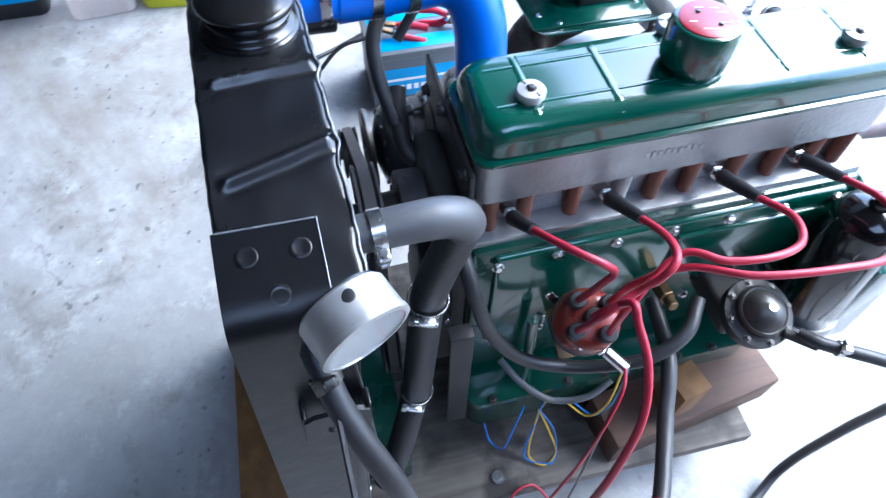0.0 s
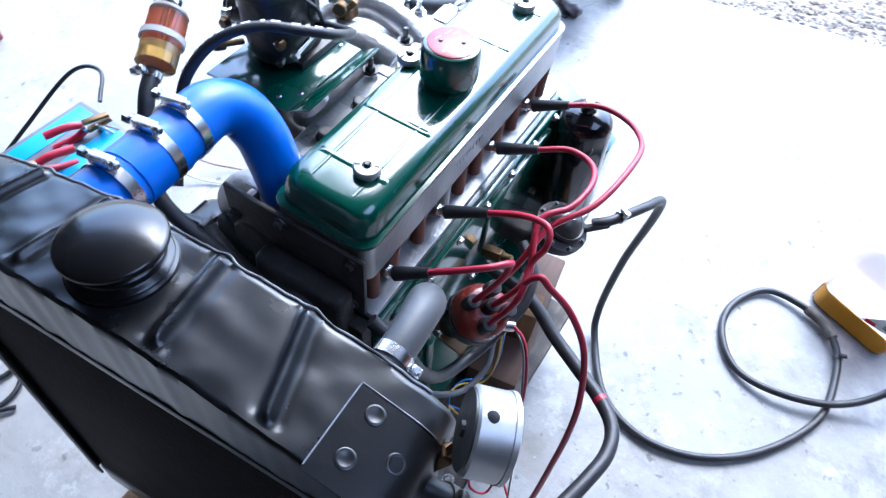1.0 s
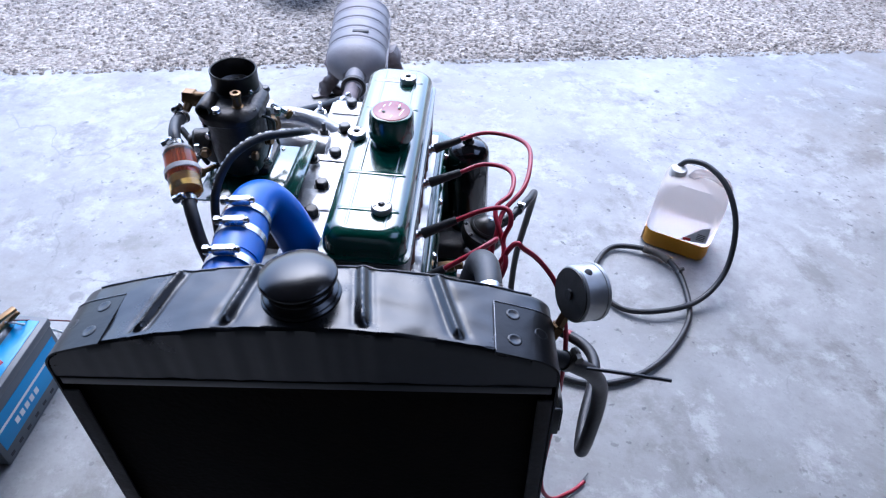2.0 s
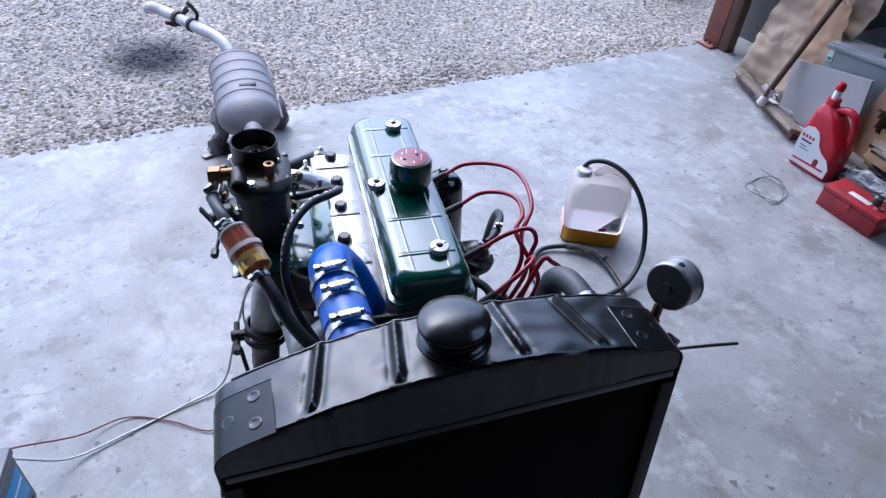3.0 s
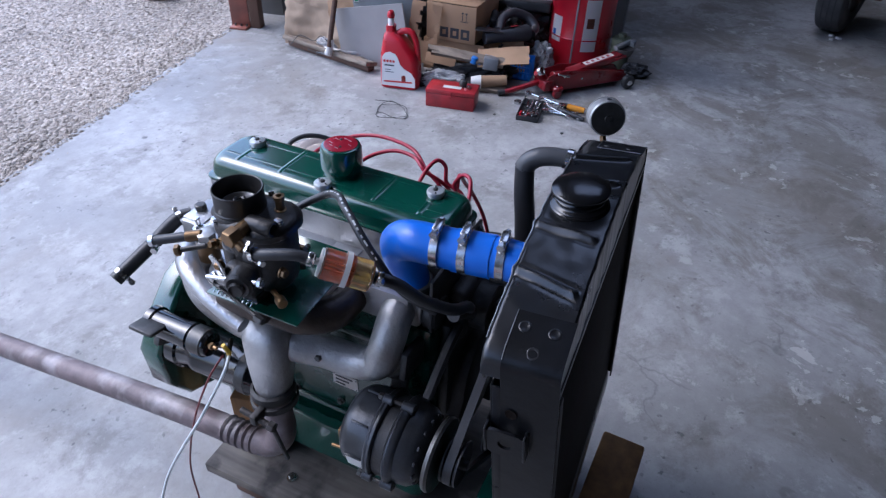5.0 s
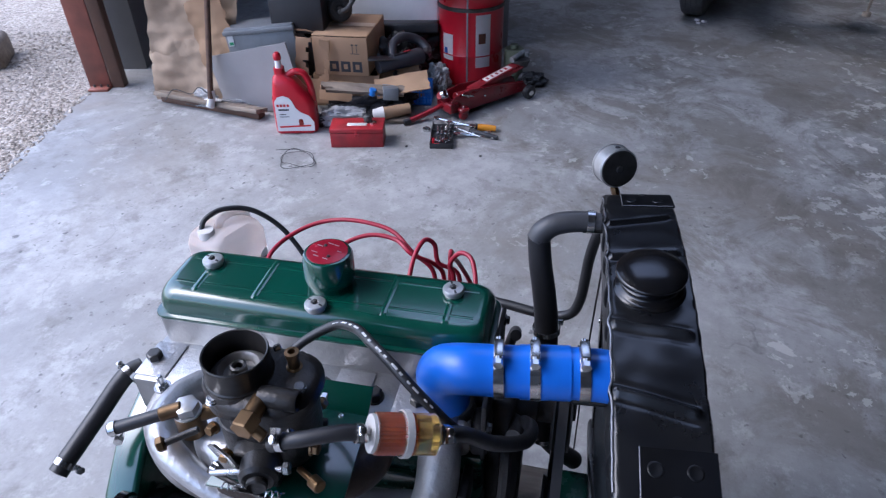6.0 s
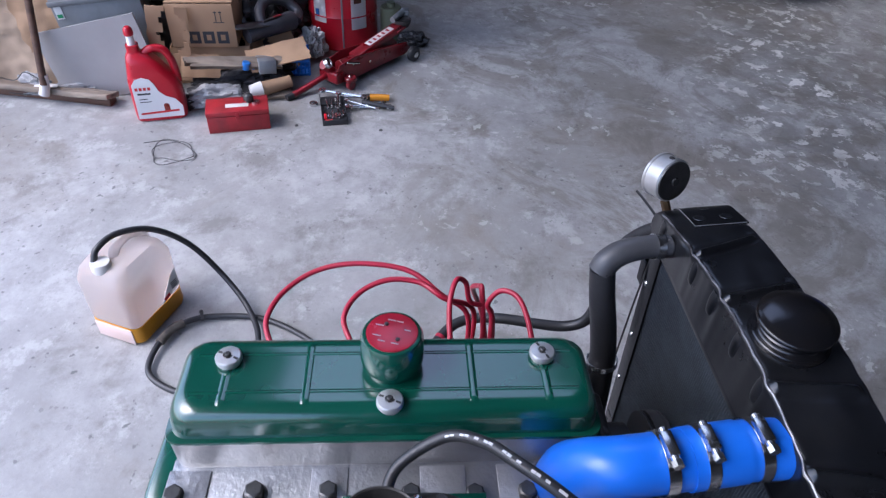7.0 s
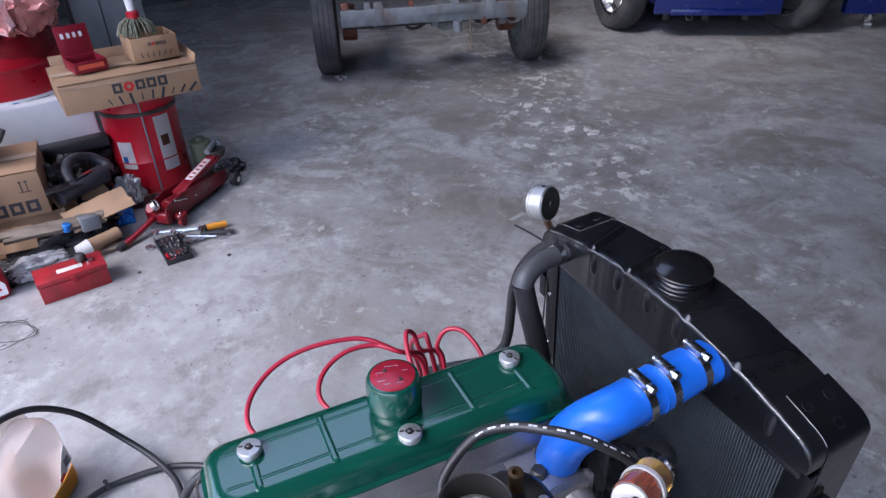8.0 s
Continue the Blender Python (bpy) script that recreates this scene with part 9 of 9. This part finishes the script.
# ---- bottles on the west side ----
def bottle(at, w, d, h, fluid, yaw, label):
    m = pose(*at, 0, 0, yaw)
    b = thing("plastic_bottle", at, label, "canister", "bottles by the west side")
    lv = fluid * h
    if fluid:
        part("filled_base", moved(raised([(w * 0.94, d * 0.94, 0.02, 0), (w, d, 0.025, 0.01), (w, d, 0.025, lv)], 0, 0), m), YFLUID, b, "yellow fluid showing through the plastic")
    part("body", moved(raised([(w * (1 if fluid else 0.94), d, 0.025, lv + 0.001), (w, d, 0.025, lv + 0.012), (w, d, 0.025, h * 0.75), (w * 0.8, d * 0.8, 0.025, h * 0.88), (0.05, 0.05, 0.02, h * 0.95), (0.045, 0.045, 0.02, h)], 0, 0), m), HDPE, b)
    part("cap", moved(lathe([(0, h), (0.025, h), (0.025, h + 0.02), (0, h + 0.021)], 18), m), REDP if fluid else YELLOW, b)


bottle((-1.24, 0.15, 0), 0.13, 0.17, 0.27, 0.0, 5, "white plastic bottle standing on the floor")
bottle((-1.24, 0.345, 0), 0.13, 0.16, 0.27, 0.16, -8, "white plastic bottle with yellow fluid standing on the floor")
bottle((-1.29, 0.54, 0), 0.12, 0.13, 0.25, 0.12, 12, "white plastic bottle with yellow fluid standing on the floor")
bk = thing("black_canister", (-1.3, -0.1, 0), "black canister with a teal band on the floor", "canister")
part("body", raised([(0.15, 0.2, 0.03, 0), (0.16, 0.21, 0.03, 0.012), (0.16, 0.21, 0.03, 0.2), (0.1, 0.12, 0.03, 0.26)], -1.3, -0.1), BLACK_M, bk)
part("band", raised([(0.1625, 0.2125, 0.03, 0.05), (0.1625, 0.2125, 0.03, 0.11)], -1.3, -0.1), LBLUE, bk)
rl = thing("red_toolbox", (-1.42, 0.97, 0), "long red steel tool chest on the floor", "tool box")
part("body", box(0.14, 0.52, 0.1, (-1.43, 0.98, 0), 0.006, base=True, turn=(0, 0, -4)), REDT, rl)
part("lid", box(0.145, 0.525, 0.03, (-1.43, 0.98, 0.101), 0.008, base=True, turn=(0, 0, -4)), REDT, rl)
line("red_wire", [(-1.2 + 0.05 * math.cos(a * 0.6), 0.8 + 0.06 * math.sin(a * 0.6), 0.004) for a in range(12)], 0.003, REDW, "loop of thin red wire on the floor", "wire", 8)
wb = thing("white_bucket", (-1.82, 3.46, -0.03), "white plastic bucket beside a dark block on the gravel", "bucket")
part("body", lathe([(0, 0), (0.1, 0), (0.105, 0.01), (0.125, 0.24), (0.13, 0.245), (0.13, 0.26), (0.122, 0.26), (0.12, 0.02), (0, 0.015)], 32, Matrix.Translation((-1.82, 3.47, -0.03))), WHITE, wb)
